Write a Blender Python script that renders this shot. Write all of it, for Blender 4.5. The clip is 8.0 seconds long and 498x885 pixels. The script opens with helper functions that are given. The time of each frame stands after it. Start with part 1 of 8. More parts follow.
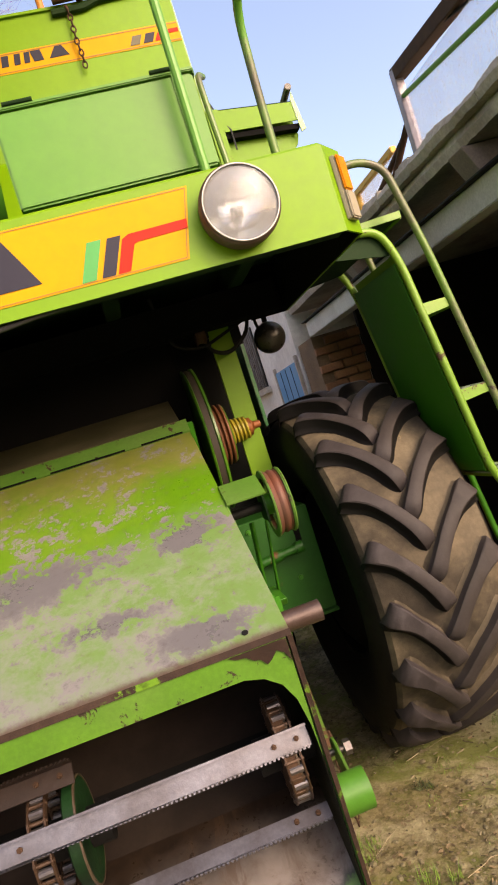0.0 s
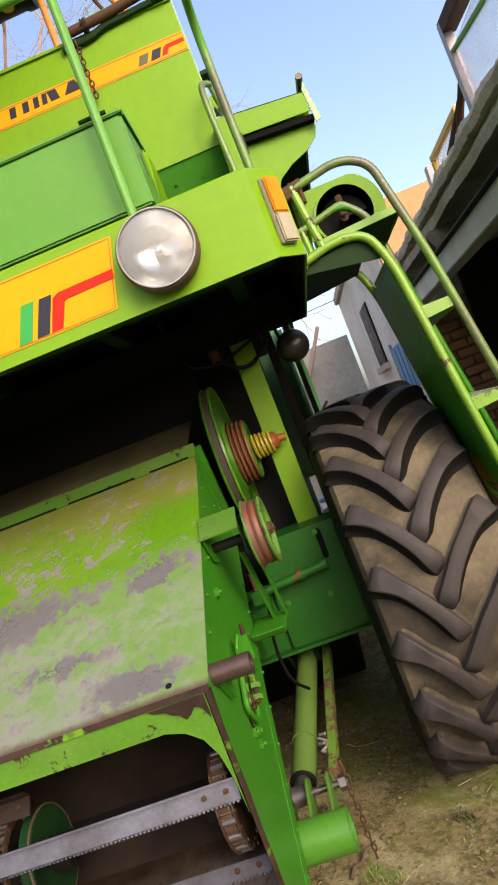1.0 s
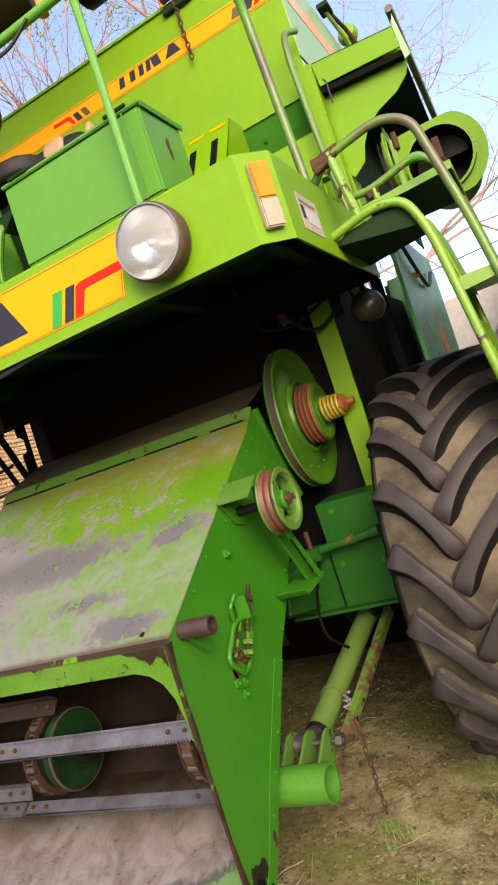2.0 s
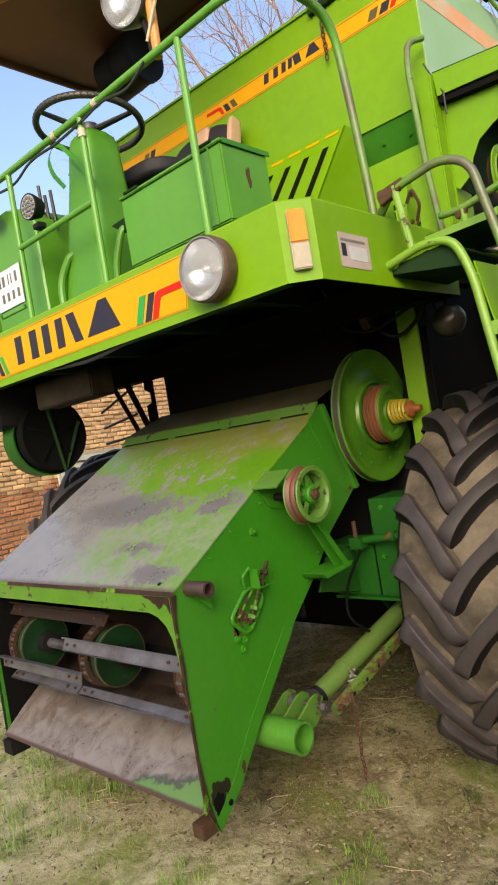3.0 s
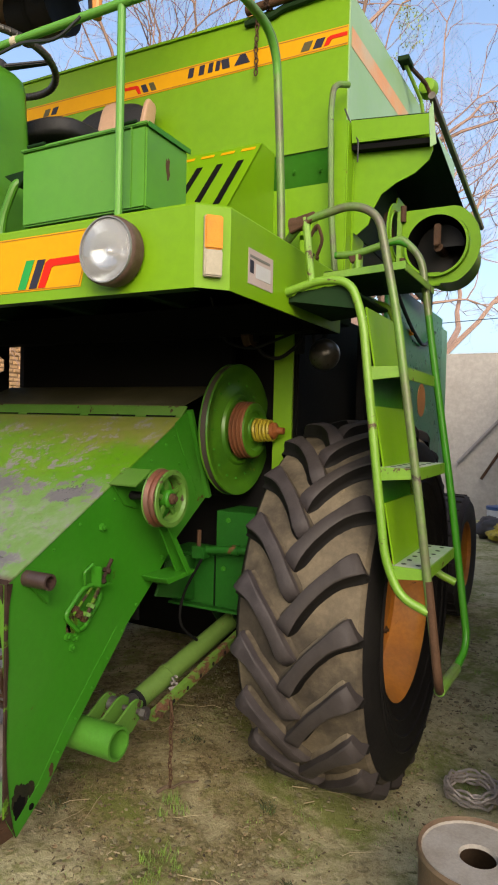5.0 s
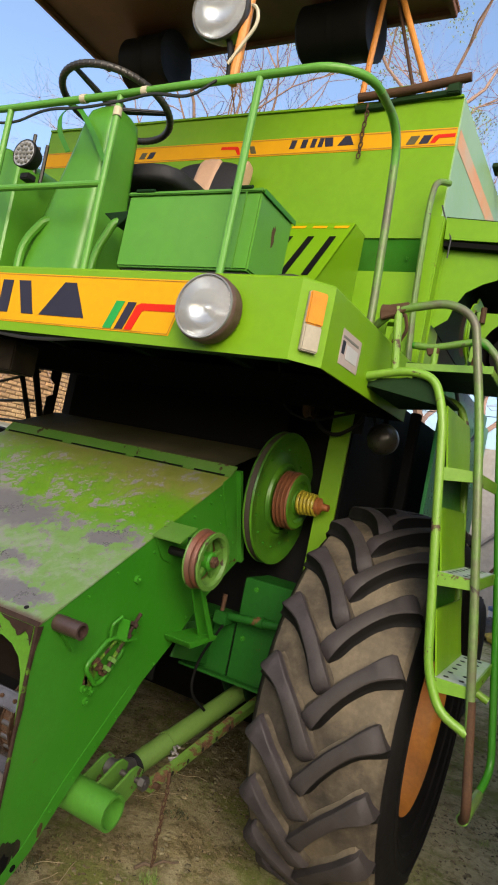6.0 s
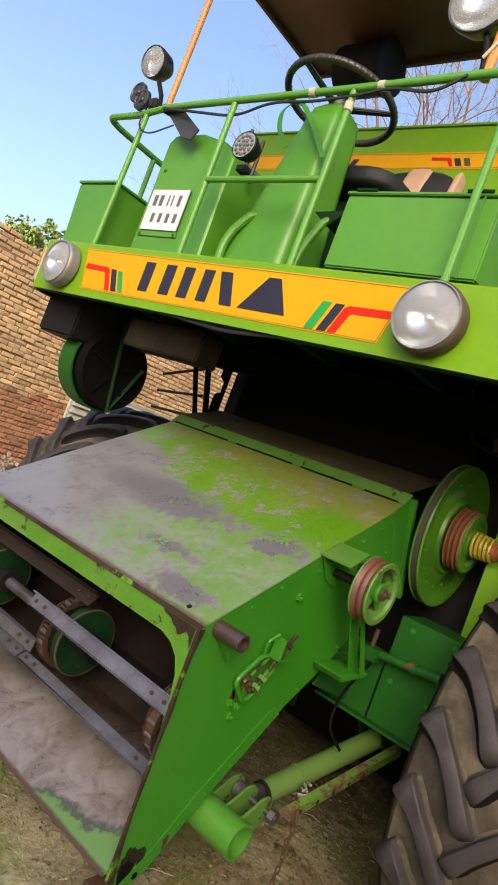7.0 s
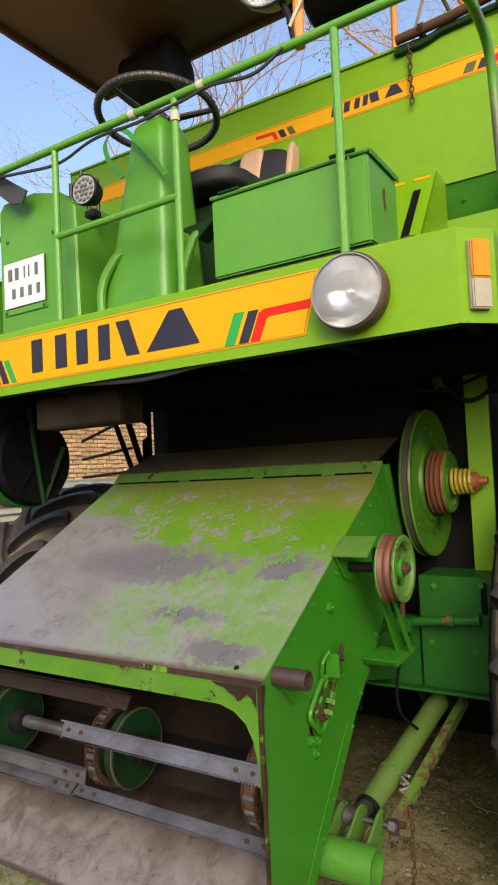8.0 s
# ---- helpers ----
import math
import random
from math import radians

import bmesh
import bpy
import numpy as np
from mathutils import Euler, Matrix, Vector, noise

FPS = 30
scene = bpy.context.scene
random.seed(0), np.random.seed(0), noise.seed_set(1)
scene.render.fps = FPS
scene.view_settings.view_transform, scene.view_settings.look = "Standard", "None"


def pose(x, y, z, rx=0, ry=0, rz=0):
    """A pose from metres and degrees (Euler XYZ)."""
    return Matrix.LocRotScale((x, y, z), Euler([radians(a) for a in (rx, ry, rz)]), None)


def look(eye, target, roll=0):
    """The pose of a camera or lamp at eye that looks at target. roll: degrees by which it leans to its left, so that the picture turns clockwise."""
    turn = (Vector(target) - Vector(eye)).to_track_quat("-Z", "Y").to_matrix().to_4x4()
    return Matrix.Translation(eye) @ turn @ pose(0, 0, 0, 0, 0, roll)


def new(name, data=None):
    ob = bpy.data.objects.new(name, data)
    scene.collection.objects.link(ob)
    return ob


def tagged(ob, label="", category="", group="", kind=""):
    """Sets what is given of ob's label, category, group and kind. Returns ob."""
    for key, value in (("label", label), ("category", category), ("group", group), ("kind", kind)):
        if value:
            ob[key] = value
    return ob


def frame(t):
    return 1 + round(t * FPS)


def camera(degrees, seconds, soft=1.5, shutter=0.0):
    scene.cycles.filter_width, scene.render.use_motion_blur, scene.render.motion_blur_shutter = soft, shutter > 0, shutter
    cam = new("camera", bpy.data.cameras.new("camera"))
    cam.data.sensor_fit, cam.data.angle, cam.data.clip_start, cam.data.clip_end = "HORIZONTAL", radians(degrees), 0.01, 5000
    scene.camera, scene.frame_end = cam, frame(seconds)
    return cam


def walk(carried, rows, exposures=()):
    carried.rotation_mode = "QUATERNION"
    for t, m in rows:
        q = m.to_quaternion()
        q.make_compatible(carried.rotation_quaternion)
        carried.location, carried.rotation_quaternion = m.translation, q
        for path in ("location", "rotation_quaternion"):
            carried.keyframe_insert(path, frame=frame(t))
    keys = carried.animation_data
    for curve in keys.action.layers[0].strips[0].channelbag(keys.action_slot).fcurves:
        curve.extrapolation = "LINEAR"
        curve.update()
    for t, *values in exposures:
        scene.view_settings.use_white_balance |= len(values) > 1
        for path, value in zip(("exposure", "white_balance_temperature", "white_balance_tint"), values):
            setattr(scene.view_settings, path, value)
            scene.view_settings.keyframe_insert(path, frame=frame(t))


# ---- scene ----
cam = camera(41.9, 8.0, soft=2.0)
PATH = [
    (0, (0.482, -1.664, 1.506), (0.811, 0.308, 1.46), -17.6),
    (0.5, (0.832, -1.647, 1.489), (0.879, 0.353, 1.498), -20.3),
    (1, (1.099, -1.652, 1.496), (0.918, 0.34, 1.525), -21.1),
    (1.5, (1.394, -1.607, 1.471), (0.96, 0.346, 1.489), -20.2),
    (2, (1.729, -1.58, 1.434), (0.875, 0.228, 1.463), -18.2),
    (2.2, (1.902, -1.579, 1.451), (0.878, 0.138, 1.48), -16.2),
    (3.3, (2.432, -1.517, 1.512), (0.999, -0.122, 1.494), -7.6),
    (3.5, (2.459, -1.502, 1.516), (0.982, -0.153, 1.506), -7.0),
    (4, (2.447, -1.564, 1.517), (1.025, -0.158, 1.489), -5.7),
    (4.5, (2.381, -1.605, 1.531), (1.227, 0.027, 1.451), -3.1),
    (4.7, (2.314, -1.605, 1.533), (1.286, 0.109, 1.458), -1.8),
    (5.8, (2.079, -1.632, 1.574), (1.207, 0.167, 1.641), 7.6),
    (6, (2.028, -1.653, 1.585), (1.069, 0.099, 1.68), 11.6),
    (6.5, (1.913, -1.641, 1.556), (0.699, -0.055, 1.651), 21.5),
    (7, (1.782, -1.628, 1.52), (0.506, -0.088, 1.562), 20.5),
    (7.5, (1.693, -1.637, 1.565), (0.611, 0.042, 1.661), 5.5),
    (8, (1.582, -1.654, 1.577), (0.523, 0.04, 1.674), -2.7),
]
walk(cam, [(t, look(eye, target, roll)) for t, eye, target, roll in PATH],
     [(0, -0.80, 7300, 22), (0.5, -0.68, 7150, 20), (1, -0.86, 6650, 14), (2.2, -0.76, 6650, 16), (3.3, -1.12, 6500, 10), (4.7, -1.18, 6450, 10), (6, -1.20, 6200, 10), (6.5, -1.26, 6200, 12), (7, -1.16, 6300, 13), (8, -1.13, 6250, 12)])

# ---- light ----
SUN_DIR = Vector((0.46, -0.72, 0.45)).normalized()   # towards the sun
world = bpy.data.worlds.new("sky")
scene.world = world
world.use_nodes = True
wn, wl = world.node_tree.nodes, world.node_tree.links
sky = wn.new("ShaderNodeTexSky")
sky.sky_type = "NISHITA"
sky.sun_disc = False
sky.sun_elevation = math.asin(SUN_DIR.z)
sky.sun_rotation = math.atan2(SUN_DIR.x, SUN_DIR.y)
sky.air_density, sky.dust_density, sky.ozone_density = 1.0, 5.0, 1.2
wn["Background"].inputs["Strength"].default_value = 0.78
wl.new(sky.outputs["Color"], wn["Background"].inputs["Color"])
sun = new("sun", bpy.data.lights.new("sun", "SUN"))
sun.data.energy, sun.data.angle, sun.data.color = 0.70, radians(14), (1.0, 0.88, 0.68)
sun.matrix_world = look(SUN_DIR * 20, (0, 0, 0))


# ---- materials ----
def material(name, base, rough=0.5, metal=0.0, second=None, scale=6.0, mix=0.5, fine=0.25, bump=0.1, bscale=60.0,
             chip=None, chip_amount=0.0, chip_scale=9.0, dust=0.0, coat=0.0, spec=0.5, island=0.0, piece=0.0):
    """A node material: two tones mixed by a broad noise, a fine grain, relief, and rusty or bare chips."""
    m = bpy.data.materials.new(name)
    m.use_nodes = True
    n, l = m.node_tree.nodes, m.node_tree.links
    b = n["Principled BSDF"]
    b.inputs["Roughness"].default_value = rough
    b.inputs["Metallic"].default_value = metal
    b.inputs["Specular IOR Level"].default_value = spec
    b.inputs["Coat Weight"].default_value = coat
    b.inputs["Coat Roughness"].default_value = 0.46
    tc = n.new("ShaderNodeTexCoord")

    def noise_of(sc, det=6.0, rg=0.6, dist=0.0):
        t = n.new("ShaderNodeTexNoise")
        t.inputs["Scale"].default_value = sc
        t.inputs["Detail"].default_value = det
        t.inputs["Roughness"].default_value = rg
        t.inputs["Distortion"].default_value = dist
        l.new(tc.outputs["Object"], t.inputs["Vector"])
        return t.outputs["Fac"]

    def ramp(src, a, z):
        r = n.new("ShaderNodeMapRange")
        r.interpolation_type = "SMOOTHSTEP"
        r.inputs["From Min"].default_value, r.inputs["From Max"].default_value = a, z
        l.new(src, r.inputs["Value"])
        return r.outputs["Result"]

    def blend(fac, a, c, how="MIX"):
        x = n.new("ShaderNodeMix")
        x.data_type, x.blend_type = "RGBA", how
        for sock, v in ((x.inputs[0], fac), (x.inputs[6], a), (x.inputs[7], c)):
            if isinstance(v, (int, float)):
                sock.default_value = v
            elif isinstance(v, tuple):
                sock.default_value = (*v, 1)
            else:
                l.new(v, sock)
        return x.outputs[2]

    def times(src, k, plus=0.0):
        x = n.new("ShaderNodeMath")
        x.operation = "MULTIPLY_ADD"
        x.inputs[1].default_value, x.inputs[2].default_value = k, plus
        l.new(src, x.inputs[0])
        return x.outputs[0]

    second = second or tuple(c * 0.8 for c in base)
    col = blend(times(ramp(noise_of(scale), 0.35, 0.7), mix), base, second)
    grain = noise_of(scale * 14, 4.0, 0.7)
    col = blend(fine, col, blend(1.0, col, blend(ramp(grain, 0.3, 0.75), (0.55, 0.55, 0.55), (1.35, 1.35, 1.35)), "MULTIPLY"))
    if piece:
        info = n.new("ShaderNodeObjectInfo")
        k = times(info.outputs["Random"], 2 * piece, 1 - piece)
        cmb = n.new("ShaderNodeCombineColor")
        for i in range(3):
            l.new(k, cmb.inputs[i])
        col = blend(1.0, col, cmb.outputs[0], "MULTIPLY")
    if island:
        geo = n.new("ShaderNodeNewGeometry")
        k = times(geo.outputs["Random Per Island"], 2 * island, 1 - island)
        cmb = n.new("ShaderNodeCombineColor")
        for i in range(3):
            l.new(k, cmb.inputs[i])
        col = blend(1.0, col, cmb.outputs[0], "MULTIPLY")
    if dust:
        col = blend(times(ramp(noise_of(scale * 0.6, 7.0), 0.35, 0.75), dust), col, (0.34, 0.28, 0.19))
    rough_src = times(grain, 0.22, rough - 0.11)
    if chip_amount:
        mask = ramp(noise_of(chip_scale, 9.0, 0.68, 0.4), 0.72 - chip_amount, 0.755 - chip_amount)
        col = blend(mask, col, blend(ramp(noise_of(50, 5.0), 0.35, 0.65), chip, tuple(c * 0.45 for c in chip)))
        x = n.new("ShaderNodeMath")
        x.operation = "MAXIMUM"
        l.new(rough_src, x.inputs[0])
        l.new(times(mask, 0.8), x.inputs[1])
        rough_src = x.outputs[0]
    l.new(rough_src, b.inputs["Roughness"])
    l.new(col, b.inputs["Base Color"])
    if bump:
        bp = n.new("ShaderNodeBump")
        bp.inputs["Strength"].default_value = bump
        bp.inputs["Distance"].default_value = 0.01
        l.new(noise_of(bscale, 6.0, 0.65), bp.inputs["Height"])
        l.new(bp.outputs["Normal"], b.inputs["Normal"])
    return m


class Kit:
    """Short hands for the nodes of one material."""

    def __init__(self, name):
        self.m = bpy.data.materials.new(name)
        self.m.use_nodes = True
        self.n, self.l = self.m.node_tree.nodes, self.m.node_tree.links
        self.b = self.n["Principled BSDF"]
        self.tc = self.n.new("ShaderNodeTexCoord")
        sep = self.n.new("ShaderNodeSeparateXYZ")
        self.l.new(self.tc.outputs["Object"], sep.inputs[0])
        self.X, self.Y, self.Z = sep.outputs

    def put(self, sock, v):
        if isinstance(v, (int, float)):
            sock.default_value = v
        elif isinstance(v, tuple):
            sock.default_value = (*v, 1)
        else:
            self.l.new(v, sock)

    def calc(self, op, *vals):
        x = self.n.new("ShaderNodeMath")
        x.operation = op
        for i, v in enumerate(vals):
            self.put(x.inputs[i], v)
        return x.outputs[0]

    def sum(self, *terms):
        """Adds (value, weight) pairs."""
        out = None
        for v, w in terms:
            out = self.calc("MULTIPLY_ADD", v, w, 0.0 if out is None else out)
        return out

    def grain(self, scale, detail=6, rough=0.6, dist=0.3, stretch=None):
        ns = self.n.new("ShaderNodeTexNoise")
        for key, v in (("Scale", scale), ("Detail", detail), ("Roughness", rough), ("Distortion", dist)):
            ns.inputs[key].default_value = v
        src = self.tc.outputs["Object"]
        if stretch:
            mp = self.n.new("ShaderNodeMapping")
            mp.inputs["Scale"].default_value = stretch
            self.l.new(src, mp.inputs["Vector"])
            src = mp.outputs[0]
        self.l.new(src, ns.inputs["Vector"])
        return ns.outputs["Fac"]

    def cells(self, scale):
        """A random tone for each small flake."""
        v = self.n.new("ShaderNodeTexVoronoi")
        v.inputs["Scale"].default_value = scale
        self.l.new(self.tc.outputs["Object"], v.inputs["Vector"])
        sp = self.n.new("ShaderNodeSeparateColor")
        self.l.new(v.outputs["Color"], sp.inputs[0])
        return sp.outputs[0]

    def ease(self, src, a, z):
        r = self.n.new("ShaderNodeMapRange")
        r.interpolation_type = "SMOOTHSTEP"
        r.inputs["From Min"].default_value, r.inputs["From Max"].default_value = a, z
        self.l.new(src, r.inputs["Value"])
        return r.outputs[0]

    def mixed(self, fac, a, z):
        x = self.n.new("ShaderNodeMix")
        x.data_type = "RGBA"
        for sock, v in ((x.inputs[0], fac), (x.inputs[6], a), (x.inputs[7], z)):
            self.put(sock, v)
        return x.outputs[2]

    def spot(self, cx, cy, rx, ry):
        """One in the middle of an oval, nought at its edge."""
        u = self.calc("MULTIPLY", self.calc("ADD", self.X, -cx), 1 / rx)
        v = self.calc("MULTIPLY", self.calc("ADD", self.Y, -cy), 1 / ry)
        d = self.calc("SQRT", self.calc("ADD", self.calc("MULTIPLY", u, u), self.calc("MULTIPLY", v, v)))
        return self.calc("MAXIMUM", self.calc("SUBTRACT", 1.0, d), 0.0)

    def done(self, col, rough, height=None, bump=0.1, dist=0.01, spec=0.4, metal=0.0):
        self.put(self.b.inputs["Base Color"], col)
        self.put(self.b.inputs["Roughness"], rough)
        self.put(self.b.inputs["Metallic"], metal)
        self.b.inputs["Specular IOR Level"].default_value = spec
        if height is not None:
            bp = self.n.new("ShaderNodeBump")
            bp.inputs["Strength"].default_value, bp.inputs["Distance"].default_value = bump, dist
            self.l.new(height, bp.inputs["Height"])
            self.l.new(bp.outputs["Normal"], self.b.inputs["Normal"])
        return self.m


RUST = (0.11, 0.048, 0.02)
LIME = material("lime_paint", (0.121, 0.258, 0.0015), 0.42, second=(0.094, 0.226, 0.0015), scale=1.6, fine=0.12, bump=0.02, bscale=12, chip=RUST, chip_amount=0.012, spec=0.22, dust=0.05)
LIME_WORN = material("lime_paint_worn", (0.12, 0.26, 0.010), 0.45, second=(0.08, 0.20, 0.010), scale=4, fine=0.2, bump=0.08, bscale=40, chip=(0.08, 0.04, 0.025), chip_amount=0.12, chip_scale=14, coat=0.05, dust=0.1)
GREEN = material("green_paint", (0.064, 0.214, 0.014), 0.36, second=(0.042, 0.158, 0.009), scale=1.5, fine=0.12, bump=0.03, bscale=12, chip=RUST, chip_amount=0.02, spec=0.34, dust=0.05)
DEEP = material("deep_green_paint", (0.026, 0.158, 0.006), 0.40, second=(0.019, 0.125, 0.005), scale=2.2, fine=0.15, bump=0.05, bscale=20, chip=RUST, chip_amount=0.05, chip_scale=12, dust=0.05, spec=0.28)
# deep green once more, darkened so shade behind the feeder is in the paint
DEEP_SHADED = material("shaded_deep_green", (0.010, 0.080, 0.007), 0.45, second=(0.008, 0.06, 0.006), scale=3, fine=0.25, bump=0.08, bscale=25, chip=RUST, chip_amount=0.07, chip_scale=10, dust=0.06, spec=0.25)
# frame green taken near black so it carries the shade under the deck
FRAME = material("frame_green_and_shade", (0.006, 0.026, 0.006), 0.65, second=(0.005, 0.010, 0.005), scale=3, fine=0.2, bump=0.1, chip=RUST, chip_amount=0.03, dust=0.02, spec=0.12)
RAILG = material("rail_paint", (0.085, 0.245, 0.03), 0.42, second=(0.07, 0.215, 0.022), scale=5, fine=0.15, bump=0.04, chip=(0.10, 0.05, 0.03), chip_amount=0.05, chip_scale=16, spec=0.35)
DULLG = material("dull_green_paint", (0.062, 0.155, 0.018), 0.48, second=(0.045, 0.12, 0.014), scale=5, fine=0.25, bump=0.06, chip=(0.06, 0.035, 0.022), chip_amount=0.12, chip_scale=11, dust=0.08, spec=0.35)
RAILW = material("worn_rail", (0.09, 0.19, 0.025), 0.42, second=(0.085, 0.066, 0.055), scale=4.0, mix=1.0, fine=0.3, bump=0.08, chip=(0.07, 0.05, 0.042), chip_amount=0.09, chip_scale=9)
RUSTY = material("rusty_steel", (0.066, 0.035, 0.019), 0.75, 0.0, second=(0.03, 0.017, 0.011), scale=12, fine=0.4, bump=0.25, spec=0.2)
STEEL = material("worn_steel", (0.17, 0.165, 0.175), 0.42, 0.75, second=(0.09, 0.07, 0.06), scale=7, mix=0.8, fine=0.3, bump=0.12, chip=RUST, chip_amount=0.1)
# near black for grease, and for shade painted under the deck and in recesses
GREASE_SHADE = material("black_grease_and_shade", (0.0035, 0.0035, 0.0035), 0.8, fine=0.3, bump=0.1, spec=0.08)
GRIME = material("oily_grime", (0.012, 0.013, 0.007), 0.75, second=(0.03, 0.024, 0.012), scale=9, mix=0.8, fine=0.4, bump=0.3, spec=0.15)
RUSTBR = material("brown_rust_edge", (0.020, 0.0105, 0.007), 0.75, second=(0.040, 0.023, 0.015), scale=16, mix=0.9, fine=0.45, bump=0.25, chip=(0.085, 0.19, 0.010), chip_amount=0.17, chip_scale=6, spec=0.2)
DARK = material("dark_iron", (0.006, 0.006, 0.006), 0.65, fine=0.3, bump=0.1, spec=0.2)
BLACKP = material("black_plastic", (0.012, 0.012, 0.013), 0.42, fine=0.2, bump=0.05, dust=0.1)
VINYL = material("black_vinyl", (0.016, 0.016, 0.018), 0.6, fine=0.25, bump=0.35, bscale=60, spec=0.3)
TAN = material("tan_vinyl", (0.40, 0.255, 0.165), 0.5, fine=0.15, bump=0.15, bscale=120)
YELLOW = material("yellow_decal", (0.52, 0.262, 0.0006), 0.55, second=(0.46, 0.228, 0.0008), scale=2, fine=0.08, bump=0.02, spec=0.15)
DECAL_DARK = material("dark_decal", (0.019, 0.019, 0.034), 0.5, fine=0.1, bump=0.0, spec=0.2)
DECAL_RED = material("red_decal", (0.46, 0.014, 0.004), 0.5, spec=0.15, fine=0.1, bump=0.0)
DECAL_GREEN = material("green_decal", (0.01, 0.24, 0.03), 0.4, fine=0.1, bump=0.0)
DECAL_LINE = material("ochre_line", (0.22, 0.10, 0.004), 0.5, fine=0.2, bump=0.0)
DECAL_OLIVE = material("olive_decal", (0.060, 0.050, 0.012), 0.5, fine=0.2, bump=0.0)
DECAL_GREY = material("grey_decal", (0.13, 0.13, 0.12), 0.5, fine=0.2, bump=0.0)
SLATM = material("scoured_slat_steel", (0.165, 0.165, 0.190), 0.36, 0.55, second=(0.070, 0.058, 0.055), scale=6, mix=0.7, fine=0.3, bump=0.1)
STRIPG = material("chipped_green_edge", (0.066, 0.185, 0.009), 0.42, second=(0.050, 0.140, 0.009), scale=5, mix=0.8, fine=0.3, bump=0.08, bscale=30, chip=(0.035, 0.017, 0.010), chip_amount=0.12, chip_scale=18, dust=0.08)
CHROME = material("chrome", (0.75, 0.75, 0.77), 0.1, 1.0, fine=0.1, bump=0.0)
LENS = material("ribbed_lens_back", (0.32, 0.345, 0.36), 0.12, 1.0, fine=0.15, bump=0.22, bscale=16)
AMBER = material("amber_lens", (0.48, 0.185, 0.002), 0.35, second=(0.36, 0.115, 0.001), scale=20, fine=0.2, bump=0.15, bscale=150, spec=0.25)
WHITEL = material("dusty_white_lens", (0.30, 0.27, 0.20), 0.4, fine=0.2, bump=0.05, spec=0.3)
WHITE = material("white_plate", (0.50, 0.53, 0.56), 0.4, fine=0.12, bump=0.02)
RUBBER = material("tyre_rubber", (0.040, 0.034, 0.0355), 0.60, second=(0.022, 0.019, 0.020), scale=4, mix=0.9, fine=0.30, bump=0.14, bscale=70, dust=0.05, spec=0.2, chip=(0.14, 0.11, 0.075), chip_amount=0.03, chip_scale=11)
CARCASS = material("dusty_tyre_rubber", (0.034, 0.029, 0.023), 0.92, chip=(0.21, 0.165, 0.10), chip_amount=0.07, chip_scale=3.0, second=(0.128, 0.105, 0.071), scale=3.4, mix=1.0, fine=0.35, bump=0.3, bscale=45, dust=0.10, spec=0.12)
RIM = material("orange_rim_paint", (0.40, 0.155, 0.018), 0.5, second=(0.24, 0.085, 0.014), scale=3, mix=0.9, fine=0.3, bump=0.06, chip=RUST, chip_amount=0.08, dust=0.15, spec=0.25)
ORANGE = material("orange_pole", (0.48, 0.19, 0.03), 0.5, fine=0.3, chip=RUST, chip_amount=0.1)
CANVAS = material("brown_canopy_sheet", (0.150, 0.060, 0.018), 0.6, second=(0.070, 0.028, 0.010), scale=1.2, mix=0.9, fine=0.2, bump=0.1)
CONCRETE = material("old_concrete", (0.46, 0.41, 0.35), 0.88, second=(0.27, 0.22, 0.18), scale=3, mix=0.8, fine=0.45, bump=0.6, bscale=18)
PLASTER = material("grey_plaster", (0.68, 0.65, 0.61), 0.88, second=(0.52, 0.49, 0.45), scale=1.2, mix=0.8, fine=0.25, bump=0.3, bscale=20)
CEMENT = material("grey_cement_render", (0.34, 0.325, 0.305), 0.9, second=(0.25, 0.235, 0.215), scale=0.8, mix=0.9, fine=0.3, bump=0.35, bscale=18)
BRICK = material("tan_brick", (0.46, 0.32, 0.16), 0.9, second=(0.36, 0.215, 0.105), scale=0.7, mix=0.9, fine=0.4, bump=0.4, bscale=35, piece=0.2, island=0.0)
BRICKS = material("tan_brick_field", (0.46, 0.32, 0.16), 0.9, second=(0.36, 0.215, 0.105), scale=0.7, mix=0.9, fine=0.4, bump=0.4, bscale=35, island=0.2)
REDBRICK = material("red_brick", (0.30, 0.138, 0.064), 0.88, second=(0.22, 0.10, 0.05), scale=3, fine=0.4, bump=0.4, bscale=35, piece=0.22)
REDFIELD = material("red_brick_field", (0.30, 0.138, 0.064), 0.88, second=(0.22, 0.10, 0.05), scale=1.2, mix=0.9, fine=0.4, bump=0.4, bscale=35, island=0.22)
MORTAR = material("mud_mortar", (0.19, 0.12, 0.065), 0.95, second=(0.11, 0.07, 0.04), scale=3, fine=0.4, bump=0.5)
BLUE = material("blue_paint", (0.008, 0.22, 0.48), 0.5, fine=0.2)
BARK = material("bark", (0.30, 0.205, 0.17), 0.9, fine=0.4, bump=0.4)
LEAF = material("young_leaf", (0.19, 0.26, 0.05), 0.6, fine=0.3, bump=0.0, island=0.35)
GRASSM = material("grass", (0.150, 0.265, 0.030), 0.6, fine=0.2, bump=0.0, island=0.45)
STRAWM = material("straw", (0.215, 0.175, 0.105), 0.8, fine=0.2, bump=0.0, island=0.4)
WOOD = material("plywood", (0.38, 0.21, 0.09), 0.7, second=(0.30, 0.155, 0.06), scale=3, fine=0.3, bump=0.15)
CABLE = material("black_cable", (0.015, 0.015, 0.017), 0.5, fine=0.1)


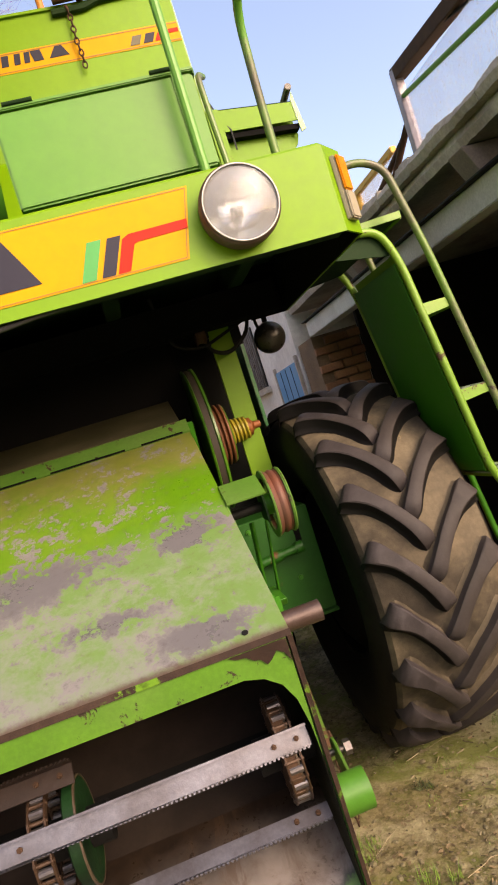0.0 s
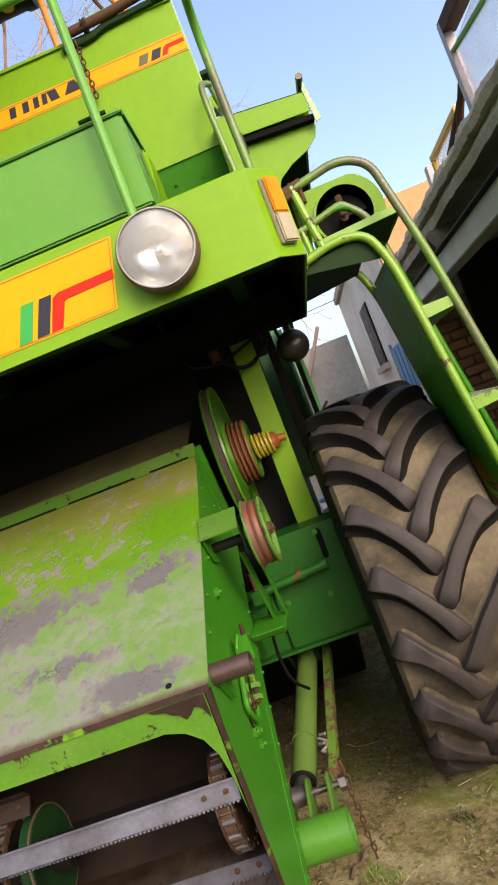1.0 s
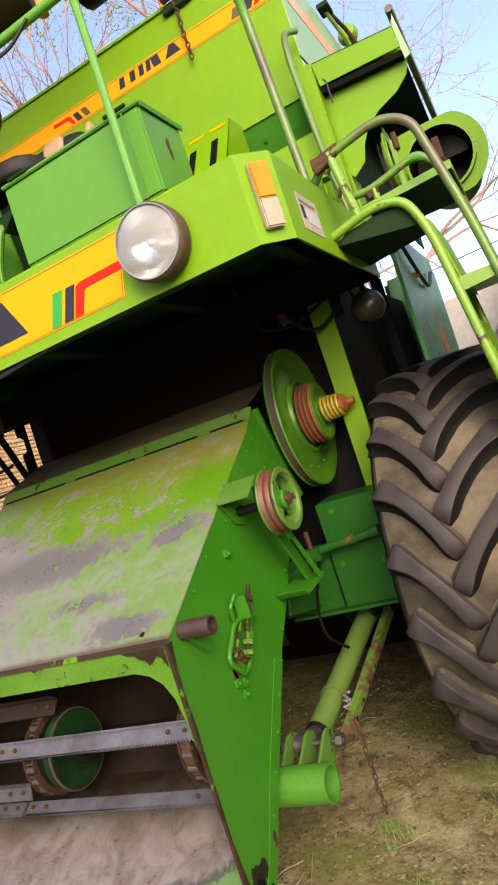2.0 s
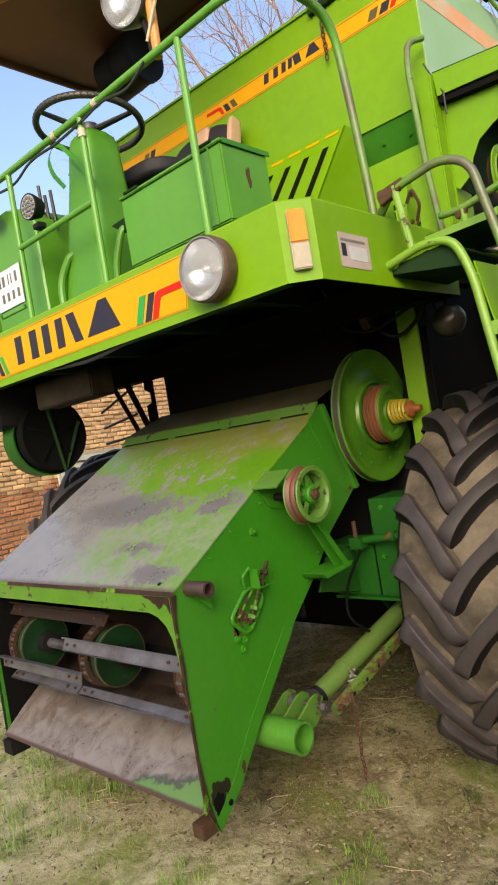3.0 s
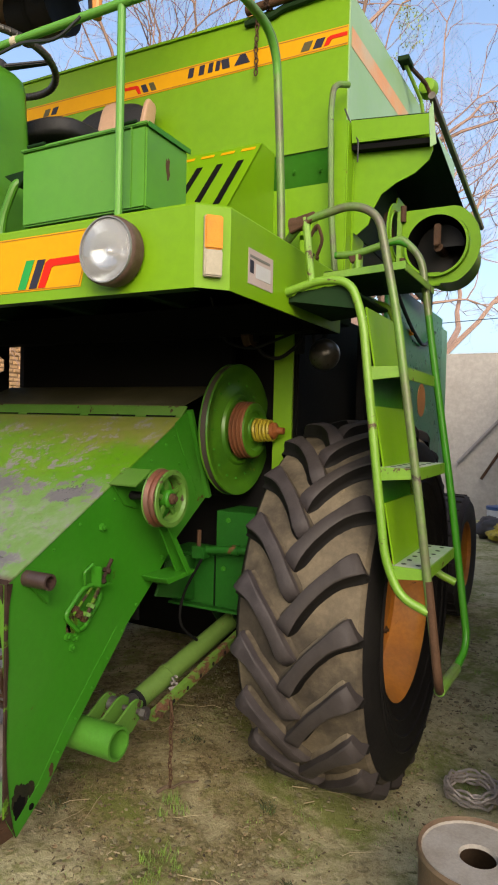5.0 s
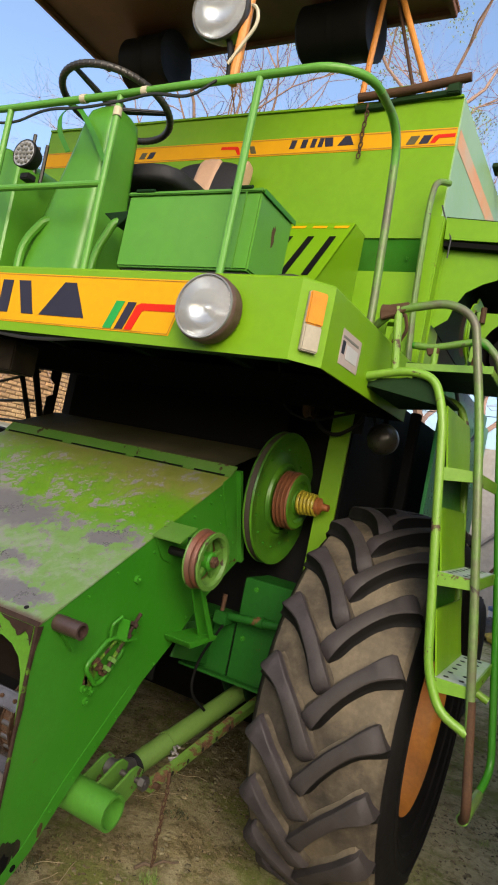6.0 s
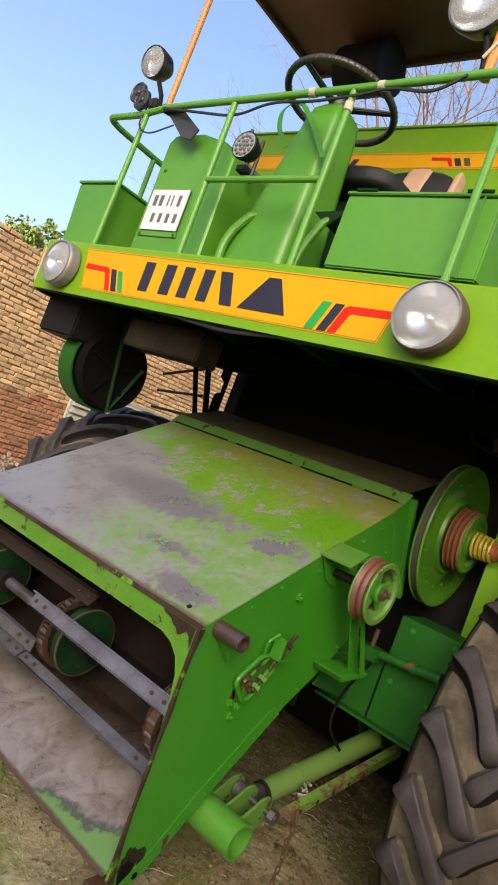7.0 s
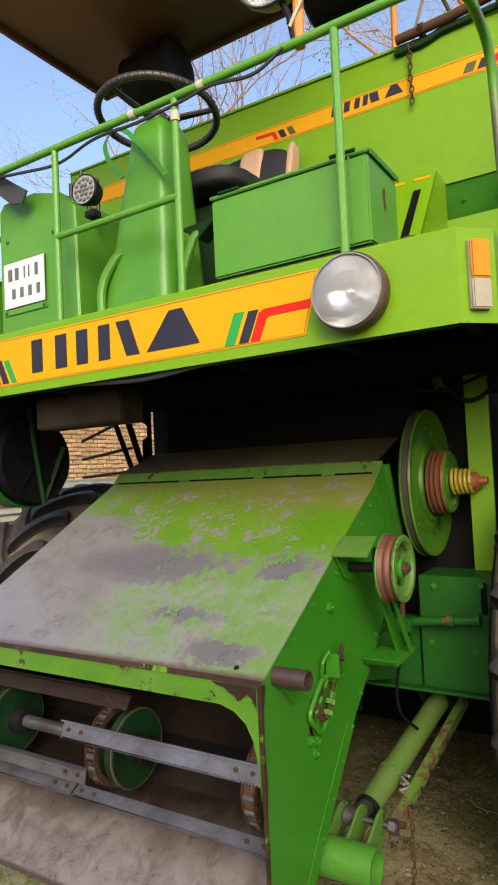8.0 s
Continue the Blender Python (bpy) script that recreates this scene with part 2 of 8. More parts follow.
# ---- mesh tools ----
def finish(bm, name, mat, sharp=32):
    bmesh.ops.recalc_face_normals(bm, faces=bm.faces)
    me = bpy.data.meshes.new(name)
    for f in bm.faces:
        f.smooth = True
    bm.to_mesh(me)
    bm.free()
    me.set_sharp_from_angle(angle=radians(sharp))
    for mm in (mat if isinstance(mat, (list, tuple)) else (mat,)):
        me.materials.append(mm)
    return me


def part(name, bm, mat, parent, label="", sharp=32):
    """One mesh object under a thing or under a part."""
    ob = new(name, finish(bm, name, mat, sharp))
    ob.parent = parent
    if label:
        ob["label"] = label
    return ob


def bevel(bm, w=0.004, seg=2, angle=30):
    ed = [e for e in bm.edges if len(e.link_faces) == 2 and e.calc_face_angle(0) > radians(angle)]
    if ed and w > 0:
        bmesh.ops.bevel(bm, geom=ed, offset=w, segments=seg, affect="EDGES", clamp_overlap=True)
    return bm


def box(x0, x1, y0, y1, z0, z1, bev=0.004, bm=None):
    b = bmesh.new()
    bmesh.ops.create_cube(b, size=1, matrix=Matrix.LocRotScale(((x0 + x1) / 2, (y0 + y1) / 2, (z0 + z1) / 2), None, (abs(x1 - x0), abs(y1 - y0), abs(z1 - z0))))
    bevel(b, bev)
    return merge(bm, b)


def merge(bm, other):
    """Adds other into bm."""
    if bm is None:
        return other
    me = bpy.data.meshes.new("tmp")
    other.to_mesh(me)
    other.free()
    bm.from_mesh(me)
    bpy.data.meshes.remove(me)
    return bm


def place(axis, a, u, v):
    """The point at a along an axis, u and v on the other two in order."""
    return {"x": (a, u, v), "y": (u, a, v), "z": (u, v, a)}[axis]


def prism(poly, axis, a0, a1, bev=0.003, bm=None):
    """A flat outline drawn out along an axis."""
    b = bmesh.new()
    lo = [b.verts.new(place(axis, a0, *p)) for p in poly]
    hi = [b.verts.new(place(axis, a1, *p)) for p in poly]
    b.faces.new(lo)
    b.faces.new(hi[::-1])
    k = len(poly)
    for i in range(k):
        b.faces.new((lo[i], hi[i], hi[(i + 1) % k], lo[(i + 1) % k]))
    bmesh.ops.recalc_face_normals(b, faces=b.faces)
    bevel(b, bev, 1)
    return merge(bm, b)


def hull(low, high, bev=0.003, bm=None):
    """A solid between two outlines of equal count, in 3D."""
    b = bmesh.new()
    lo = [b.verts.new(p) for p in low]
    hi = [b.verts.new(p) for p in high]
    b.faces.new(lo)
    b.faces.new(hi[::-1])
    k = len(low)
    for i in range(k):
        b.faces.new((lo[i], hi[i], hi[(i + 1) % k], lo[(i + 1) % k]))
    bmesh.ops.recalc_face_normals(b, faces=b.faces)
    bevel(b, bev, 2)
    return merge(bm, b)


def rounded(points, radius, n=5):
    """A path with its corners rounded."""
    pts = [Vector(p) for p in points]
    out = [pts[0]]
    for a, p, c in zip(pts, pts[1:], pts[2:]):
        u, v = a - p, c - p
        r = min(radius, u.length * 0.49, v.length * 0.49)
        s, e = p + u.normalized() * r, p + v.normalized() * r
        for i in range(n + 1):
            k = i / n
            out.append((1 - k) ** 2 * s + 2 * k * (1 - k) * p + k * k * e)
    out.append(pts[-1])
    return out


def tube(points, r, seg=10, fillet=0.0, caps=True, bm=None, taper=None):
    """A round bar along a path."""
    pts = rounded(points, fillet) if fillet else [Vector(p) for p in points]
    b = bmesh.new()
    rings, side = [], None
    for i, p in enumerate(pts):
        d = (pts[min(i + 1, len(pts) - 1)] - pts[max(i - 1, 0)]).normalized()
        if side is None:
            side = d.orthogonal().normalized()
        side = (side - d * side.dot(d)).normalized()
        up = d.cross(side)
        rr = r if taper is None else r + (taper - r) * i / (len(pts) - 1)
        rings.append([b.verts.new(p + rr * (math.cos(t) * side + math.sin(t) * up)) for t in (2 * math.pi * k / seg for k in range(seg))])
    for a, c in zip(rings, rings[1:]):
        for k in range(seg):
            b.faces.new((a[k], a[(k + 1) % seg], c[(k + 1) % seg], c[k]))
    if caps:
        b.faces.new(rings[0][::-1])
        b.faces.new(rings[-1])
    return merge(bm, b)


def lathe(profile, axis, centre, seg=40, bm=None, close=False):
    """A turned form: rows of (distance along the axis, radius) round an axis through centre."""
    b = bmesh.new()
    c = Vector(centre)
    rings = []
    for a, r in profile:
        if r < 1e-6:
            rings.append([b.verts.new(c + Vector(place(axis, a, 0, 0)))])
        else:
            rings.append([b.verts.new(c + Vector(place(axis, a, r * math.cos(2 * math.pi * k / seg), r * math.sin(2 * math.pi * k / seg)))) for k in range(seg)])
    pairs = list(zip(rings, rings[1:])) + ([(rings[-1], rings[0])] if close else [])
    for p, q in pairs:
        for k in range(seg):
            j = (k + 1) % seg
            if len(p) == 1 and len(q) == 1:
                continue
            if len(p) == 1:
                b.faces.new((p[0], q[j], q[k]))
            elif len(q) == 1:
                b.faces.new((p[k], p[j], q[0]))
            else:
                b.faces.new((p[k], p[j], q[j], q[k]))
    return merge(bm, b)


def thing(name, label, category, group="", kind="", at=(0, 0, 0)):
    ob = new(name)
    ob.location = at
    ob.empty_display_size = 0.2
    return tagged(ob, label, category, group, kind)


def bolt_mesh(r=0.009, h=0.008):
    b = bmesh.new()
    bmesh.ops.create_cone(b, cap_ends=True, segments=6, radius1=r, radius2=r, depth=h)
    bmesh.ops.create_cone(b, cap_ends=True, segments=8, radius1=r * 0.5, radius2=r * 0.45, depth=h * 2.2)
    return b


# ---- ground ----
def ground_material():
    """Pale trodden silt with brown chaff litter where the machine has stood, darkened for the shade there, and mossy
    green in patches.
    """
    k = Kit("dry_dirt")
    broad, mid, fine, tiny = k.grain(0.9, 7, 0.6), k.grain(4.2, 9, 0.68, 0.5), k.grain(19, 8, 0.7, 0.4), k.grain(75, 6, 0.75)
    flake, crumb = k.cells(48), k.cells(110)
    silt = k.mixed(k.ease(mid, 0.35, 0.68), (0.375, 0.345, 0.200), (0.50, 0.458, 0.290))
    silt = k.mixed(k.calc("MULTIPLY", k.ease(fine, 0.45, 0.7), 0.55), silt, (0.19, 0.168, 0.090))
    # chaff browns, lowered to take in the machine's shade as well
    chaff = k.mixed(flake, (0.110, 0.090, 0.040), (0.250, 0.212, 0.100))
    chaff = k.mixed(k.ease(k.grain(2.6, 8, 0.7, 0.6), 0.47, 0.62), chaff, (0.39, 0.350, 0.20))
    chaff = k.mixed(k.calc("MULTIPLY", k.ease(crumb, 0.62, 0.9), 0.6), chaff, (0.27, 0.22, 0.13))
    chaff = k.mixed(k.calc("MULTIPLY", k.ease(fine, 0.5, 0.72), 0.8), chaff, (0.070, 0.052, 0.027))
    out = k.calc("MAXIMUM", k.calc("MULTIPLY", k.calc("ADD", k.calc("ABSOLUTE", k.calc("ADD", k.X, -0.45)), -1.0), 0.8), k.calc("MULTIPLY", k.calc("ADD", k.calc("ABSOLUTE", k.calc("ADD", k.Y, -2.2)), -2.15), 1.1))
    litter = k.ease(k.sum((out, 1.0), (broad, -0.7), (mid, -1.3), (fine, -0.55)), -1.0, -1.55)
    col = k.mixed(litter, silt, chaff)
    col = k.mixed(k.calc("MULTIPLY", k.ease(k.sum((k.grain(1.7, 8, 0.7), 1.0), (fine, 0.3)), 0.60, 0.78), 0.8), col, (0.150, 0.185, 0.035))
    col = k.mixed(k.calc("MULTIPLY", k.ease(k.sum((k.grain(6.5, 8, 0.72, 0.7), 1.0), (fine, 0.2)), 0.70, 0.78), 0.75), col, (0.050, 0.040, 0.020))
    col = k.mixed(k.calc("MULTIPLY", k.ease(tiny, 0.5, 0.75), 0.5), col, (0.07, 0.055, 0.03))
    return k.done(col, 0.95, k.sum((mid, 1.2), (fine, 0.7), (flake, 0.12), (tiny, 0.35)), 0.9, 0.02, 0.15)


def ground_z(x, y):
    k = max(0.0, 1 - math.hypot(x, y) / 14)
    return 0.035 * k * (noise.noise((x * 1.1, y * 1.1, 0)) + 0.5 * noise.noise((x * 3.1, y * 3.1, 4)) + 0.32 * noise.noise((x * 8.3, y * 8.3, 1)) + 0.2 * noise.noise((x * 17, y * 17, 5))) - 0.012


def build_ground():
    b = bmesh.new()
    line = sorted({round(s * v, 3) for s in (1, -1) for v in [0.05 * i for i in range(90)] + [4.5 + 0.3 * i for i in range(10)] + [7.2 * 1.32 ** i for i in range(1, 16)]})
    grid = [[b.verts.new((x, y, ground_z(x, y))) for x in line] for y in line]
    for r0, r1 in zip(grid, grid[1:]):
        for i in range(len(line) - 1):
            b.faces.new((r0[i], r0[i + 1], r1[i + 1], r1[i]))
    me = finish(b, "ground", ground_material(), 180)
    return tagged(new("ground", me), "dry trampled dirt with straw and weedy patches", "ground", kind="structure")


ground = build_ground()


# ---- surroundings ----
def brick_mesh(l, w, h, seed, name, mat):
    """A worn brick: a box with knocked corners."""
    rnd = random.Random(seed)
    b = bmesh.new()
    bmesh.ops.create_cube(b, size=1, matrix=Matrix.Diagonal((w, l, h, 1)))
    bevel(b, 0.012, 1)
    for v in b.verts:
        v.co += Vector([rnd.uniform(-0.007, 0.007) for _ in range(3)])
    return finish(b, name, mat, 40)


def brick_wall(name, label, x, y0, y1, z1, near, step, mats, thick=0.34, facing=1):
    """A wall along y of bricks laid in courses on a mortar core; the bricks in the near stretch are pieces of their own, the rest one field."""
    core = box(x - thick / 2, x + thick / 2, y0, y1, -0.1, z1 - 0.06, 0.0)
    wall = tagged(new(name, finish(core, name, MORTAR)), label, "wall", kind="structure")
    course, length = 0.083, 0.225
    metas = [brick_mesh(length - 0.010, 0.115, course - 0.011, s, "brick", mats[0]) for s in range(5)]
    metas_red = [brick_mesh(length - 0.010, 0.115, course - 0.011, s, "brick", REDBRICK) for s in range(5)]
    rnd = random.Random(5)
    verts, faces, tone = [], [], []
    n = 0
    z = course / 2
    row = 0
    while z < z1 + 0.12:
        y = y0 + (row % 2) * length / 2 + rnd.uniform(-0.02, 0.02)
        while y < y1:
            ragged = z1 + 0.10 * noise.noise((0.5, y * 0.8, 3))
            if z < ragged:
                d = rnd.uniform(-0.010, 0.026)
                tilt = rnd.uniform(-0.05, 0.05)
                at = Vector((x + facing * (thick / 2 - 0.045 + d), y, z + rnd.uniform(-0.008, 0.008)))
                red = z < 1.22 + 0.12 * noise.noise((y * 0.5, 1.0, 0)) + rnd.uniform(-0.06, 0.06)
                if near[0] < y < near[1] and near[2] < z < near[3] and n < 300:
                    o = new("brick", (metas_red if red else metas)[rnd.randrange(5)])
                    o.parent = wall
                    o.matrix_basis = Matrix.Translation(at) @ Matrix.Rotation(tilt, 4, "X")
                    n += 1
                else:
                    k = len(verts)
                    hx, hy, hz = 0.057, length / 2 - 0.007 - rnd.uniform(0, 0.006), course / 2 - 0.007 - rnd.uniform(0, 0.004)
                    e = 0.012
                    s = facing
                    verts += [at + Vector(p) for p in ((-s * hx, -hy, -hz), (-s * hx, hy, -hz), (-s * hx, hy, hz), (-s * hx, -hy, hz), (s * (hx - e), -hy, -hz), (s * (hx - e), hy, -hz), (s * (hx - e), hy, hz), (s * (hx - e), -hy, hz), (s * hx, -hy + e, -hz + e), (s * hx, hy - e, -hz + e), (s * hx, hy - e, hz - e), (s * hx, -hy + e, hz - e))]
                    faces += [tuple(k + i for i in f) for f in ((8, 9, 10, 11), (4, 5, 9, 8), (5, 6, 10, 9), (6, 7, 11, 10), (7, 4, 8, 11), (0, 1, 5, 4), (1, 2, 6, 5), (2, 3, 7, 6), (3, 0, 4, 7))]
                    tone += [1 if red else 0] * 9
            y += length
        z += course
        row += 1
    me = bpy.data.meshes.new("brickwork")
    me.from_pydata(verts, [], faces)
    me.materials.append(mats[1])
    me.materials.append(REDFIELD)
    me.polygons.foreach_set("material_index", tone)
    field = new("brickwork", me)
    field.parent = wall
    field["kind"] = "stuff"
    return wall


def rubble(cx, cy, n, sx, sy, mat, seed):
    """A heap of broken brick."""
    rnd = random.Random(seed)
    b = bmesh.new()
    for _ in range(n):
        x, y = cx + rnd.gauss(0, sx), cy + rnd.gauss(0, sy)
        h = max(0.02, 0.24 * math.exp(-((x - cx) / (sx * 1.4)) ** 2) * rnd.random())
        s = rnd.uniform(0.035, 0.08)
        m = Matrix.Translation((x, y, h)) @ Euler([rnd.uniform(0, 3) for _ in range(3)]).to_matrix().to_4x4() @ Matrix.Diagonal((s * rnd.uniform(0.8, 1.5), s, s * 0.65, 1))
        stone = bmesh.ops.create_icosphere(b, subdivisions=1, radius=0.6, matrix=m)["verts"]
        for v in stone:
            v.co += Vector([rnd.uniform(-0.18, 0.18) * s for _ in range(3)])
    me = finish(b, "rubble", mat, 20)
    return tagged(new("brick_rubble", me), "heap of broken bricks along the wall", "rubble", kind="stuff")


brick_wall("wall_west", "old mud-mortared brick yard wall, tan above and red below", -8.0, -6.0, 22.0, 3.42, (2.6, 5.6, 1.1, 2.45), 1, (BRICK, BRICKS))
rubble(-7.45, 3.2, 420, 0.28, 1.6, material("broken_brick_rubble", (0.27, 0.205, 0.155), 0.92, second=(0.19, 0.14, 0.11), scale=3, fine=0.4, bump=0.4, island=0.35), 3)

# shed on the right: slab roof on beams, open front
shed = thing("open_shed", "open-fronted shed with a weathered concrete slab roof", "shed", at=(0, 0, 0))


def rough_slab(x0, x1, y0, y1, z0, z1, seed, n=150, amp=0.35):
    """A slab whose front edge is broken and uneven."""
    b = bmesh.new()
    rows = []
    for i in range(n + 1):
        y = y0 + (y1 - y0) * i / n
        j = amp * (0.045 * noise.noise((y * 2.3, seed, 0)) + 0.040 * noise.noise((y * 8, seed, 2)) + 0.030 * noise.noise((y * 23, seed, 4)))
        k = amp * 0.035 * noise.noise((y * 5.1, seed, 5))
        rows.append([b.verts.new(p) for p in ((x0 + j, y, z0), (x0 + j * 0.6 - 0.01, y, (z0 + z1) / 2), (x0 + j + 0.012, y, z1 + k), (x1, y, z1), (x1, y, z0))])
    for p, q in zip(rows, rows[1:]):
        for c in range(5):
            b.faces.new((p[c], p[(c + 1) % 5], q[(c + 1) % 5], q[c]))
    b.faces.new(rows[0])
    b.faces.new(rows[-1][::-1])
    return b


part("roof_slab", rough_slab(2.42, 6.2, 0.2, 4.9, 2.57, 2.655, 1), CONCRETE, shed, "weathered concrete roof slab", 25)
rs = random.Random(17)
ye = 0.2
while ye < 4.85:
    le = min(rs.uniform(0.16, 0.30), 4.9 - ye)
    eb = rough_slab(2.355 + rs.uniform(0, 0.016), 2.419, ye, ye + le - 0.006, 2.568 + rs.uniform(0, 0.006), 2.656 + rs.uniform(-0.008, 0.012), rs.uniform(0, 9), 8, 0.5)
    part("edge_block", eb, CONCRETE, shed, "", 25)
    ye += le
part("roof_slab", rough_slab(2.40, 6.2, 0.2, 4.9, 2.48, 2.565, 7), CONCRETE, shed, "", 25)
part("eave_beam", box(2.34, 2.46, 0.2, 4.3, 2.14, 2.28, 0.006), material("grey_steel_beam", (0.56, 0.55, 0.52), 0.6, 0.0, second=(0.36, 0.33, 0.29), scale=5, fine=0.3, chip=RUST, chip_amount=0.06), shed, "grey steel eave beam")
part("beam_flange", box(2.30, 2.50, 0.2, 4.3, 2.281, 2.292, 0.002), DARK, shed)
for y in (1.25, 3.0):
    part("roof_bracket", prism([(2.36, 2.47), (2.60, 2.47), (2.60, 2.30), (2.44, 2.30)], "y", y - 0.07, y + 0.07, 0.004), material("stone_block", (0.24, 0.19, 0.15), 0.85, fine=0.4, bump=0.4), shed)
# mud colour with the shed's inner shade painted in
SHED_SHADE = material("shade_dark_mud", (0.022, 0.017, 0.013), 0.95, second=(0.014, 0.011, 0.009), scale=2, fine=0.4, bump=0.4, spec=0.1)
part("back_wall", box(6.0, 6.2, 0.2, 4.9, -0.1, 2.475, 0.0), SHED_SHADE, shed, "inner mud wall, darkened as in shade")
part("inner_wall", box(2.84, 5.99, 4.28, 4.34, -0.1, 2.475, 0.0), SHED_SHADE, shed)
part("shed_floor", box(2.7, 5.99, 0.33, 4.27, -0.05, 0.03, 0.0), SHED_SHADE, shed)
part("shed_side", box(2.5, 5.99, 0.2, 0.32, -0.1, 2.475, 0.0), SHED_SHADE, shed)
part("column", box(2.36, 2.62, 0.2, 0.46, -0.1, 2.14, 0.01), CONCRETE, shed)
# roof-edge frame with a clear sheet
PANE = material("clouded_plastic", (0.88, 0.90, 0.93), 0.25, second=(0.80, 0.82, 0.86), fine=0.05, bump=0.0)
PANE.node_tree.nodes["Principled BSDF"].inputs["Transmission Weight"].default_value = 0.9
YFR = material("yellow_frame_paint", (0.62, 0.36, 0.05), 0.55, fine=0.25, chip=RUST, chip_amount=0.04)
fr = part("sheet_frame", box(2.42, 2.47, 1.66, 1.71, 2.66, 3.14, 0.003), material("galvanised_angle", (0.30, 0.28, 0.33), 0.5, 0.4, fine=0.3, chip=RUST, chip_amount=0.05), shed, "angle-iron frame on the roof edge")
part("frame_rail", hull([(2.42, 1.70, 3.08), (2.50, 1.70, 3.08), (2.50, 0.3, 2.98), (2.42, 0.3, 2.98)], [(2.42, 1.70, 3.15), (2.50, 1.70, 3.15), (2.50, 0.3, 3.06), (2.42, 0.3, 3.06)], 0.003), RUSTY, shed)
part("frame_bar", tube([(2.44, 1.70, 2.985), (2.44, 0.3, 2.80)], 0.014, 8), RAILG, shed)
part("frame_bar", tube([(2.44, 1.2, 3.06), (2.5, 0.3, 2.86)], 0.008, 6), DARK, shed)
part("frame_stay", tube([(2.44, 1.72, 2.84), (2.44, 2.05, 2.66)], 0.02, 8), RUSTY, shed)
part("clear_pane", box(2.446, 2.450, 0.3, 1.66, 2.67, 3.0, 0), PANE, shed, "clouded plastic sheet")
yf = part("yellow_frame", box(2.48, 2.52, 2.05, 2.74, 2.835, 2.875, 0.004), YFR, shed, "yellow-painted window frame leaning on the roof")
part("frame_side", box(2.48, 2.52, 2.70, 2.74, 2.66, 2.834, 0.004), YFR, yf)
part("clear_pane", box(2.50, 2.504, 2.05, 2.70, 2.67, 2.834, 0), PANE, yf)
part("frame_post", hull([(2.49, 2.92, 2.66), (2.53, 2.92, 2.66), (2.53, 2.99, 2.66), (2.49, 2.99, 2.66)], [(2.49, 2.89, 2.88), (2.53, 2.89, 2.88), (2.53, 2.96, 2.88), (2.49, 2.96, 2.88)], 0.002), fr.data.materials[0], yf)
part("frame_foot", tube([(2.44, 1.69, 2.83), (2.44, 2.35, 2.66)], 0.018, 8), RUSTY, shed)

# brick pier and the plastered house behind the shed
def pier(x0, x1, y, z1):
    base = box(x0, x1, y, y + 0.5, -0.1, z1, 0.0)
    w = tagged(new("wall_pier", finish(base, "wall_pier", MORTAR)), "dark red brick pier at the back of the shed", "wall", kind="structure")
    ms = [None] * 3
    for s in range(3):
        b = bmesh.new()
        bmesh.ops.create_cube(b, size=1, matrix=Matrix.Diagonal((0.222, 0.05, 0.075, 1)))
        bevel(b, 0.006, 1)
        ms[s] = finish(b, "brick", REDBRICK)
    rnd = random.Random(8)
    row, z = 0, 0.05
    while z < z1:
        x = x0 + 0.11 + (row % 2) * 0.118
        while x < x1:
            o = new("brick", ms[rnd.randrange(3)])
            o.parent = w
            o.matrix_basis = Matrix.Translation((x, y - 0.012 + rnd.uniform(-0.008, 0.006), z))
            x += 0.236
        z += 0.088
        row += 1
    return w


pier(2.36, 2.84, 4.35, 2.14)
house = thing("plastered_house", "grey plastered house wall with a blue shutter", "house")
part("wall", box(2.36, 6.2, 4.95, 9.6, -0.1, 3.30, 0.01), PLASTER, house)
part("parapet", box(2.30, 2.55, 4.92, 9.6, 3.301, 3.42, 0.01), CONCRETE, house)
part("tan_board", box(2.38, 3.4, 4.90, 4.94, 2.70, 3.36, 0.004), WOOD, house, "tan plywood board")
sh = part("shutter", box(2.335, 2.357, 5.05, 6.05, 1.50, 2.02, 0.006), BLUE, house, "bright blue painted shutter")
for y in (5.3, 5.55, 5.8):
    part("shutter_seam", box(2.331, 2.336, y - 0.006, y + 0.006, 1.52, 2.0, 0), DARK, sh)
part("shutter_frame", box(2.325, 2.356, 4.99, 5.045, 1.46, 2.08, 0.004), CONCRETE, house)
part("shutter_frame", box(2.325, 2.356, 6.055, 6.11, 1.46, 2.08, 0.004), CONCRETE, house)
part("sill", box(2.28, 2.40, 6.6, 7.5, 1.85, 1.93, 0.005), CONCRETE, house)
grl = part("window_grille", box(2.345, 2.357, 6.7, 7.4, 1.935, 2.75, 0), DARK, house)
for i in range(6):
    part("grille_bar", tube([(2.335, 6.76 + i * 0.115, 1.95), (2.335, 6.76 + i * 0.115, 2.74)], 0.010, 6), STEEL, grl)

# unseen plain walls added behind the camera to close the place and hold back low light
for wx0, wx1, wy0, wy1, nm in ((-8.3, 6.4, -6.6, -6.3, "wall_south"), (6.2, 6.45, -6.29, 0.19, "wall_east")):
    tagged(new(nm, finish(box(wx0, wx1, wy0, wy1, -0.1, 2.0, 0.01), nm, MORTAR)), "unseen plain wall added to hold back low light", "wall", kind="structure")
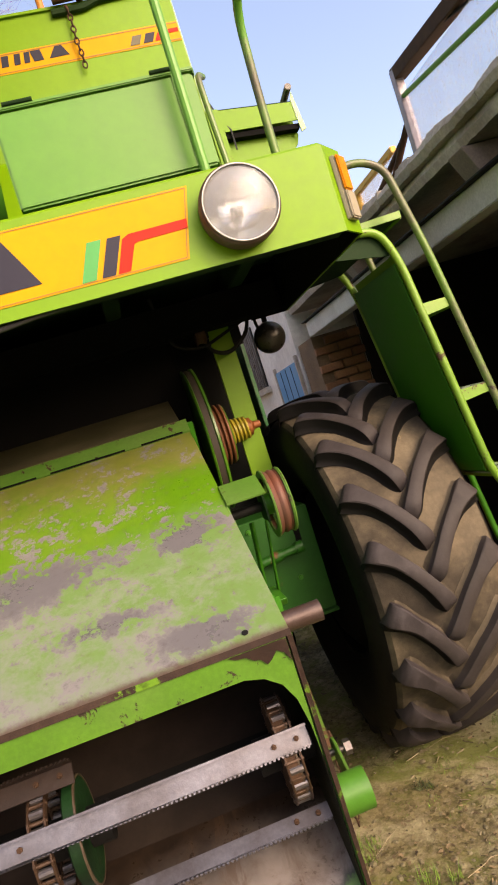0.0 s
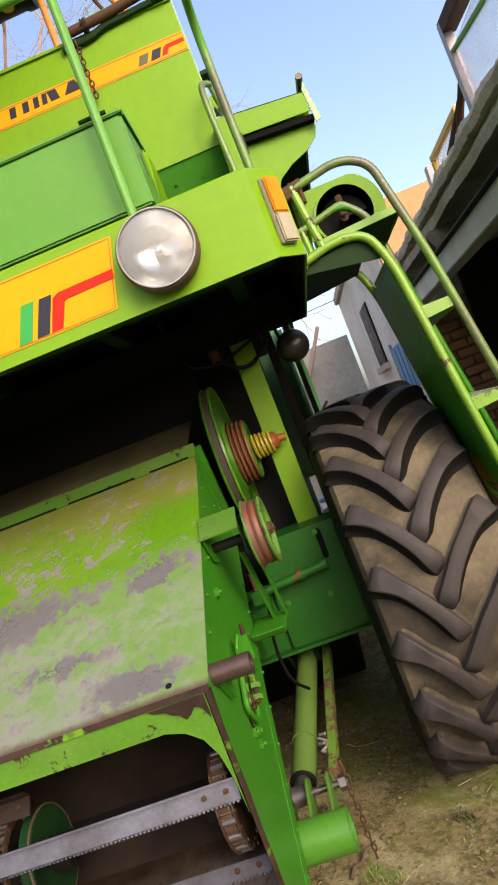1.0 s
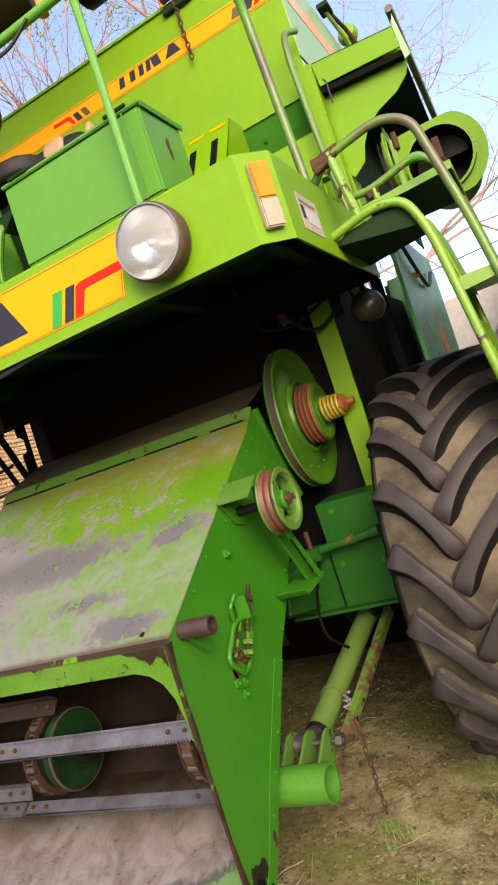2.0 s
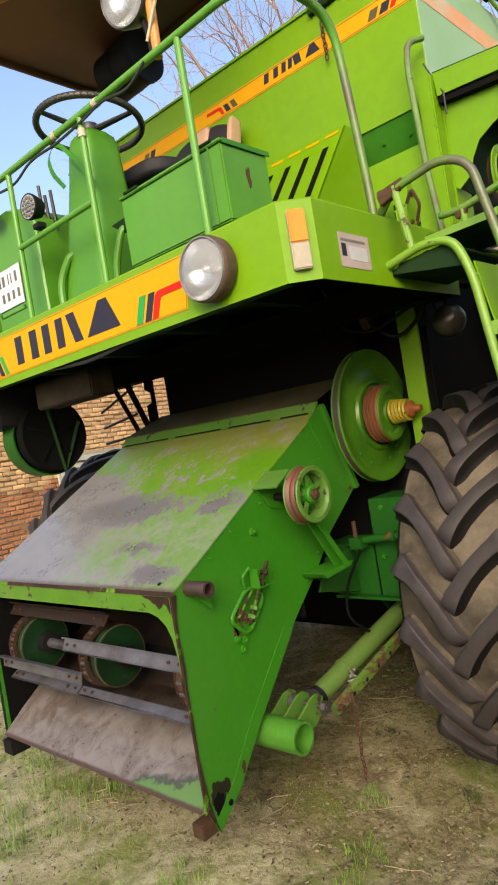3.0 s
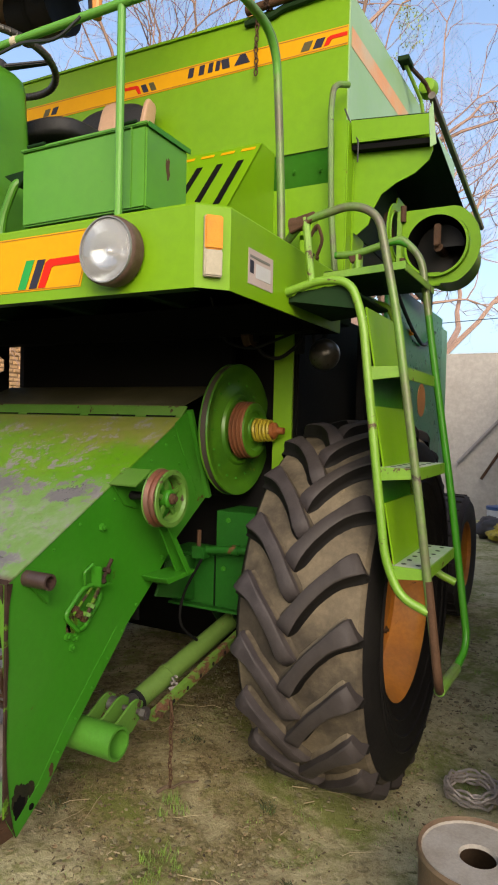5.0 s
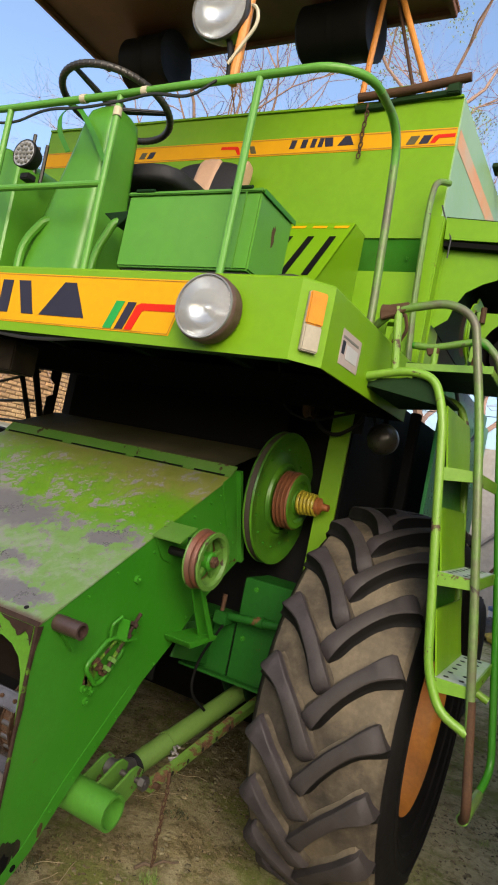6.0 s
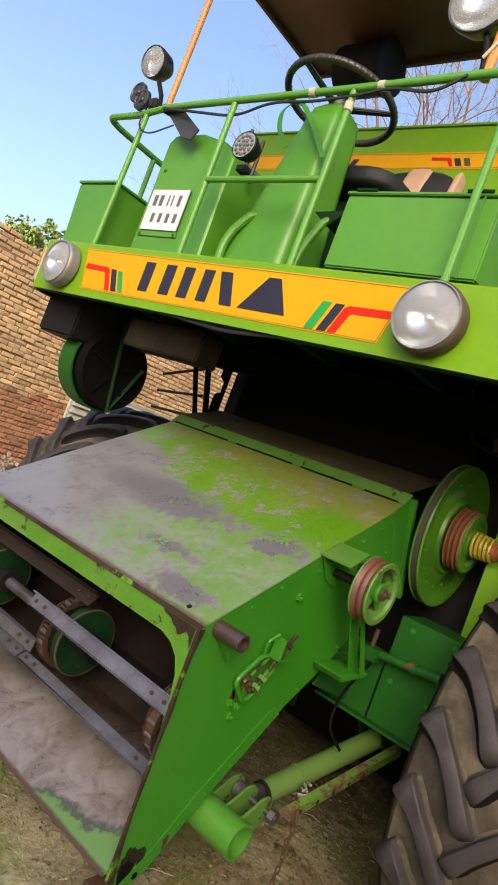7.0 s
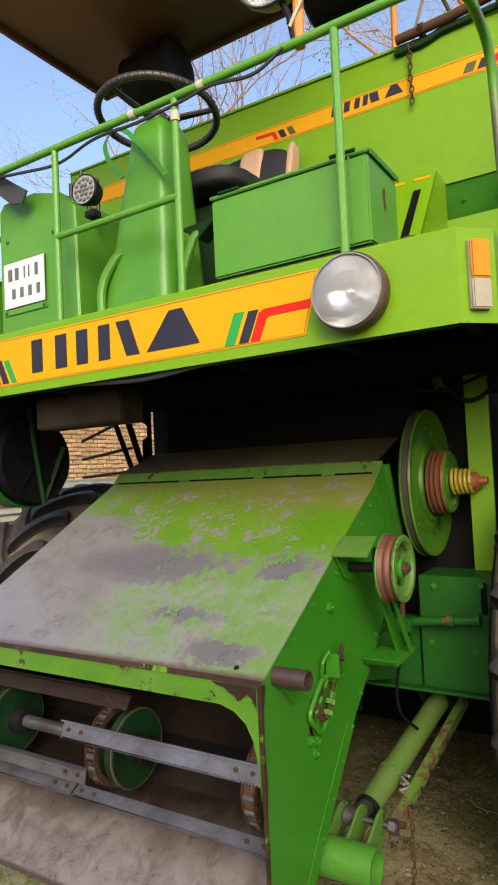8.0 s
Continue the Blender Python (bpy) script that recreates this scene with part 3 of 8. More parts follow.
# far yard wall with a leaning pole and a pipe
far = tagged(new("wall_north", finish(box(-9.0, 2.35, 10.0, 10.25, -0.1, 2.83, 0.01), "wall_north", CEMENT)), "plain grey plastered yard wall", "wall", kind="structure")
tagged(new("leaning_pole", finish(tube([(1.05, 9.5, -0.02), (1.12, 9.6, 1.75), (1.9, 9.7, 3.1)], 0.035, 10), "leaning_pole", BARK)), "rough wooden pole leaning on the far wall", "pole")
tagged(new("wall_pipe", finish(tube([(1.6, 9.9, 2.55), (0.46, 9.9, 1.25), (0.2, 9.9, 0.95)], 0.03, 10), "wall_pipe", material("grey_pipe", (0.2, 0.19, 0.19), 0.6))), "grey pipe fixed aslant to the wall", "pipe")
tagged(new("wall_pipe", finish(tube([(1.6, 9.85, 1.85), (0.9, 9.85, 1.2), (0.6, 9.85, 0.7)], 0.025, 10), "wall_pipe", RUSTY)), "rusty pipe fixed aslant to the wall", "pipe")

# pale slatted panel and a post behind the far wheel
pan_w = thing("slatted_panel", "pale slatted sheet panel standing beyond the wheel", "panel")
part("panel_frame", box(-2.75, -2.72, 1.5, 3.6, -0.02, 1.60, 0.004), material("pale_sheet", (0.42, 0.43, 0.36), 0.6, fine=0.2), pan_w)
for i in range(26):
    part("slat", prism([(-2.718, 0.06 + i * 0.059), (-2.695, 0.06 + i * 0.059), (-2.718, 0.10 + i * 0.059)], "y", 1.52, 3.58, 0), pan_w.children[0].data.materials[0], pan_w)
tagged(new("post", finish(tube([(-3.0, 1.9, -0.02), (-3.0, 1.9, 1.85)], 0.06, 14), "post", BARK)), "brown wooden post by the wall", "post")

# bucket, sacks, coil of wire and cut drum
bk = thing("paint_bucket", "white plastic bucket with a blue lid", "bucket", at=(1.03, 8.6, 0))
part("bucket_body", lathe([(0.0, 0.0), (0.0, 0.13), (0.36, 0.16), (0.36, 0.0)], "z", (0, 0, 0), 28), WHITE, bk)
part("bucket_label", lathe([(0.10, 0.1405), (0.24, 0.152)], "z", (0, 0, 0), 28), material("grey_blue_print", (0.2, 0.3, 0.45), 0.5), bk)
part("bucket_lid", lathe([(0.355, 0.165), (0.40, 0.168), (0.405, 0.15), (0.405, 0)], "z", (0, 0, 0), 28), material("dark_blue_lid", (0.03, 0.08, 0.22), 0.4), bk)


def sack(name, at, s, mat, label, seed):
    b = bmesh.new()
    bmesh.ops.create_icosphere(b, subdivisions=4, radius=1)
    for v in b.verts:
        k = 1 + 0.35 * noise.noise(v.co * 1.7 + Vector((seed, 0, 0))) + 0.12 * noise.noise(v.co * 5 + Vector((0, seed, 0)))
        v.co = Vector((v.co.x * s[0], v.co.y * s[1], max(v.co.z, -0.75) * s[2])) * k
    lo = min(v.co.z for v in b.verts)
    o = tagged(new(name, finish(b, name, mat, 60)), label, "sack")
    o.location = (at[0], at[1], -lo - 0.012)
    return o


sack("crumpled_sack", (1.35, 7.9), (0.35, 0.22, 0.13), material("yellow_black_sack", (0.45, 0.36, 0.03), 0.6, second=(0.03, 0.03, 0.03), scale=6, mix=1.0), "crumpled yellow and black sack on the ground", 2)
sack("crumpled_sack", (1.05, 8.1), (0.25, 0.2, 0.16), material("dark_sack", (0.03, 0.03, 0.035), 0.6, fine=0.3), "crumpled dark sack on the ground", 5)
sack("crumpled_sack", (1.70, 8.4), (0.3, 0.2, 0.3), material("white_sack", (0.5, 0.5, 0.5), 0.7, fine=0.2), "limp white sack against the wall", 9)

dr = thing("cut_drum", "short rusty drum with a yellow band and holed top", "drum", at=(1.985, 0.33, 0))
part("drum_body", lathe([(-0.01, 0.165), (0.10, 0.165), (0.11, 0.17), (0.12, 0.165), (0.30, 0.165), (0.318, 0.172), (0.33, 0.168), (0.322, 0.158)], "z", (0, 0, 0), 40), material("rusty_yellow_drum", (0.085, 0.05, 0.028), 0.7, second=(0.13, 0.09, 0.05), scale=6, mix=0.9, fine=0.4, bump=0.2, chip=(0.30, 0.24, 0.03), chip_amount=0.10, chip_scale=5), dr)
part("drum_top", lathe([(0.322, 0.160), (0.315, 0.155), (0.315, 0.055), (0.305, 0.05)], "z", (0, 0, 0), 40), material("dusty_drum_top", (0.27, 0.25, 0.22), 0.75, second=(0.15, 0.12, 0.09), scale=9, fine=0.3), dr)
part("drum_band", lathe([(0.06, 0.1662), (0.115, 0.1708), (0.13, 0.1662)], "z", (0, 0, 0), 40), material("yellow_band_paint", (0.33, 0.30, 0.02), 0.6, fine=0.3, chip=RUST, chip_amount=0.15), dr)
part("drum_inside", lathe([(0.20, 0.0), (0.20, 0.06)], "z", (0, 0, 0), 24), DARK, dr)
coil = []
for k in range(150):
    a = k * 2 * math.pi / 24
    coil.append((1.84 + (0.10 + 0.008 * math.sin(k * 0.7)) * math.cos(a), 1.18 + (0.10 + 0.008 * math.cos(k * 0.9)) * math.sin(a), 0.012 + 0.0004 * k + 0.01 * (1 + math.sin(k * 1.7))))
tagged(new("wire_coil", finish(tube(coil, 0.006, 5), "wire_coil", material("grey_wire", (0.3, 0.27, 0.25), 0.6, 0.4))), "loose coil of grey wire on the ground", "wire")


# ---- plants, straw ----
def blades(name, spots, per, h, mat, label, seed, lean=0.5, w=0.006):
    rnd = random.Random(seed)
    v, f = [], []
    for cx, cy, r in spots:
        for _ in range(per):
            a, d = rnd.uniform(0, 6.28), r * math.sqrt(rnd.random())
            x, y = cx + d * math.cos(a), cy + d * math.sin(a)
            z, t, hh = ground_z(x, y) - 0.005, rnd.uniform(0, 6.28), h * rnd.uniform(0.4, 1.2)
            dx, dy = math.cos(t) * w, math.sin(t) * w
            lx, ly = -math.sin(t) * hh * lean * rnd.uniform(0.1, 1), math.cos(t) * hh * lean * rnd.uniform(0.1, 1)
            k = len(v)
            v += [(x - dx, y - dy, z), (x + dx, y + dy, z), (x + lx * 0.4 + dx * 0.7, y + ly * 0.4 + dy * 0.7, z + hh * 0.6), (x + lx * 0.4 - dx * 0.7, y + ly * 0.4 - dy * 0.7, z + hh * 0.6), (x + lx, y + ly, z + hh)]
            f += [(k, k + 1, k + 2, k + 3), (k + 3, k + 2, k + 4)]
    me = bpy.data.meshes.new(name)
    me.from_pydata(v, [], f)
    me.materials.append(mat)
    return tagged(new(name, me), label, "grass", kind="stuff")


rg = random.Random(11)
tufts, low = [], []
while len(tufts) < 330:
    x, y = rg.uniform(-7, 3.2), rg.uniform(-2.2, 6)
    k = noise.noise((x * 0.9, y * 0.9, 7)) + 0.5 * noise.noise((x * 3.1, y * 3.1, 2))
    if k + rg.uniform(-0.2, 0.2) > 0.16 and not (abs(x) < 0.6 and -0.1 < y < 3):
        tufts.append((x, y, rg.uniform(0.03, 0.13)))
while len(low) < 900:
    x, y = rg.uniform(-4, 3.2), rg.uniform(-2.0, 3.5)
    if noise.noise((x * 1.3, y * 1.3, 3)) + rg.uniform(-0.3, 0.3) > 0.1:
        low.append((x, y, rg.uniform(0.02, 0.09)))
blades("grass", tufts, 34, 0.034, GRASSM, "thin tufts of young grass", 2, 1.1, 0.0011)
clumps = [(0.93, 0.06), (0.80, 0.50), (0.94, 0.25), (0.33, -0.42), (0.53, -0.30), (0.47, -0.17), (1.05, -0.30), (0.20, -0.55), (1.30, 0.10)]
blades("grass", [(x + rg.gauss(0, 0.05), y + rg.gauss(0, 0.05), rg.uniform(0.02, 0.05)) for x, y in clumps for _ in range(5)], 26, 0.048, GRASSM, "thin tufts of young grass", 5, 0.9, 0.0013)
WEED = material("dark_weed", (0.045, 0.058, 0.014), 0.7, fine=0.3, bump=0.0, island=0.4)
blades("weed", [(x + rg.gauss(0, 0.025), y + rg.gauss(0, 0.025), rg.uniform(0.015, 0.04)) for x, y in ((0.57, 1.03), (1.11, 0.73), (1.38, 0.35), (0.36, 0.30)) for _ in range(4)], 26, 0.018, WEED, "flat dark green weed rosettes on the dirt", 6, 1.6, 0.0035)
blades("grass", [(-0.75 + rg.gauss(0, 0.35), -0.35 + rg.gauss(0, 0.5), 0.06) for _ in range(170)], 20, 0.066, GRASSM, "thin tufts of young grass", 4, 0.7, 0.0014)
blades("grass", low, 18, 0.014, GRASSM, "low moss-like grass on the dirt", 8, 1.2, 0.0016)


def straw(n, seed):
    rnd = random.Random(seed)
    b, faces = [], []
    for _ in range(n):
        x, y = rnd.uniform(-4, 3.2), rnd.uniform(-1.8, 4)
        if abs(x) < 1.1 and y > 0.3:
            continue
        a, l, w = rnd.uniform(0, 3.14), rnd.choice((0.003, 0.004, 0.005, 0.006, 0.008, 0.010, 0.014, 0.024)) * rnd.uniform(0.6, 1.4), rnd.uniform(0.0005, 0.0012)
        c, s = math.cos(a), math.sin(a)
        k = len(b)
        for u, vv, dz in ((-l, -w, 0.002), (l, -w, 0.002), (l, w, 0.002), (-l, w, 0.002), (-l, 0, 0.006), (l, 0, 0.006)):
            px, py = x + u * c - vv * s, y + u * s + vv * c
            b.append((px, py, ground_z(px, py) + dz + 0.003))
        faces += [(k, k + 1, k + 5, k + 4), (k + 2, k + 3, k + 4, k + 5), (k, k + 4, k + 3), (k + 1, k + 2, k + 5)]
    me = bpy.data.meshes.new("straw")
    me.from_pydata(b, [], faces)
    me.materials.append(STRAWM)
    return tagged(new("straw", me), "scattered dry straw on the dirt", "straw", kind="stuff")


straw(9000, 6)


def long_straw(n, seed):
    """Single long stems of pale straw lying on the dirt."""
    rnd = random.Random(seed)
    b = bmesh.new()
    for _ in range(n):
        x, y, a, l = rnd.uniform(-2.2, 2.6), rnd.uniform(-1.3, 1.6), rnd.uniform(0, 6.28), rnd.uniform(0.03, 0.12)
        pts = []
        for i in range(5):
            u = (i - 2) * l / 2
            px, py = x + u * math.cos(a), y + u * math.sin(a + 0.25 * u / l)
            pts.append((px, py, ground_z(px, py) + 0.006 + 0.006 * rnd.random()))
        b = tube(pts, rnd.uniform(0.0007, 0.0014), 5, bm=b)
    return tagged(new("straw", finish(b, "straw", material("pale_straw", (0.40, 0.33, 0.20), 0.7, second=(0.28, 0.22, 0.12), scale=20, fine=0.2, bump=0.0))), "long pale straw stems on the dirt", "straw", kind="stuff")


long_straw(150, 23)


def leaf_litter(n, seed):
    """Flat bits of chaff and dead leaf, a little tilted."""
    rnd = random.Random(seed)
    v, f = [], []
    while len(f) < n:
        x, y = rnd.uniform(-2.6, 2.9), rnd.uniform(-1.4, 2.4)
        if noise.noise((x * 2.1, y * 2.1, 11)) + rnd.uniform(-0.4, 0.4) < 0.05:
            continue
        a, l, w = rnd.uniform(0, 6.28), rnd.uniform(0.004, 0.013), rnd.uniform(0.002, 0.006)
        z, k = ground_z(x, y) + 0.004, len(v)
        for u, t in ((-l, -w * 0.4), (-l * 0.3, -w), (l * 0.6, -w * 0.7), (l, 0.0), (l * 0.4, w), (-l * 0.6, w * 0.8)):
            v.append((x + u * math.cos(a) - t * math.sin(a), y + u * math.sin(a) + t * math.cos(a), z + rnd.uniform(-0.001, 0.006)))
        f.append(tuple(range(k, k + 6)))
    me = bpy.data.meshes.new("leaf_litter")
    me.from_pydata(v, [], f)
    me.materials.append(material("chaff_bits", (0.17, 0.125, 0.065), 0.9, second=(0.09, 0.062, 0.032), scale=9, fine=0.3, bump=0.0, island=0.75))
    return tagged(new("leaf_litter", me), "chaff and dead leaf bits on the dirt", "litter", kind="stuff")


leaf_litter(9000, 31)
tagged(new("dead_twig", finish(tube([(0.685, 0.585, -0.004), (0.70, 0.625, 0.004), (0.728, 0.640, 0.002), (0.745, 0.690, 0.006), (0.775, 0.715, 0.002), (0.785, 0.745, -0.004)], 0.008, 7, taper=0.004), "dead_twig", material("dead_wood", (0.105, 0.072, 0.045), 0.9, fine=0.4, bump=0.3))), "short crooked dead twig on the dirt", "twig")


def clods(n, seed):
    """Crumbs and flat clods of dry dirt pressed into the ground."""
    rnd = random.Random(seed)
    v, f = [], []
    while n:
        x, y = rnd.uniform(-4, 3.2), rnd.uniform(-1.8, 4)
        if noise.noise((x * 1.7, y * 1.7, 9)) + rnd.uniform(-0.35, 0.35) < 0.0:
            continue
        n -= 1
        r = rnd.choice((0.004, 0.005, 0.006, 0.007, 0.008, 0.010, 0.013)) * rnd.uniform(0.7, 1.3)
        a, st, hh = rnd.uniform(0, 6.28), rnd.uniform(0.5, 1.0), rnd.uniform(0.35, 0.7)
        k = len(v)
        for ring, (q, h) in enumerate(((1.15, -0.3), (0.95, 0.45), (0.5, 0.95))):
            for i in range(6):
                b = i * math.pi / 3 + 0.3 * ring
                rr = r * q * rnd.uniform(0.75, 1.2)
                px, py = rr * math.cos(b), rr * math.sin(b) * st
                wx, wy = x + px * math.cos(a) - py * math.sin(a), y + px * math.sin(a) + py * math.cos(a)
                v.append((wx, wy, ground_z(x, y) + r * h * hh))
        for ring in (0, 6):
            f += [(k + ring + i, k + ring + (i + 1) % 6, k + ring + 6 + (i + 1) % 6, k + ring + 6 + i) for i in range(6)]
        f.append(tuple(k + 12 + i for i in range(6)))
    me = bpy.data.meshes.new("dirt_clods")
    me.from_pydata(v, [], f)
    me.materials.append(CLOD)
    return tagged(new("dirt_clods", me), "small dry clods and crumbs of dirt", "dirt", kind="stuff")


CLOD = material("dry_clod", (0.19, 0.168, 0.092), 0.95, second=(0.11, 0.09, 0.05), scale=9, fine=0.5, bump=0.5, bscale=60, island=0.3)
clods(11000, 15)


def tree(name, at, height, seed, leaves, label, spread=0.55, depth=6, clear=0.30, girth=1.0):
    """A trunk with forking limbs and twigs; buds or leaves at the ends."""
    rnd = random.Random(seed)
    ob = thing(name, label, "tree", at=at)
    wood = bmesh.new()
    lv, lf = [], []

    def limb(p, d, l, r, n):
        pts = [p]
        for i in range(4):
            d = (d + Vector((rnd.gauss(0, 0.13), rnd.gauss(0, 0.13), rnd.gauss(0.03, 0.08)))).normalized()
            pts.append(pts[-1] + d * l / 4)
        nonlocal wood
        wood = tube(pts, r, 6 if r > 0.03 else 4, caps=False, bm=wood, taper=r * 0.62)
        if n == 0:
            for q in pts[2:]:
                for _ in range(leaves):
                    c = q + Vector([rnd.gauss(0, 0.10) for _ in range(3)])
                    u = Vector([rnd.gauss(0, 1) for _ in range(3)]).normalized() * rnd.uniform(0.03, 0.06) * (1.8 if leaves > 8 else 1.0)
                    w = u.orthogonal().normalized() * u.length * 0.5
                    k = len(lv)
                    lv.extend((c - u, c + w, c + u, c - w))
                    lf.append((k, k + 1, k + 2, k + 3))
            return
        for i in range(rnd.choice((2, 2, 3))):
            side = d.orthogonal().normalized()
            side.rotate(Matrix.Rotation(rnd.uniform(0, 6.28), 3, d))
            limb(pts[rnd.choice((2, 3, 4)) if i else 4], (d + side * rnd.uniform(0.35, 0.9) * spread * 1.6).normalized(), l * rnd.uniform(0.62, 0.85), r * 0.58, n - 1)

    pts = [Vector((0, 0, -0.1)), Vector((0.1, 0.05, height * clear * 0.5)), Vector((0.0, 0.1, height * clear))]
    wood = tube(pts, height * 0.020 * girth, 8, caps=False, bm=wood, taper=height * 0.017 * girth)
    for k in range(4):
        limb(pts[-1], Vector((math.cos(k * 1.57 + seed), math.sin(k * 1.57 + seed), 1.1)).normalized(), height * 0.22, height * 0.0065 * girth, depth)
    part("trunk", wood, BARK, ob)
    if lv:
        me = bpy.data.meshes.new("crown")
        me.from_pydata(lv, [], lf)
        me.materials.append(LEAF)
        c = new("crown", me)
        c.parent = ob
    return ob


tree("bare_tree", (-7.4, 13.0, 0), 17.0, 4, 0, "bare tree with many thin twigs", 0.72, 8, 0.18, 1.2)
tree("bare_tree", (-3.6, 12.2, 0), 15.0, 12, 0, "bare tree with many thin twigs", 0.70, 8, 0.18, 1.3)
tree("bare_tree", (-0.9, 11.6, 0), 11.0, 9, 0, "bare tree with many thin twigs", 0.75, 7, 0.22, 1.6)
tree("budding_tree", (-2.2, 11.0, 0), 13.5, 21, 5, "tree with sparse young leaves", 0.5, 6, 0.70, 0.5)
tree("leafy_tree", (-17.0, 12.0, 0), 7.8, 31, 16, "small green leafy tree beyond the wall", 0.7, 5)
tree("leafy_tree", (-17.5, 9.0, 0), 6.9, 37, 16, "small green leafy tree beyond the wall", 0.7, 5)
tagged(new("overhead_wire", finish(tube([(-12, 10.6, 3.2), (-4, 10.6, 3.3), (3, 10.6, 3.6), (12, 10.6, 4.2)], 0.008, 5), "overhead_wire", CABLE)), "thin wire strung above the yard wall", "wire")
tree("leafy_tree", (-0.6, 22.0, 0), 4.6, 41, 10, "small green leafy tree beyond the wall", 0.7, 5)


# ---- the combine harvester ----
combine = thing("combine_harvester", "lime-green combine harvester without its header, parked on dirt", "combine harvester")
C = combine
BOLT = finish(bolt_mesh(), "bolt", DEEP)


def bolt(at, normal, parent, s=1.0, mesh=None):
    o = new("bolt", mesh or BOLT)
    o.parent = parent
    o.matrix_basis = Matrix.Translation(at) @ Vector(normal).to_track_quat("Z", "Y").to_matrix().to_4x4() @ Matrix.Scale(s, 4)
    return o


# operator platform: front apron with bevelled corners
FZ0, FZ1 = 1.93, 2.178


def apron():
    out = [(-1.265, 1.03), (-1.265, 0.078), (-1.19, 0.0), (1.19, 0.0), (1.265, 0.078), (1.265, 1.03)]
    inn = [(-1.259, 1.03), (-1.259, 0.081), (-1.187, 0.006), (1.187, 0.006), (1.259, 0.081), (1.259, 1.03)]
    b = bmesh.new()
    rows = []
    for line, z in ((out, FZ0), (out, FZ1 - 0.008), ([(x * 0.995, y + 0.006) for x, y in out], FZ1), (inn, FZ1 - 0.004), (inn, FZ0)):
        rows.append([b.verts.new((x, y, z)) for x, y in line])
    for p, q in zip(rows, rows[1:] + rows[:1]):
        for i in range(len(out) - 1):
            b.faces.new((p[i], p[i + 1], q[i + 1], q[i]))
    for i in (0, len(out) - 1):
        b.faces.new([r[i] for r in rows])
    return b


part("front_apron", apron(), LIME, C, "lime-green sheet apron of the platform")
part("loom_cable", tube(rounded([(-0.30, 0.03, 1.945), (-0.10, 0.02, 1.925), (0.10, 0.018, 1.912), (0.24, 0.018, 1.918), (0.36, 0.02, 1.932), (0.55, 0.03, 1.945)], 0.1), 0.007, 8), CABLE, C)
part("apron_lip", prism([(0.007, 1.93), (0.05, 1.93), (0.05, 1.936), (0.007, 1.936)], "x", -1.18, 1.18, 0), FRAME, C)
DECK = [(-1.257, 1.75), (-1.257, 0.083), (-1.186, 0.008), (1.186, 0.008), (1.257, 0.083), (1.257, 1.75)]
part("deck_plate", prism(DECK, "z", 2.160, 2.170, 0.001), GREEN, C)
# dark plate over the deck's green, putting its underside shade into colour
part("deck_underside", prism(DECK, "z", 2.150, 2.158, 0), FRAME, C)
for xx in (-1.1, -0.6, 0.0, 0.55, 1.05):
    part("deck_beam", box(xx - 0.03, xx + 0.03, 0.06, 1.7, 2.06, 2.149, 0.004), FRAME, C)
part("cross_beam", box(-1.2, 1.2, 0.10, 0.16, 1.985, 2.058, 0.004), FRAME, C)
part("cross_beam", box(-1.2, 1.2, 0.9, 1.0, 1.93, 2.058, 0.004), GREASE_SHADE, C)
part("front_bulkhead", box(-0.60, 0.74, 1.03, 1.07, 1.2, 2.06, 0.004), GREASE_SHADE, C)


# dark sheets behind the apron stand in for the shade on its inside
part("apron_liner", box(1.2505, 1.2575, 0.09, 1.03, 1.931, 2.149, 0), GREASE_SHADE, C)
part("apron_liner", box(-1.2575, -1.2505, 0.09, 1.03, 1.931, 2.149, 0), GREASE_SHADE, C)
part("apron_liner", box(-1.18, 1.18, 0.0075, 0.0115, 1.9365, 2.149, 0), FRAME, C)
part("apron_end", box(1.10, 1.2645, 1.031, 1.036, 1.93, 2.149, 0.001), GREASE_SHADE, C)


def quad_decal(name, pts, mat, y, parent, t=0.0015):
    return part(name, prism(pts, "y", y - t, y, 0), mat, parent)


panel = quad_decal("yellow_panel", [(-0.85, 2.150), (0.806, 2.148), (0.757, 1.964), (-0.795, 1.964)], YELLOW, -0.0008, C)
for a, z in (((-0.845, 2.145), (0.799, 2.143)), ((0.799, 2.143), (0.752, 1.969)), ((0.752, 1.969), (-0.79, 1.969)), ((-0.79, 1.969), (-0.845, 2.145))):
    d = Vector((z[0] - a[0], z[1] - a[1])).normalized() * 0.0010
    quad_decal("pinstripe", [(a[0] - d[1], a[1] + d[0]), (z[0] - d[1], z[1] + d[0]), (z[0] + d[1], z[1] - d[0]), (a[0] + d[1], a[1] - d[0])], DECAL_LINE, -0.0028, panel, 0.0008)


def slant_bar(x0, x1, z0, z1, lean, mat, parent, y=-0.0028, name="bar"):
    return quad_decal(name, [(x0, z0), (x1, z0), (x1 + lean, z1), (x0 + lean, z1)], mat, y, parent)


# stripe marks on both ends of the panel
slant_bar(0.478, 0.515, 1.972, 2.068, 0.04, DECAL_GREEN, panel, name="green_stripe")
slant_bar(0.530, 0.565, 1.972, 2.066, 0.04, DECAL_DARK, panel, name="dark_stripe")
quad_decal("red_stripe", [(0.572, 1.972), (0.604, 1.972), (0.633, 2.036), (0.643, 2.040), (0.776, 2.042), (0.780, 2.066), (0.625, 2.064), (0.606, 2.055)], DECAL_RED, -0.0028, panel)
slant_bar(-0.525, -0.495, 1.975, 2.066, -0.045, DECAL_GREEN, panel, name="green_stripe")
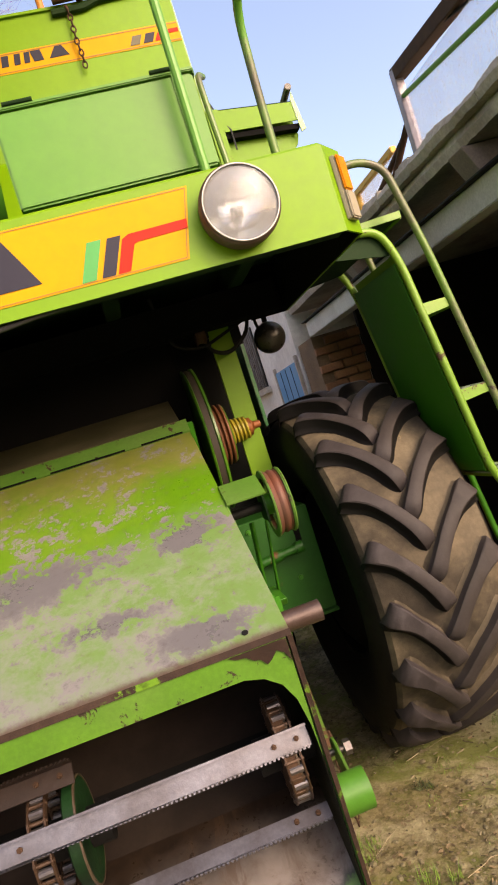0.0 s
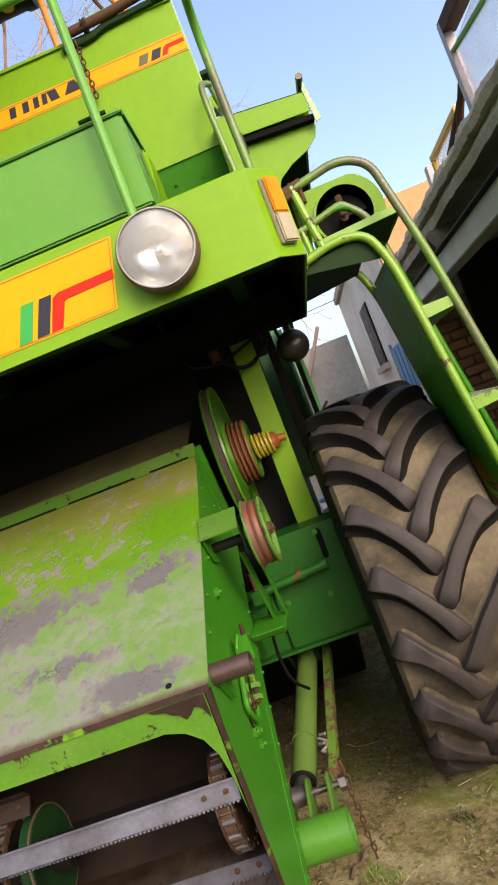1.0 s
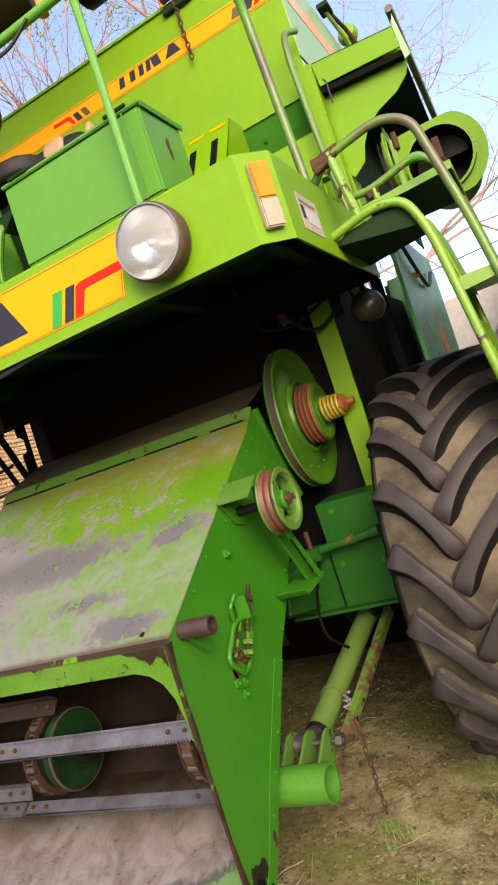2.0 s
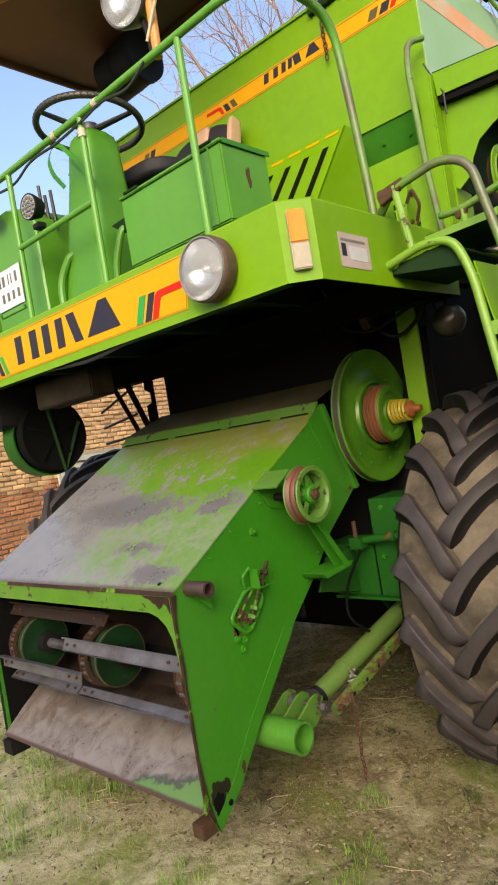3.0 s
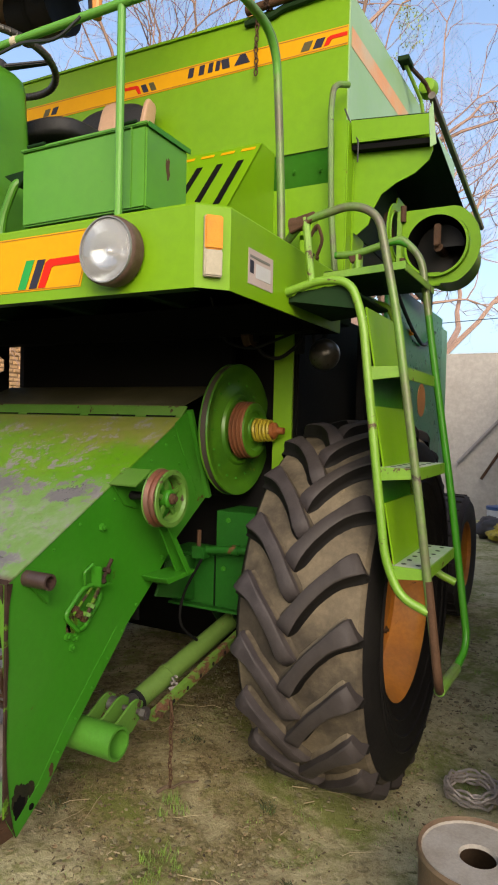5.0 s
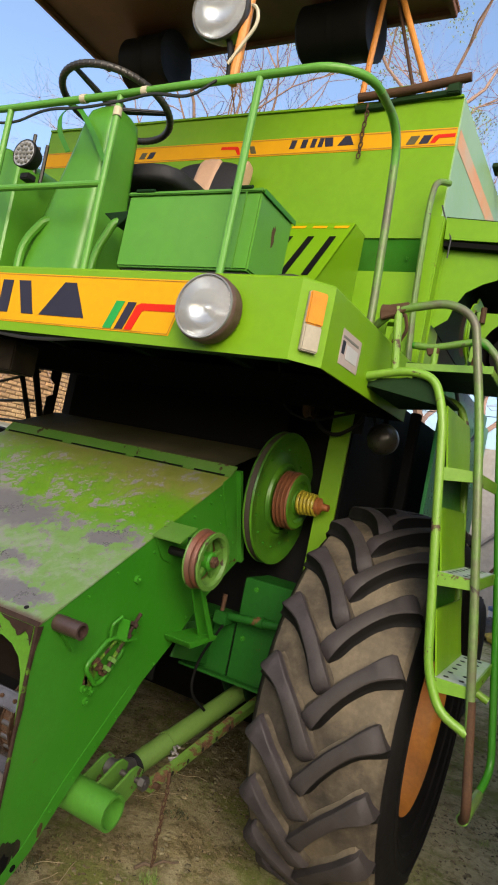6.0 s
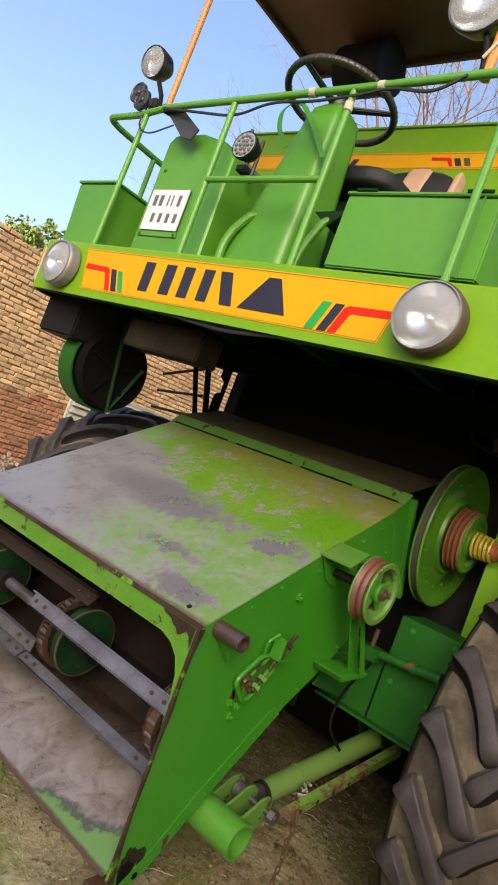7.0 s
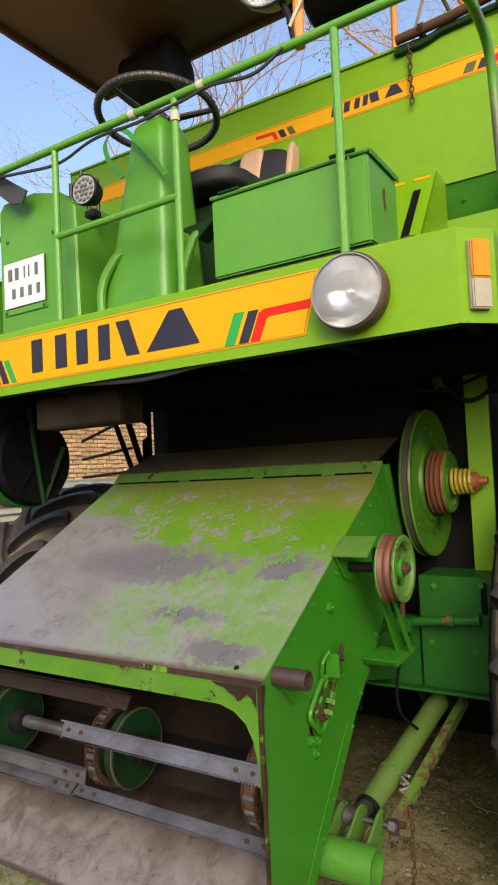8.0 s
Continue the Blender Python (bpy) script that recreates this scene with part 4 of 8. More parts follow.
slant_bar(-0.575, -0.540, 1.975, 2.070, -0.045, DECAL_DARK, panel, name="dark_stripe")
quad_decal("red_stripe", [(-0.62, 1.975), (-0.588, 1.975), (-0.632, 2.066), (-0.65, 2.076), (-0.805, 2.082), (-0.812, 2.058), (-0.665, 2.054), (-0.655, 2.048)], DECAL_RED, -0.0028, panel)
# maker's mark as plain dark blocks
MARK = [[(x0, 1.998), (x1, 1.998), (x1 + d, 2.122), (x0 + d, 2.122)] for x0, x1, d in ((-0.405, -0.345, 0), (-0.275, -0.215, 0), (-0.165, -0.108, 0), (-0.055, 0.0, 0))]
MARK += [[(0.075, 1.998), (0.135, 1.998), (0.09, 2.122), (0.03, 2.122)], [(0.165, 1.998), (0.385, 1.998), (0.32, 2.122), (0.265, 2.122)]]
for pts in MARK:
    quad_decal("mark_block", pts, DECAL_DARK, -0.0028, panel)


# headlights
RUSTRING = material("rusty_lamp_ring", (0.060, 0.030, 0.019), 0.6, 0.2, second=(0.12, 0.085, 0.066), scale=14, mix=0.8, fine=0.35, bump=0.15)
GREYM = material("dull_grey_ring", (0.25, 0.25, 0.25), 0.45, 0.5, fine=0.2)


def headlight(x, z, r, parent, y=0.0):
    h = part("headlight", lathe([(0.0, r * 0.84), (-0.012, r * 0.99), (-0.05, r * 1.02), (-0.060, r * 1.01), (-0.066, r * 0.965), (-0.060, r * 0.94)], "y", (x, y, z), 48), RUSTRING if x > 0 else GREYM, parent, "round headlamp in a rust-stained ring")
    part("chrome_ring", lathe([(-0.062, r * 0.965), (-0.072, r * 0.955), (-0.072, r * 0.925), (-0.062, r * 0.92)], "y", (x, y, z), 48), GREYM, h)
    part("reflector", lathe([(-0.060, r * 0.93), (-0.03, r * 0.66), (-0.012, r * 0.27), (-0.010, 0)], "y", (x, y, z), 40), LENS, h)
    bulb = bmesh.new()
    bmesh.ops.create_uvsphere(bulb, u_segments=12, v_segments=8, radius=r * 0.12, matrix=Matrix.Translation((x, y - 0.03, z)))
    part("bulb", bulb, CHROME, h)
    g = part("lens", lathe([(-0.064, r * 0.93), (-0.076, r * 0.66), (-0.082, r * 0.33), (-0.084, 0)], "y", (x, y, z), 40), GLASS, h, "ribbed clear glass lens")
    g.visible_shadow = False
    return h


def glass_material(name, tint, rough, bumpy, alpha_mix):
    m = bpy.data.materials.new(name)
    m.use_nodes = True
    n, l = m.node_tree.nodes, m.node_tree.links
    b = n["Principled BSDF"]
    b.inputs["Base Color"].default_value = (*tint, 1)
    b.inputs["Roughness"].default_value = rough
    b.inputs["Transmission Weight"].default_value = alpha_mix
    b.inputs["IOR"].default_value = 1.3
    tc = n.new("ShaderNodeTexCoord")
    wv = n.new("ShaderNodeTexWave")
    wv.inputs["Scale"].default_value = 28
    wv.inputs["Distortion"].default_value = 0.6
    l.new(tc.outputs["Object"], wv.inputs["Vector"])
    bp = n.new("ShaderNodeBump")
    bp.inputs["Strength"].default_value = bumpy
    bp.inputs["Distance"].default_value = 0.01
    l.new(wv.outputs["Fac"], bp.inputs["Height"])
    l.new(bp.outputs["Normal"], b.inputs["Normal"])
    return m


GLASS = glass_material("ribbed_glass", (0.9, 0.91, 0.92), 0.10, 0.06, 0.8)
headlight(0.914, 2.05, 0.104, C)
headlight(-0.957, 2.05, 0.104, C)


# corner lamps: amber over white, on the bevelled corners
def corner_lamp(sx, parent):
    ang = math.atan2(0.078, 0.075)
    m = Matrix.Translation((sx * 1.228, 0.036, 0)) @ Matrix.Rotation(sx * ang, 4, "Z")
    back = part("corner_lamp", box(-0.0275, 0.0275, -0.012, 0.003, 1.9615, 2.1395, 0.003), WHITEL, parent, "turn lamp with an amber and a white lens")
    back.matrix_basis = m
    part("amber_lens", box(-0.027, 0.027, -0.021, -0.0122, 2.0405, 2.139, 0.004), AMBER, back)
    part("white_lens", box(-0.027, 0.027, -0.0205, -0.0122, 1.962, 2.0395, 0.004), WHITEL, back)


corner_lamp(1, C)
corner_lamp(-1, C)

# maker's label on the side
lab = part("side_label", box(1.2655, 1.267, 0.19, 0.365, 1.975, 2.085, 0), material("pinkish_label", (0.36, 0.295, 0.28), 0.4, fine=0.15, bump=0), C, "small pale maker's label")
part("label_block", box(1.2672, 1.268, 0.20, 0.225, 2.01, 2.05, 0), DECAL_DARK, lab)
part("label_block", box(1.2672, 1.268, 0.24, 0.345, 2.0, 2.045, 0), material("label_grey", (0.42, 0.42, 0.44), 0.4, fine=0.1), lab)
part("label_block", box(1.2672, 1.268, 0.20, 0.34, 2.058, 2.066, 0), DECAL_GREY, lab)

# ---- feeder house ----
HW = 0.68
SIDE = [(-0.205, 1.035), (0.711, 1.548), (0.758, 1.592), (0.93, 1.20), (0.70, 1.045), (0.55, 0.90), (0.38, 0.765), (0.085, 0.465), (-0.045, 0.315), (-0.165, 0.222), (-0.205, 0.30), (-0.207, 0.65)]
part("feeder_side", prism(SIDE, "x", HW - 0.006, HW, 0.001), DEEP, C, "dark green riveted side sheet of the feeder house")
part("feeder_side", prism(SIDE, "x", -HW, -HW + 0.006, 0.001), DEEP, C)


def sheet_material():
    """Faded paint on sheet iron: dusty at the back, chalky in front, rubbed bare over the far half and in a few patches."""
    k = Kit("worn_top_sheet")
    broad, mid, fine, tiny = k.grain(3.2, 6, 0.6), k.grain(9.5, 9, 0.72, 0.15), k.grain(34, 8, 0.75, 0.2), k.grain(90, 4, 0.7)
    wob = k.sum((broad, 0.35), (mid, 0.25))
    y = k.calc("ADD", k.calc("ADD", k.Y, wob), -0.30)
    front = k.mixed(k.ease(mid, 0.40, 0.60), (0.112, 0.200, 0.058), (0.158, 0.214, 0.122))
    vivid = k.mixed(k.ease(broad, 0.35, 0.65), (0.072, 0.190, 0.006), (0.105, 0.205, 0.016))
    rear = k.mixed(k.ease(mid, 0.35, 0.65), (0.128, 0.150, 0.024), (0.150, 0.160, 0.044))
    paint = k.mixed(k.ease(y, 0.10, 0.30), front, vivid)
    paint = k.mixed(k.ease(k.sum((y, 1.0), (k.X, 0.16)), 0.46, 0.68), paint, rear)
    veil = k.calc("MULTIPLY", k.ease(k.sum((mid, 1.0), (broad, 0.5), (k.Y, -0.8), (k.X, -0.25)), 0.60, 0.95), 0.75)
    paint = k.mixed(veil, paint, (0.175, 0.190, 0.165))
    paint = k.mixed(k.calc("MULTIPLY", k.ease(fine, 0.5, 0.72), 0.55), paint, (0.105, 0.12, 0.05))
    belt = k.spot(-0.02, 0.20, 0.52, 0.13)
    spots = k.calc("MAXIMUM", k.calc("MAXIMUM", belt, k.spot(0.54, 0.20, 0.15, 0.11)), k.calc("MAXIMUM", k.spot(0.51, -0.14, 0.17, 0.08), k.calc("MULTIPLY", k.spot(0.28, -0.02, 0.20, 0.05), 0.8)))
    far = k.calc("MULTIPLY", k.ease(k.sum((k.X, 1.0), (wob, 0.9), (k.Y, 0.30)), 0.34, -0.16), k.ease(k.sum((k.Y, 1.0), (mid, 0.35)), 0.72, 0.46))
    total = k.sum((broad, 0.20), (mid, 0.50), (fine, 0.50), (spots, 0.18), (far, 0.25))
    worn = k.ease(total, 0.640, 0.672)
    scratch = k.calc("MULTIPLY", k.ease(k.grain(7, 6, 0.75, 1.2, (1.0, 3.4, 3.4)), 0.645, 0.665), 0.8)
    worn = k.calc("MAXIMUM", worn, scratch)
    bare = k.mixed(k.ease(mid, 0.3, 0.7), (0.135, 0.130, 0.135), (0.185, 0.180, 0.178))
    bare = k.mixed(k.calc("MULTIPLY", k.ease(k.sum((spots, 0.55), (mid, 0.9), (fine, 0.4)), 0.72, 1.0), 0.80), bare, (0.098, 0.096, 0.104))
    bare = k.mixed(k.calc("MULTIPLY", k.ease(fine, 0.52, 0.74), 0.6), bare, (0.085, 0.078, 0.074))
    near_edge = k.ease(k.sum((k.Y, -1.0), (fine, 0.03)), 0.195, 0.222)
    col = k.mixed(near_edge, k.mixed(worn, paint, bare), (0.075, 0.05, 0.038))
    return k.done(col, k.sum((mid, 0.22), (worn, -0.05), (tiny, 0.12), (broad, 0.22), (fine, 0.14)), k.sum((worn, -0.25), (broad, 1.0), (tiny, 0.05)), 0.07, 0.01, 0.42)


SHEET = sheet_material()
top = hull([(-0.69, -0.212, 1.030), (0.683, -0.212, 1.030), (0.683, 0.711, 1.549), (-0.69, 0.711, 1.549)],
           [(-0.69, -0.215, 1.036), (0.683, -0.215, 1.036), (0.683, 0.708, 1.555), (-0.69, 0.708, 1.555)], 0.001)
top_sheet = part("feeder_top_sheet", top, SHEET, C, "green top sheet with its paint worn to grey metal")
hole = part("bolt_hole", lathe([(0, 0.0), (0, 0.008), (0.0012, 0.008), (0.0012, 0)], "z", (0, 0, 0), 14), DARK, top_sheet)
hole.matrix_basis = Matrix.Translation((0.587, -0.179 + 0.0, 1.0585)) @ Matrix.Rotation(math.atan2(0.519, 0.923), 4, "X")
part("feeder_front_strip", prism([(-0.213, 1.032), (-0.206, 1.032), (-0.206, 0.968), (-0.213, 0.968)], "x", -0.669, 0.669, 0), STRIPG, C)
for s in (1, -1):
    part("corner_gusset", prism([(s * 0.669, 0.9682), (s * 0.55, 0.9682), (s * 0.595, 0.955), (s * 0.63, 0.928), (s * 0.652, 0.885), (s * 0.664, 0.82), (s * 0.669, 0.74)], "y", -0.213, -0.206, 0), STRIPG, C) if s > 0 else None
    part("front_flange", prism([(s * 0.683, 1.03), (s * 0.672, 1.03), (s * 0.6755, 0.30), (s * 0.683, 0.30)], "y", -0.2165, -0.207, 0.001), RUSTBR if s > 0 else FRAME, C)
# hinged flap behind the top sheet
part("feeder_rear_strip", hull([(-0.69, 0.708, 1.552), (0.684, 0.708, 1.552), (0.684, 0.752, 1.60), (-0.69, 0.752, 1.60)],
                               [(-0.69, 0.703, 1.558), (0.684, 0.703, 1.558), (0.684, 0.747, 1.606), (-0.69, 0.747, 1.606)], 0.001), DULLG, C)
for x0, x1 in ((-0.66, -0.28), (-0.22, 0.12), (0.17, 0.44), (0.50, 0.655)):
    part("flap_gap", hull([(x0, 0.7015, 1.5565), (x1, 0.7015, 1.5565), (x1, 0.7065, 1.562), (x0, 0.7065, 1.562)], [(x0, 0.7005, 1.558), (x1, 0.7005, 1.558), (x1, 0.7055, 1.5635), (x0, 0.7055, 1.5635)], 0), GREASE_SHADE, C)
part("feeder_hood", hull([(-0.69, 0.752, 1.602), (0.66, 0.752, 1.602), (0.66, 1.03, 1.70), (-0.69, 1.03, 1.70)],
                         [(-0.69, 0.75, 1.608), (0.66, 0.75, 1.608), (0.66, 1.03, 1.708), (-0.69, 1.03, 1.708)], 0.001), material("dusty_hood", (0.035, 0.033, 0.012), 0.75, second=(0.018, 0.018, 0.010), scale=4, dust=0.12, spec=0.2), C)
# floor of the feeder, a bent bare sheet
def bent_sheet(prof):
    b = bmesh.new()
    up = [[b.verts.new((x, y, z)) for y, z in prof] for x in (-0.672, 0.672)]
    dn = [[b.verts.new((x, y + 0.004, z - 0.006)) for y, z in prof] for x in (-0.672, 0.672)]
    for i in range(len(prof) - 1):
        b.faces.new((up[0][i], up[1][i], up[1][i + 1], up[0][i + 1]))
        b.faces.new((dn[0][i], dn[0][i + 1], dn[1][i + 1], dn[1][i]))
    b.faces.new((up[0][0], dn[0][0], dn[1][0], up[1][0]))
    return b


pan = bent_sheet([(-0.232, 0.318), (-0.20, 0.345), (-0.13, 0.40), (-0.03, 0.47), (0.08, 0.545)])
# rusty rear floor, its brown taken near black for the shade inside
part("feeder_rear_floor", bent_sheet([(0.08, 0.541), (0.12, 0.566), (0.35, 0.76), (0.6, 0.98)]), material("rust_and_shade_brown", (0.010, 0.006, 0.004), 0.6, second=(0.026, 0.018, 0.013), scale=5, mix=0.9, fine=0.3, spec=0.3), C)
def floor_material():
    """Bare sheet scoured bright by straw, rust-brown towards the back and darkened there for the mouth's shade, with
    green paint left along the lip.
    """
    k = Kit("scoured_floor_sheet")
    broad, mid, fine = k.grain(3.4, 6, 0.6), k.grain(12, 8, 0.7, 0.6), k.grain(60, 5, 0.7)
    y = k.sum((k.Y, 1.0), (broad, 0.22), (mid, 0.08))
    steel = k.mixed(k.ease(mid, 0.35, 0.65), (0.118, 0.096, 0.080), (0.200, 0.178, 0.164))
    # rust tone, darkened further to hold the shade at the back
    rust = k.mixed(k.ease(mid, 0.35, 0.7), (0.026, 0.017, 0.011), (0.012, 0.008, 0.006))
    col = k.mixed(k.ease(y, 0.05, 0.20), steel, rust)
    col = k.mixed(k.calc("MULTIPLY", k.ease(k.grain(5, 7, 0.7, 0.8, (2.4, 0.6, 0.6)), 0.56, 0.66), 0.5), col, (0.075, 0.043, 0.024))
    lip = k.sum((k.Y, 2.4), (broad, 0.35), (mid, 0.15), (k.calc("ABSOLUTE", k.X), -0.38), (k.X, -0.24))
    col = k.mixed(k.ease(lip, -0.45, -0.50), col, (0.05, 0.055, 0.045))
    col = k.mixed(k.ease(lip, -0.49, -0.525), col, (0.10, 0.19, 0.055))
    col = k.mixed(k.ease(k.sum((k.Y, -1.0), (mid, 0.012)), 0.222, 0.232), col, (0.07, 0.042, 0.03))
    return k.done(col, k.sum((mid, 0.25), (fine, 0.25), (broad, 0.15)), k.sum((broad, 1.0), (fine, 0.08)), 0.08, 0.01, 0.32, 0.2)


PANM = floor_material()
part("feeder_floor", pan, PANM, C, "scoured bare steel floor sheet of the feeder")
part("lip_block", box(0.62, 0.675, -0.235, -0.16, 0.225, 0.275, 0.003), RUSTY, C)
part("lip_block", box(-0.68, -0.60, -0.24, -0.15, 0.235, 0.30, 0.003), DARK, C)
# black plate closing the mouth, its inner shade put in as colour
part("feeder_back", box(-0.67, 0.67, 0.45, 0.46, 0.75, 1.365, 0), GREASE_SHADE, C)

# conveyor inside the mouth
CY, CZ = -0.055, 0.715
DRUMG = material("grimy_green_drum", (0.005, 0.029, 0.007), 0.55, second=(0.003, 0.010, 0.004), scale=5, mix=0.9, fine=0.3, spec=0.2, chip=(0.09, 0.06, 0.035), chip_amount=0.04)
DRUMRIM = material("rubbed_drum_rim", (0.075, 0.056, 0.032), 0.55, 0.2, second=(0.05, 0.032, 0.02), scale=9, mix=0.9, fine=0.4)
part("conveyor_shaft", tube([(-0.66, CY, CZ), (0.66, CY, CZ)], 0.022, 14), STEEL, C)
for x in (-0.50, 0.09, 0.60):
    dr = part("conveyor_drum", lathe([(-0.020, 0.03), (-0.013, 0.085), (-0.017, 0.114), (-0.012, 0.122), (0.012, 0.122), (0.017, 0.114), (0.013, 0.085), (0.020, 0.03)], "x", (x, CY, CZ), 36), DRUMG if x < 0.5 else RUSTY, C, "green drum" if x < 0.5 else "")
    part("drum_rim", lathe([(0.0125, 0.1185), (0.0125, 0.1235), (0.0165, 0.1225), (0.0175, 0.1185)], "x", (x, CY, CZ), 40, close=True), DRUMRIM, dr)
    part("drum_boss", lathe([(-0.07, 0.0), (-0.07, 0.045), (0.07, 0.045), (0.07, 0)], "x", (x, CY, CZ), 20), DARK, dr)


def slat(x0, x1, y, z, ang, mat, parent, low=False, h=0.050):
    """A toothed angle-iron slat across two chains; teeth on the flange, or along the lower edge of the web."""
    b = bmesh.new()
    w, t = 0.034, 0.005
    box(x0, x1, -t, 0, -h / 2, h / 2, 0.0008, b)
    n = int((x1 - x0) / 0.0105)
    pts = [(x0, 0.0)]
    for i in range(n):
        a = x0 + (x1 - x0) * i / n
        pts += [(a, -w), (a + 0.0046, -w), (a + 0.0062, -w + 0.0062), (a + 0.0096, -w + 0.0062)]
    pts += [(x1, 0.0)]
    if low:
        pts = [(p, q + w - h / 2 - 0.004) for p, q in pts[1:-1]]
        prism([(x0, -h / 2 + 0.002)] + pts + [(x1, -h / 2 + 0.002)], "y", -t, 0, 0, b)
        if h > 0.045:
            box(x0, x1, -0.022, -t - 0.0005, h / 2 - t, h / 2, 0.0008, b)
    else:
        prism(pts, "z", h / 2 - t, h / 2, 0, b)
    ob = part("slat", b, mat, parent, "toothed angle-iron slat")
    ob.matrix_basis = Matrix.Translation((0, y, z)) @ Matrix.Rotation(ang, 4, "X")
    for x in (x0 + 0.03, x0 + 0.085, x1 - 0.03, x1 - 0.085):
        bolt((x, -t - 0.003, 0.0), (0, -1, 0), ob, 0.75, BOLTR)
    return ob


BOLTR = finish(bolt_mesh(), "bolt", RUSTY)
RUSTBK = material("dark_rusty_slat", (0.030, 0.017, 0.011), 0.5, 0.3, second=(0.012, 0.008, 0.006), scale=9, fine=0.4, bump=0.2)
conv = part("conveyor_chain", tube([(-0.62, CY, CZ - 0.02), (-0.62, CY + 0.02, CZ)], 0.004, 6), RUSTY, C)
# the two rearmost slats are dark so their colour carries the mouth's shade
for x0, x1, y, z, deg, mat in ((-0.10, 0.655, -0.175, 0.785, -22, SLATM), (-0.09, 0.655, -0.140, 0.577, -58, SLATM), (-0.655, 0.12, -0.10, 0.872, -38, RUSTBK), (-0.655, 0.0, -0.18, 0.655, -8, SLATM), (-0.655, -0.10, -0.140, 0.577, -58, SLATM), (-0.655, 0.655, 0.25, 0.98, -120, DARK), (-0.655, 0.655, 0.15, 0.66, 120, DARK)):
    slat(x0, x1, y, z, radians(deg), mat, C, deg in (-22, -58), 0.040 if deg == -58 else 0.050)


def link_mesh():
    b = bmesh.new()
    for s in (-1, 1):
        box(s * 0.019 - 0.0025, s * 0.019 + 0.0025, -0.012, 0.009, -0.024, 0.024, 0.002, b)
    lathe([(-0.024, 0), (-0.024, 0.005), (0.024, 0.005), (0.024, 0)], "x", (0, 0, 0.02), 8, b)
    return b


LINK = finish(link_mesh(), "chain_link", material("rusty_chain", (0.085, 0.05, 0.03), 0.45, 0.5, second=(0.045, 0.024, 0.015), scale=30, fine=0.4, bump=0.2))
ROLLER = finish(lathe([(-0.016, 0), (-0.016, 0.010), (0.016, 0.010), (0.016, 0)], "x", (0, 0, 0.0), 10), "chain_roller", STEEL)
for x in (-0.56, 0.02, 0.605):
    for i in range(18):
        a = 2 * math.pi * i / 18
        o = new("chain_link", LINK)
        o.parent = conv
        o.matrix_basis = Matrix.Translation((x, CY, CZ)) @ Matrix.Rotation(a, 4, "X") @ Matrix.Translation((0, -0.117, 0))
        q = new("chain_roller", ROLLER)
        q.parent = conv
        q.matrix_basis = o.matrix_basis


# ---- wheels ----
def lug_mesh(side):
    """One tread bar from the middle of the tread over the shoulder, lying at the front of a wheel of axis x."""
    b = bmesh.new()
    secs = []
    us = [-0.016, -0.006, 0.006, 0.018, 0.034, 0.056, 0.08, 0.105, 0.13, 0.155, 0.178, 0.198, 0.216, 0.232, 0.244]
    start = -0.022 if side > 0 else 0.010

    def way(u):
        return Vector((start + u * (0.222 - start) / 0.244, 0.39 * (1 - math.exp(-u / 0.225))))     # steep at the middle, flatter at the shoulder

    def flare(k):
        k = min(1.0, max(0.0, k))
        return k * k * (3 - 2 * k)

    for i, u in enumerate(us):
        c = way(u)
        d = (way(u + 0.004) - way(u - 0.004)).normalized()
        nrm = Vector((-d.y, d.x))
        x = max(0.0, c.x)
        top = 0.789 - 0.32 * x * x - 0.010 * flare((u - 0.20) / 0.05)
        bot = 0.7375 - 0.46 * x * x
        hw = 0.0225 + 0.005 * flare(1 - u / 0.05) + 0.016 * flare((u - 0.14) / 0.10)
        foot = 0.019 + 0.008 * flare((u - 0.12) / 0.1)
        if i == 0:
            top, hw, foot = bot + 0.004, hw - 0.006, 0.012
        elif i == 1:
            top, hw, foot = bot + 0.030, hw - 0.002, 0.016
        elif i == 2:
            top -= 0.004
        if u > 0.24:
            top, bot, foot = top - 0.014, 0.680, 0.012
        r = []
        half = [(0.0, foot), (0.14, foot * 0.55), (0.42, foot * 0.24), (0.93, 0.001), (1.0, -0.004)]
        for k, w in [(k, -hw - w) for k, w in half] + [(k, hw + w) for k, w in reversed(half)]:
            rad = bot + (top - bot) * k
            p = c + nrm * w
            a = p.y / 0.77
            r.append(b.verts.new((side * p.x, -rad * math.cos(a), rad * math.sin(a))))
        secs.append(r)
    for p, q in zip(secs, secs[1:]):
        for k in range(9):
            b.faces.new((p[k], p[k + 1], q[k + 1], q[k])).material_index = (2, 2, 2, 0, 0, 0, 0, 1, 1)[k]     # dust on the upper flank; the lower flank's shade is put in as black
    b.faces.new(secs[0])
    b.faces.new(secs[-1][::-1])
    bmesh.ops.recalc_face_normals(b, faces=b.faces)
    for v in b.verts:
        k = noise.noise(v.co * 31 + Vector((side * 7, 0, 0)))
        v.co *= 1 + 0.0018 * k
    return b


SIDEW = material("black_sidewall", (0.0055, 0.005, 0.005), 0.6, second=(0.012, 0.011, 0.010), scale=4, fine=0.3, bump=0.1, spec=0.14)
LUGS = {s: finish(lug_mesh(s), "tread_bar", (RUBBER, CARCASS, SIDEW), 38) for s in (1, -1)}


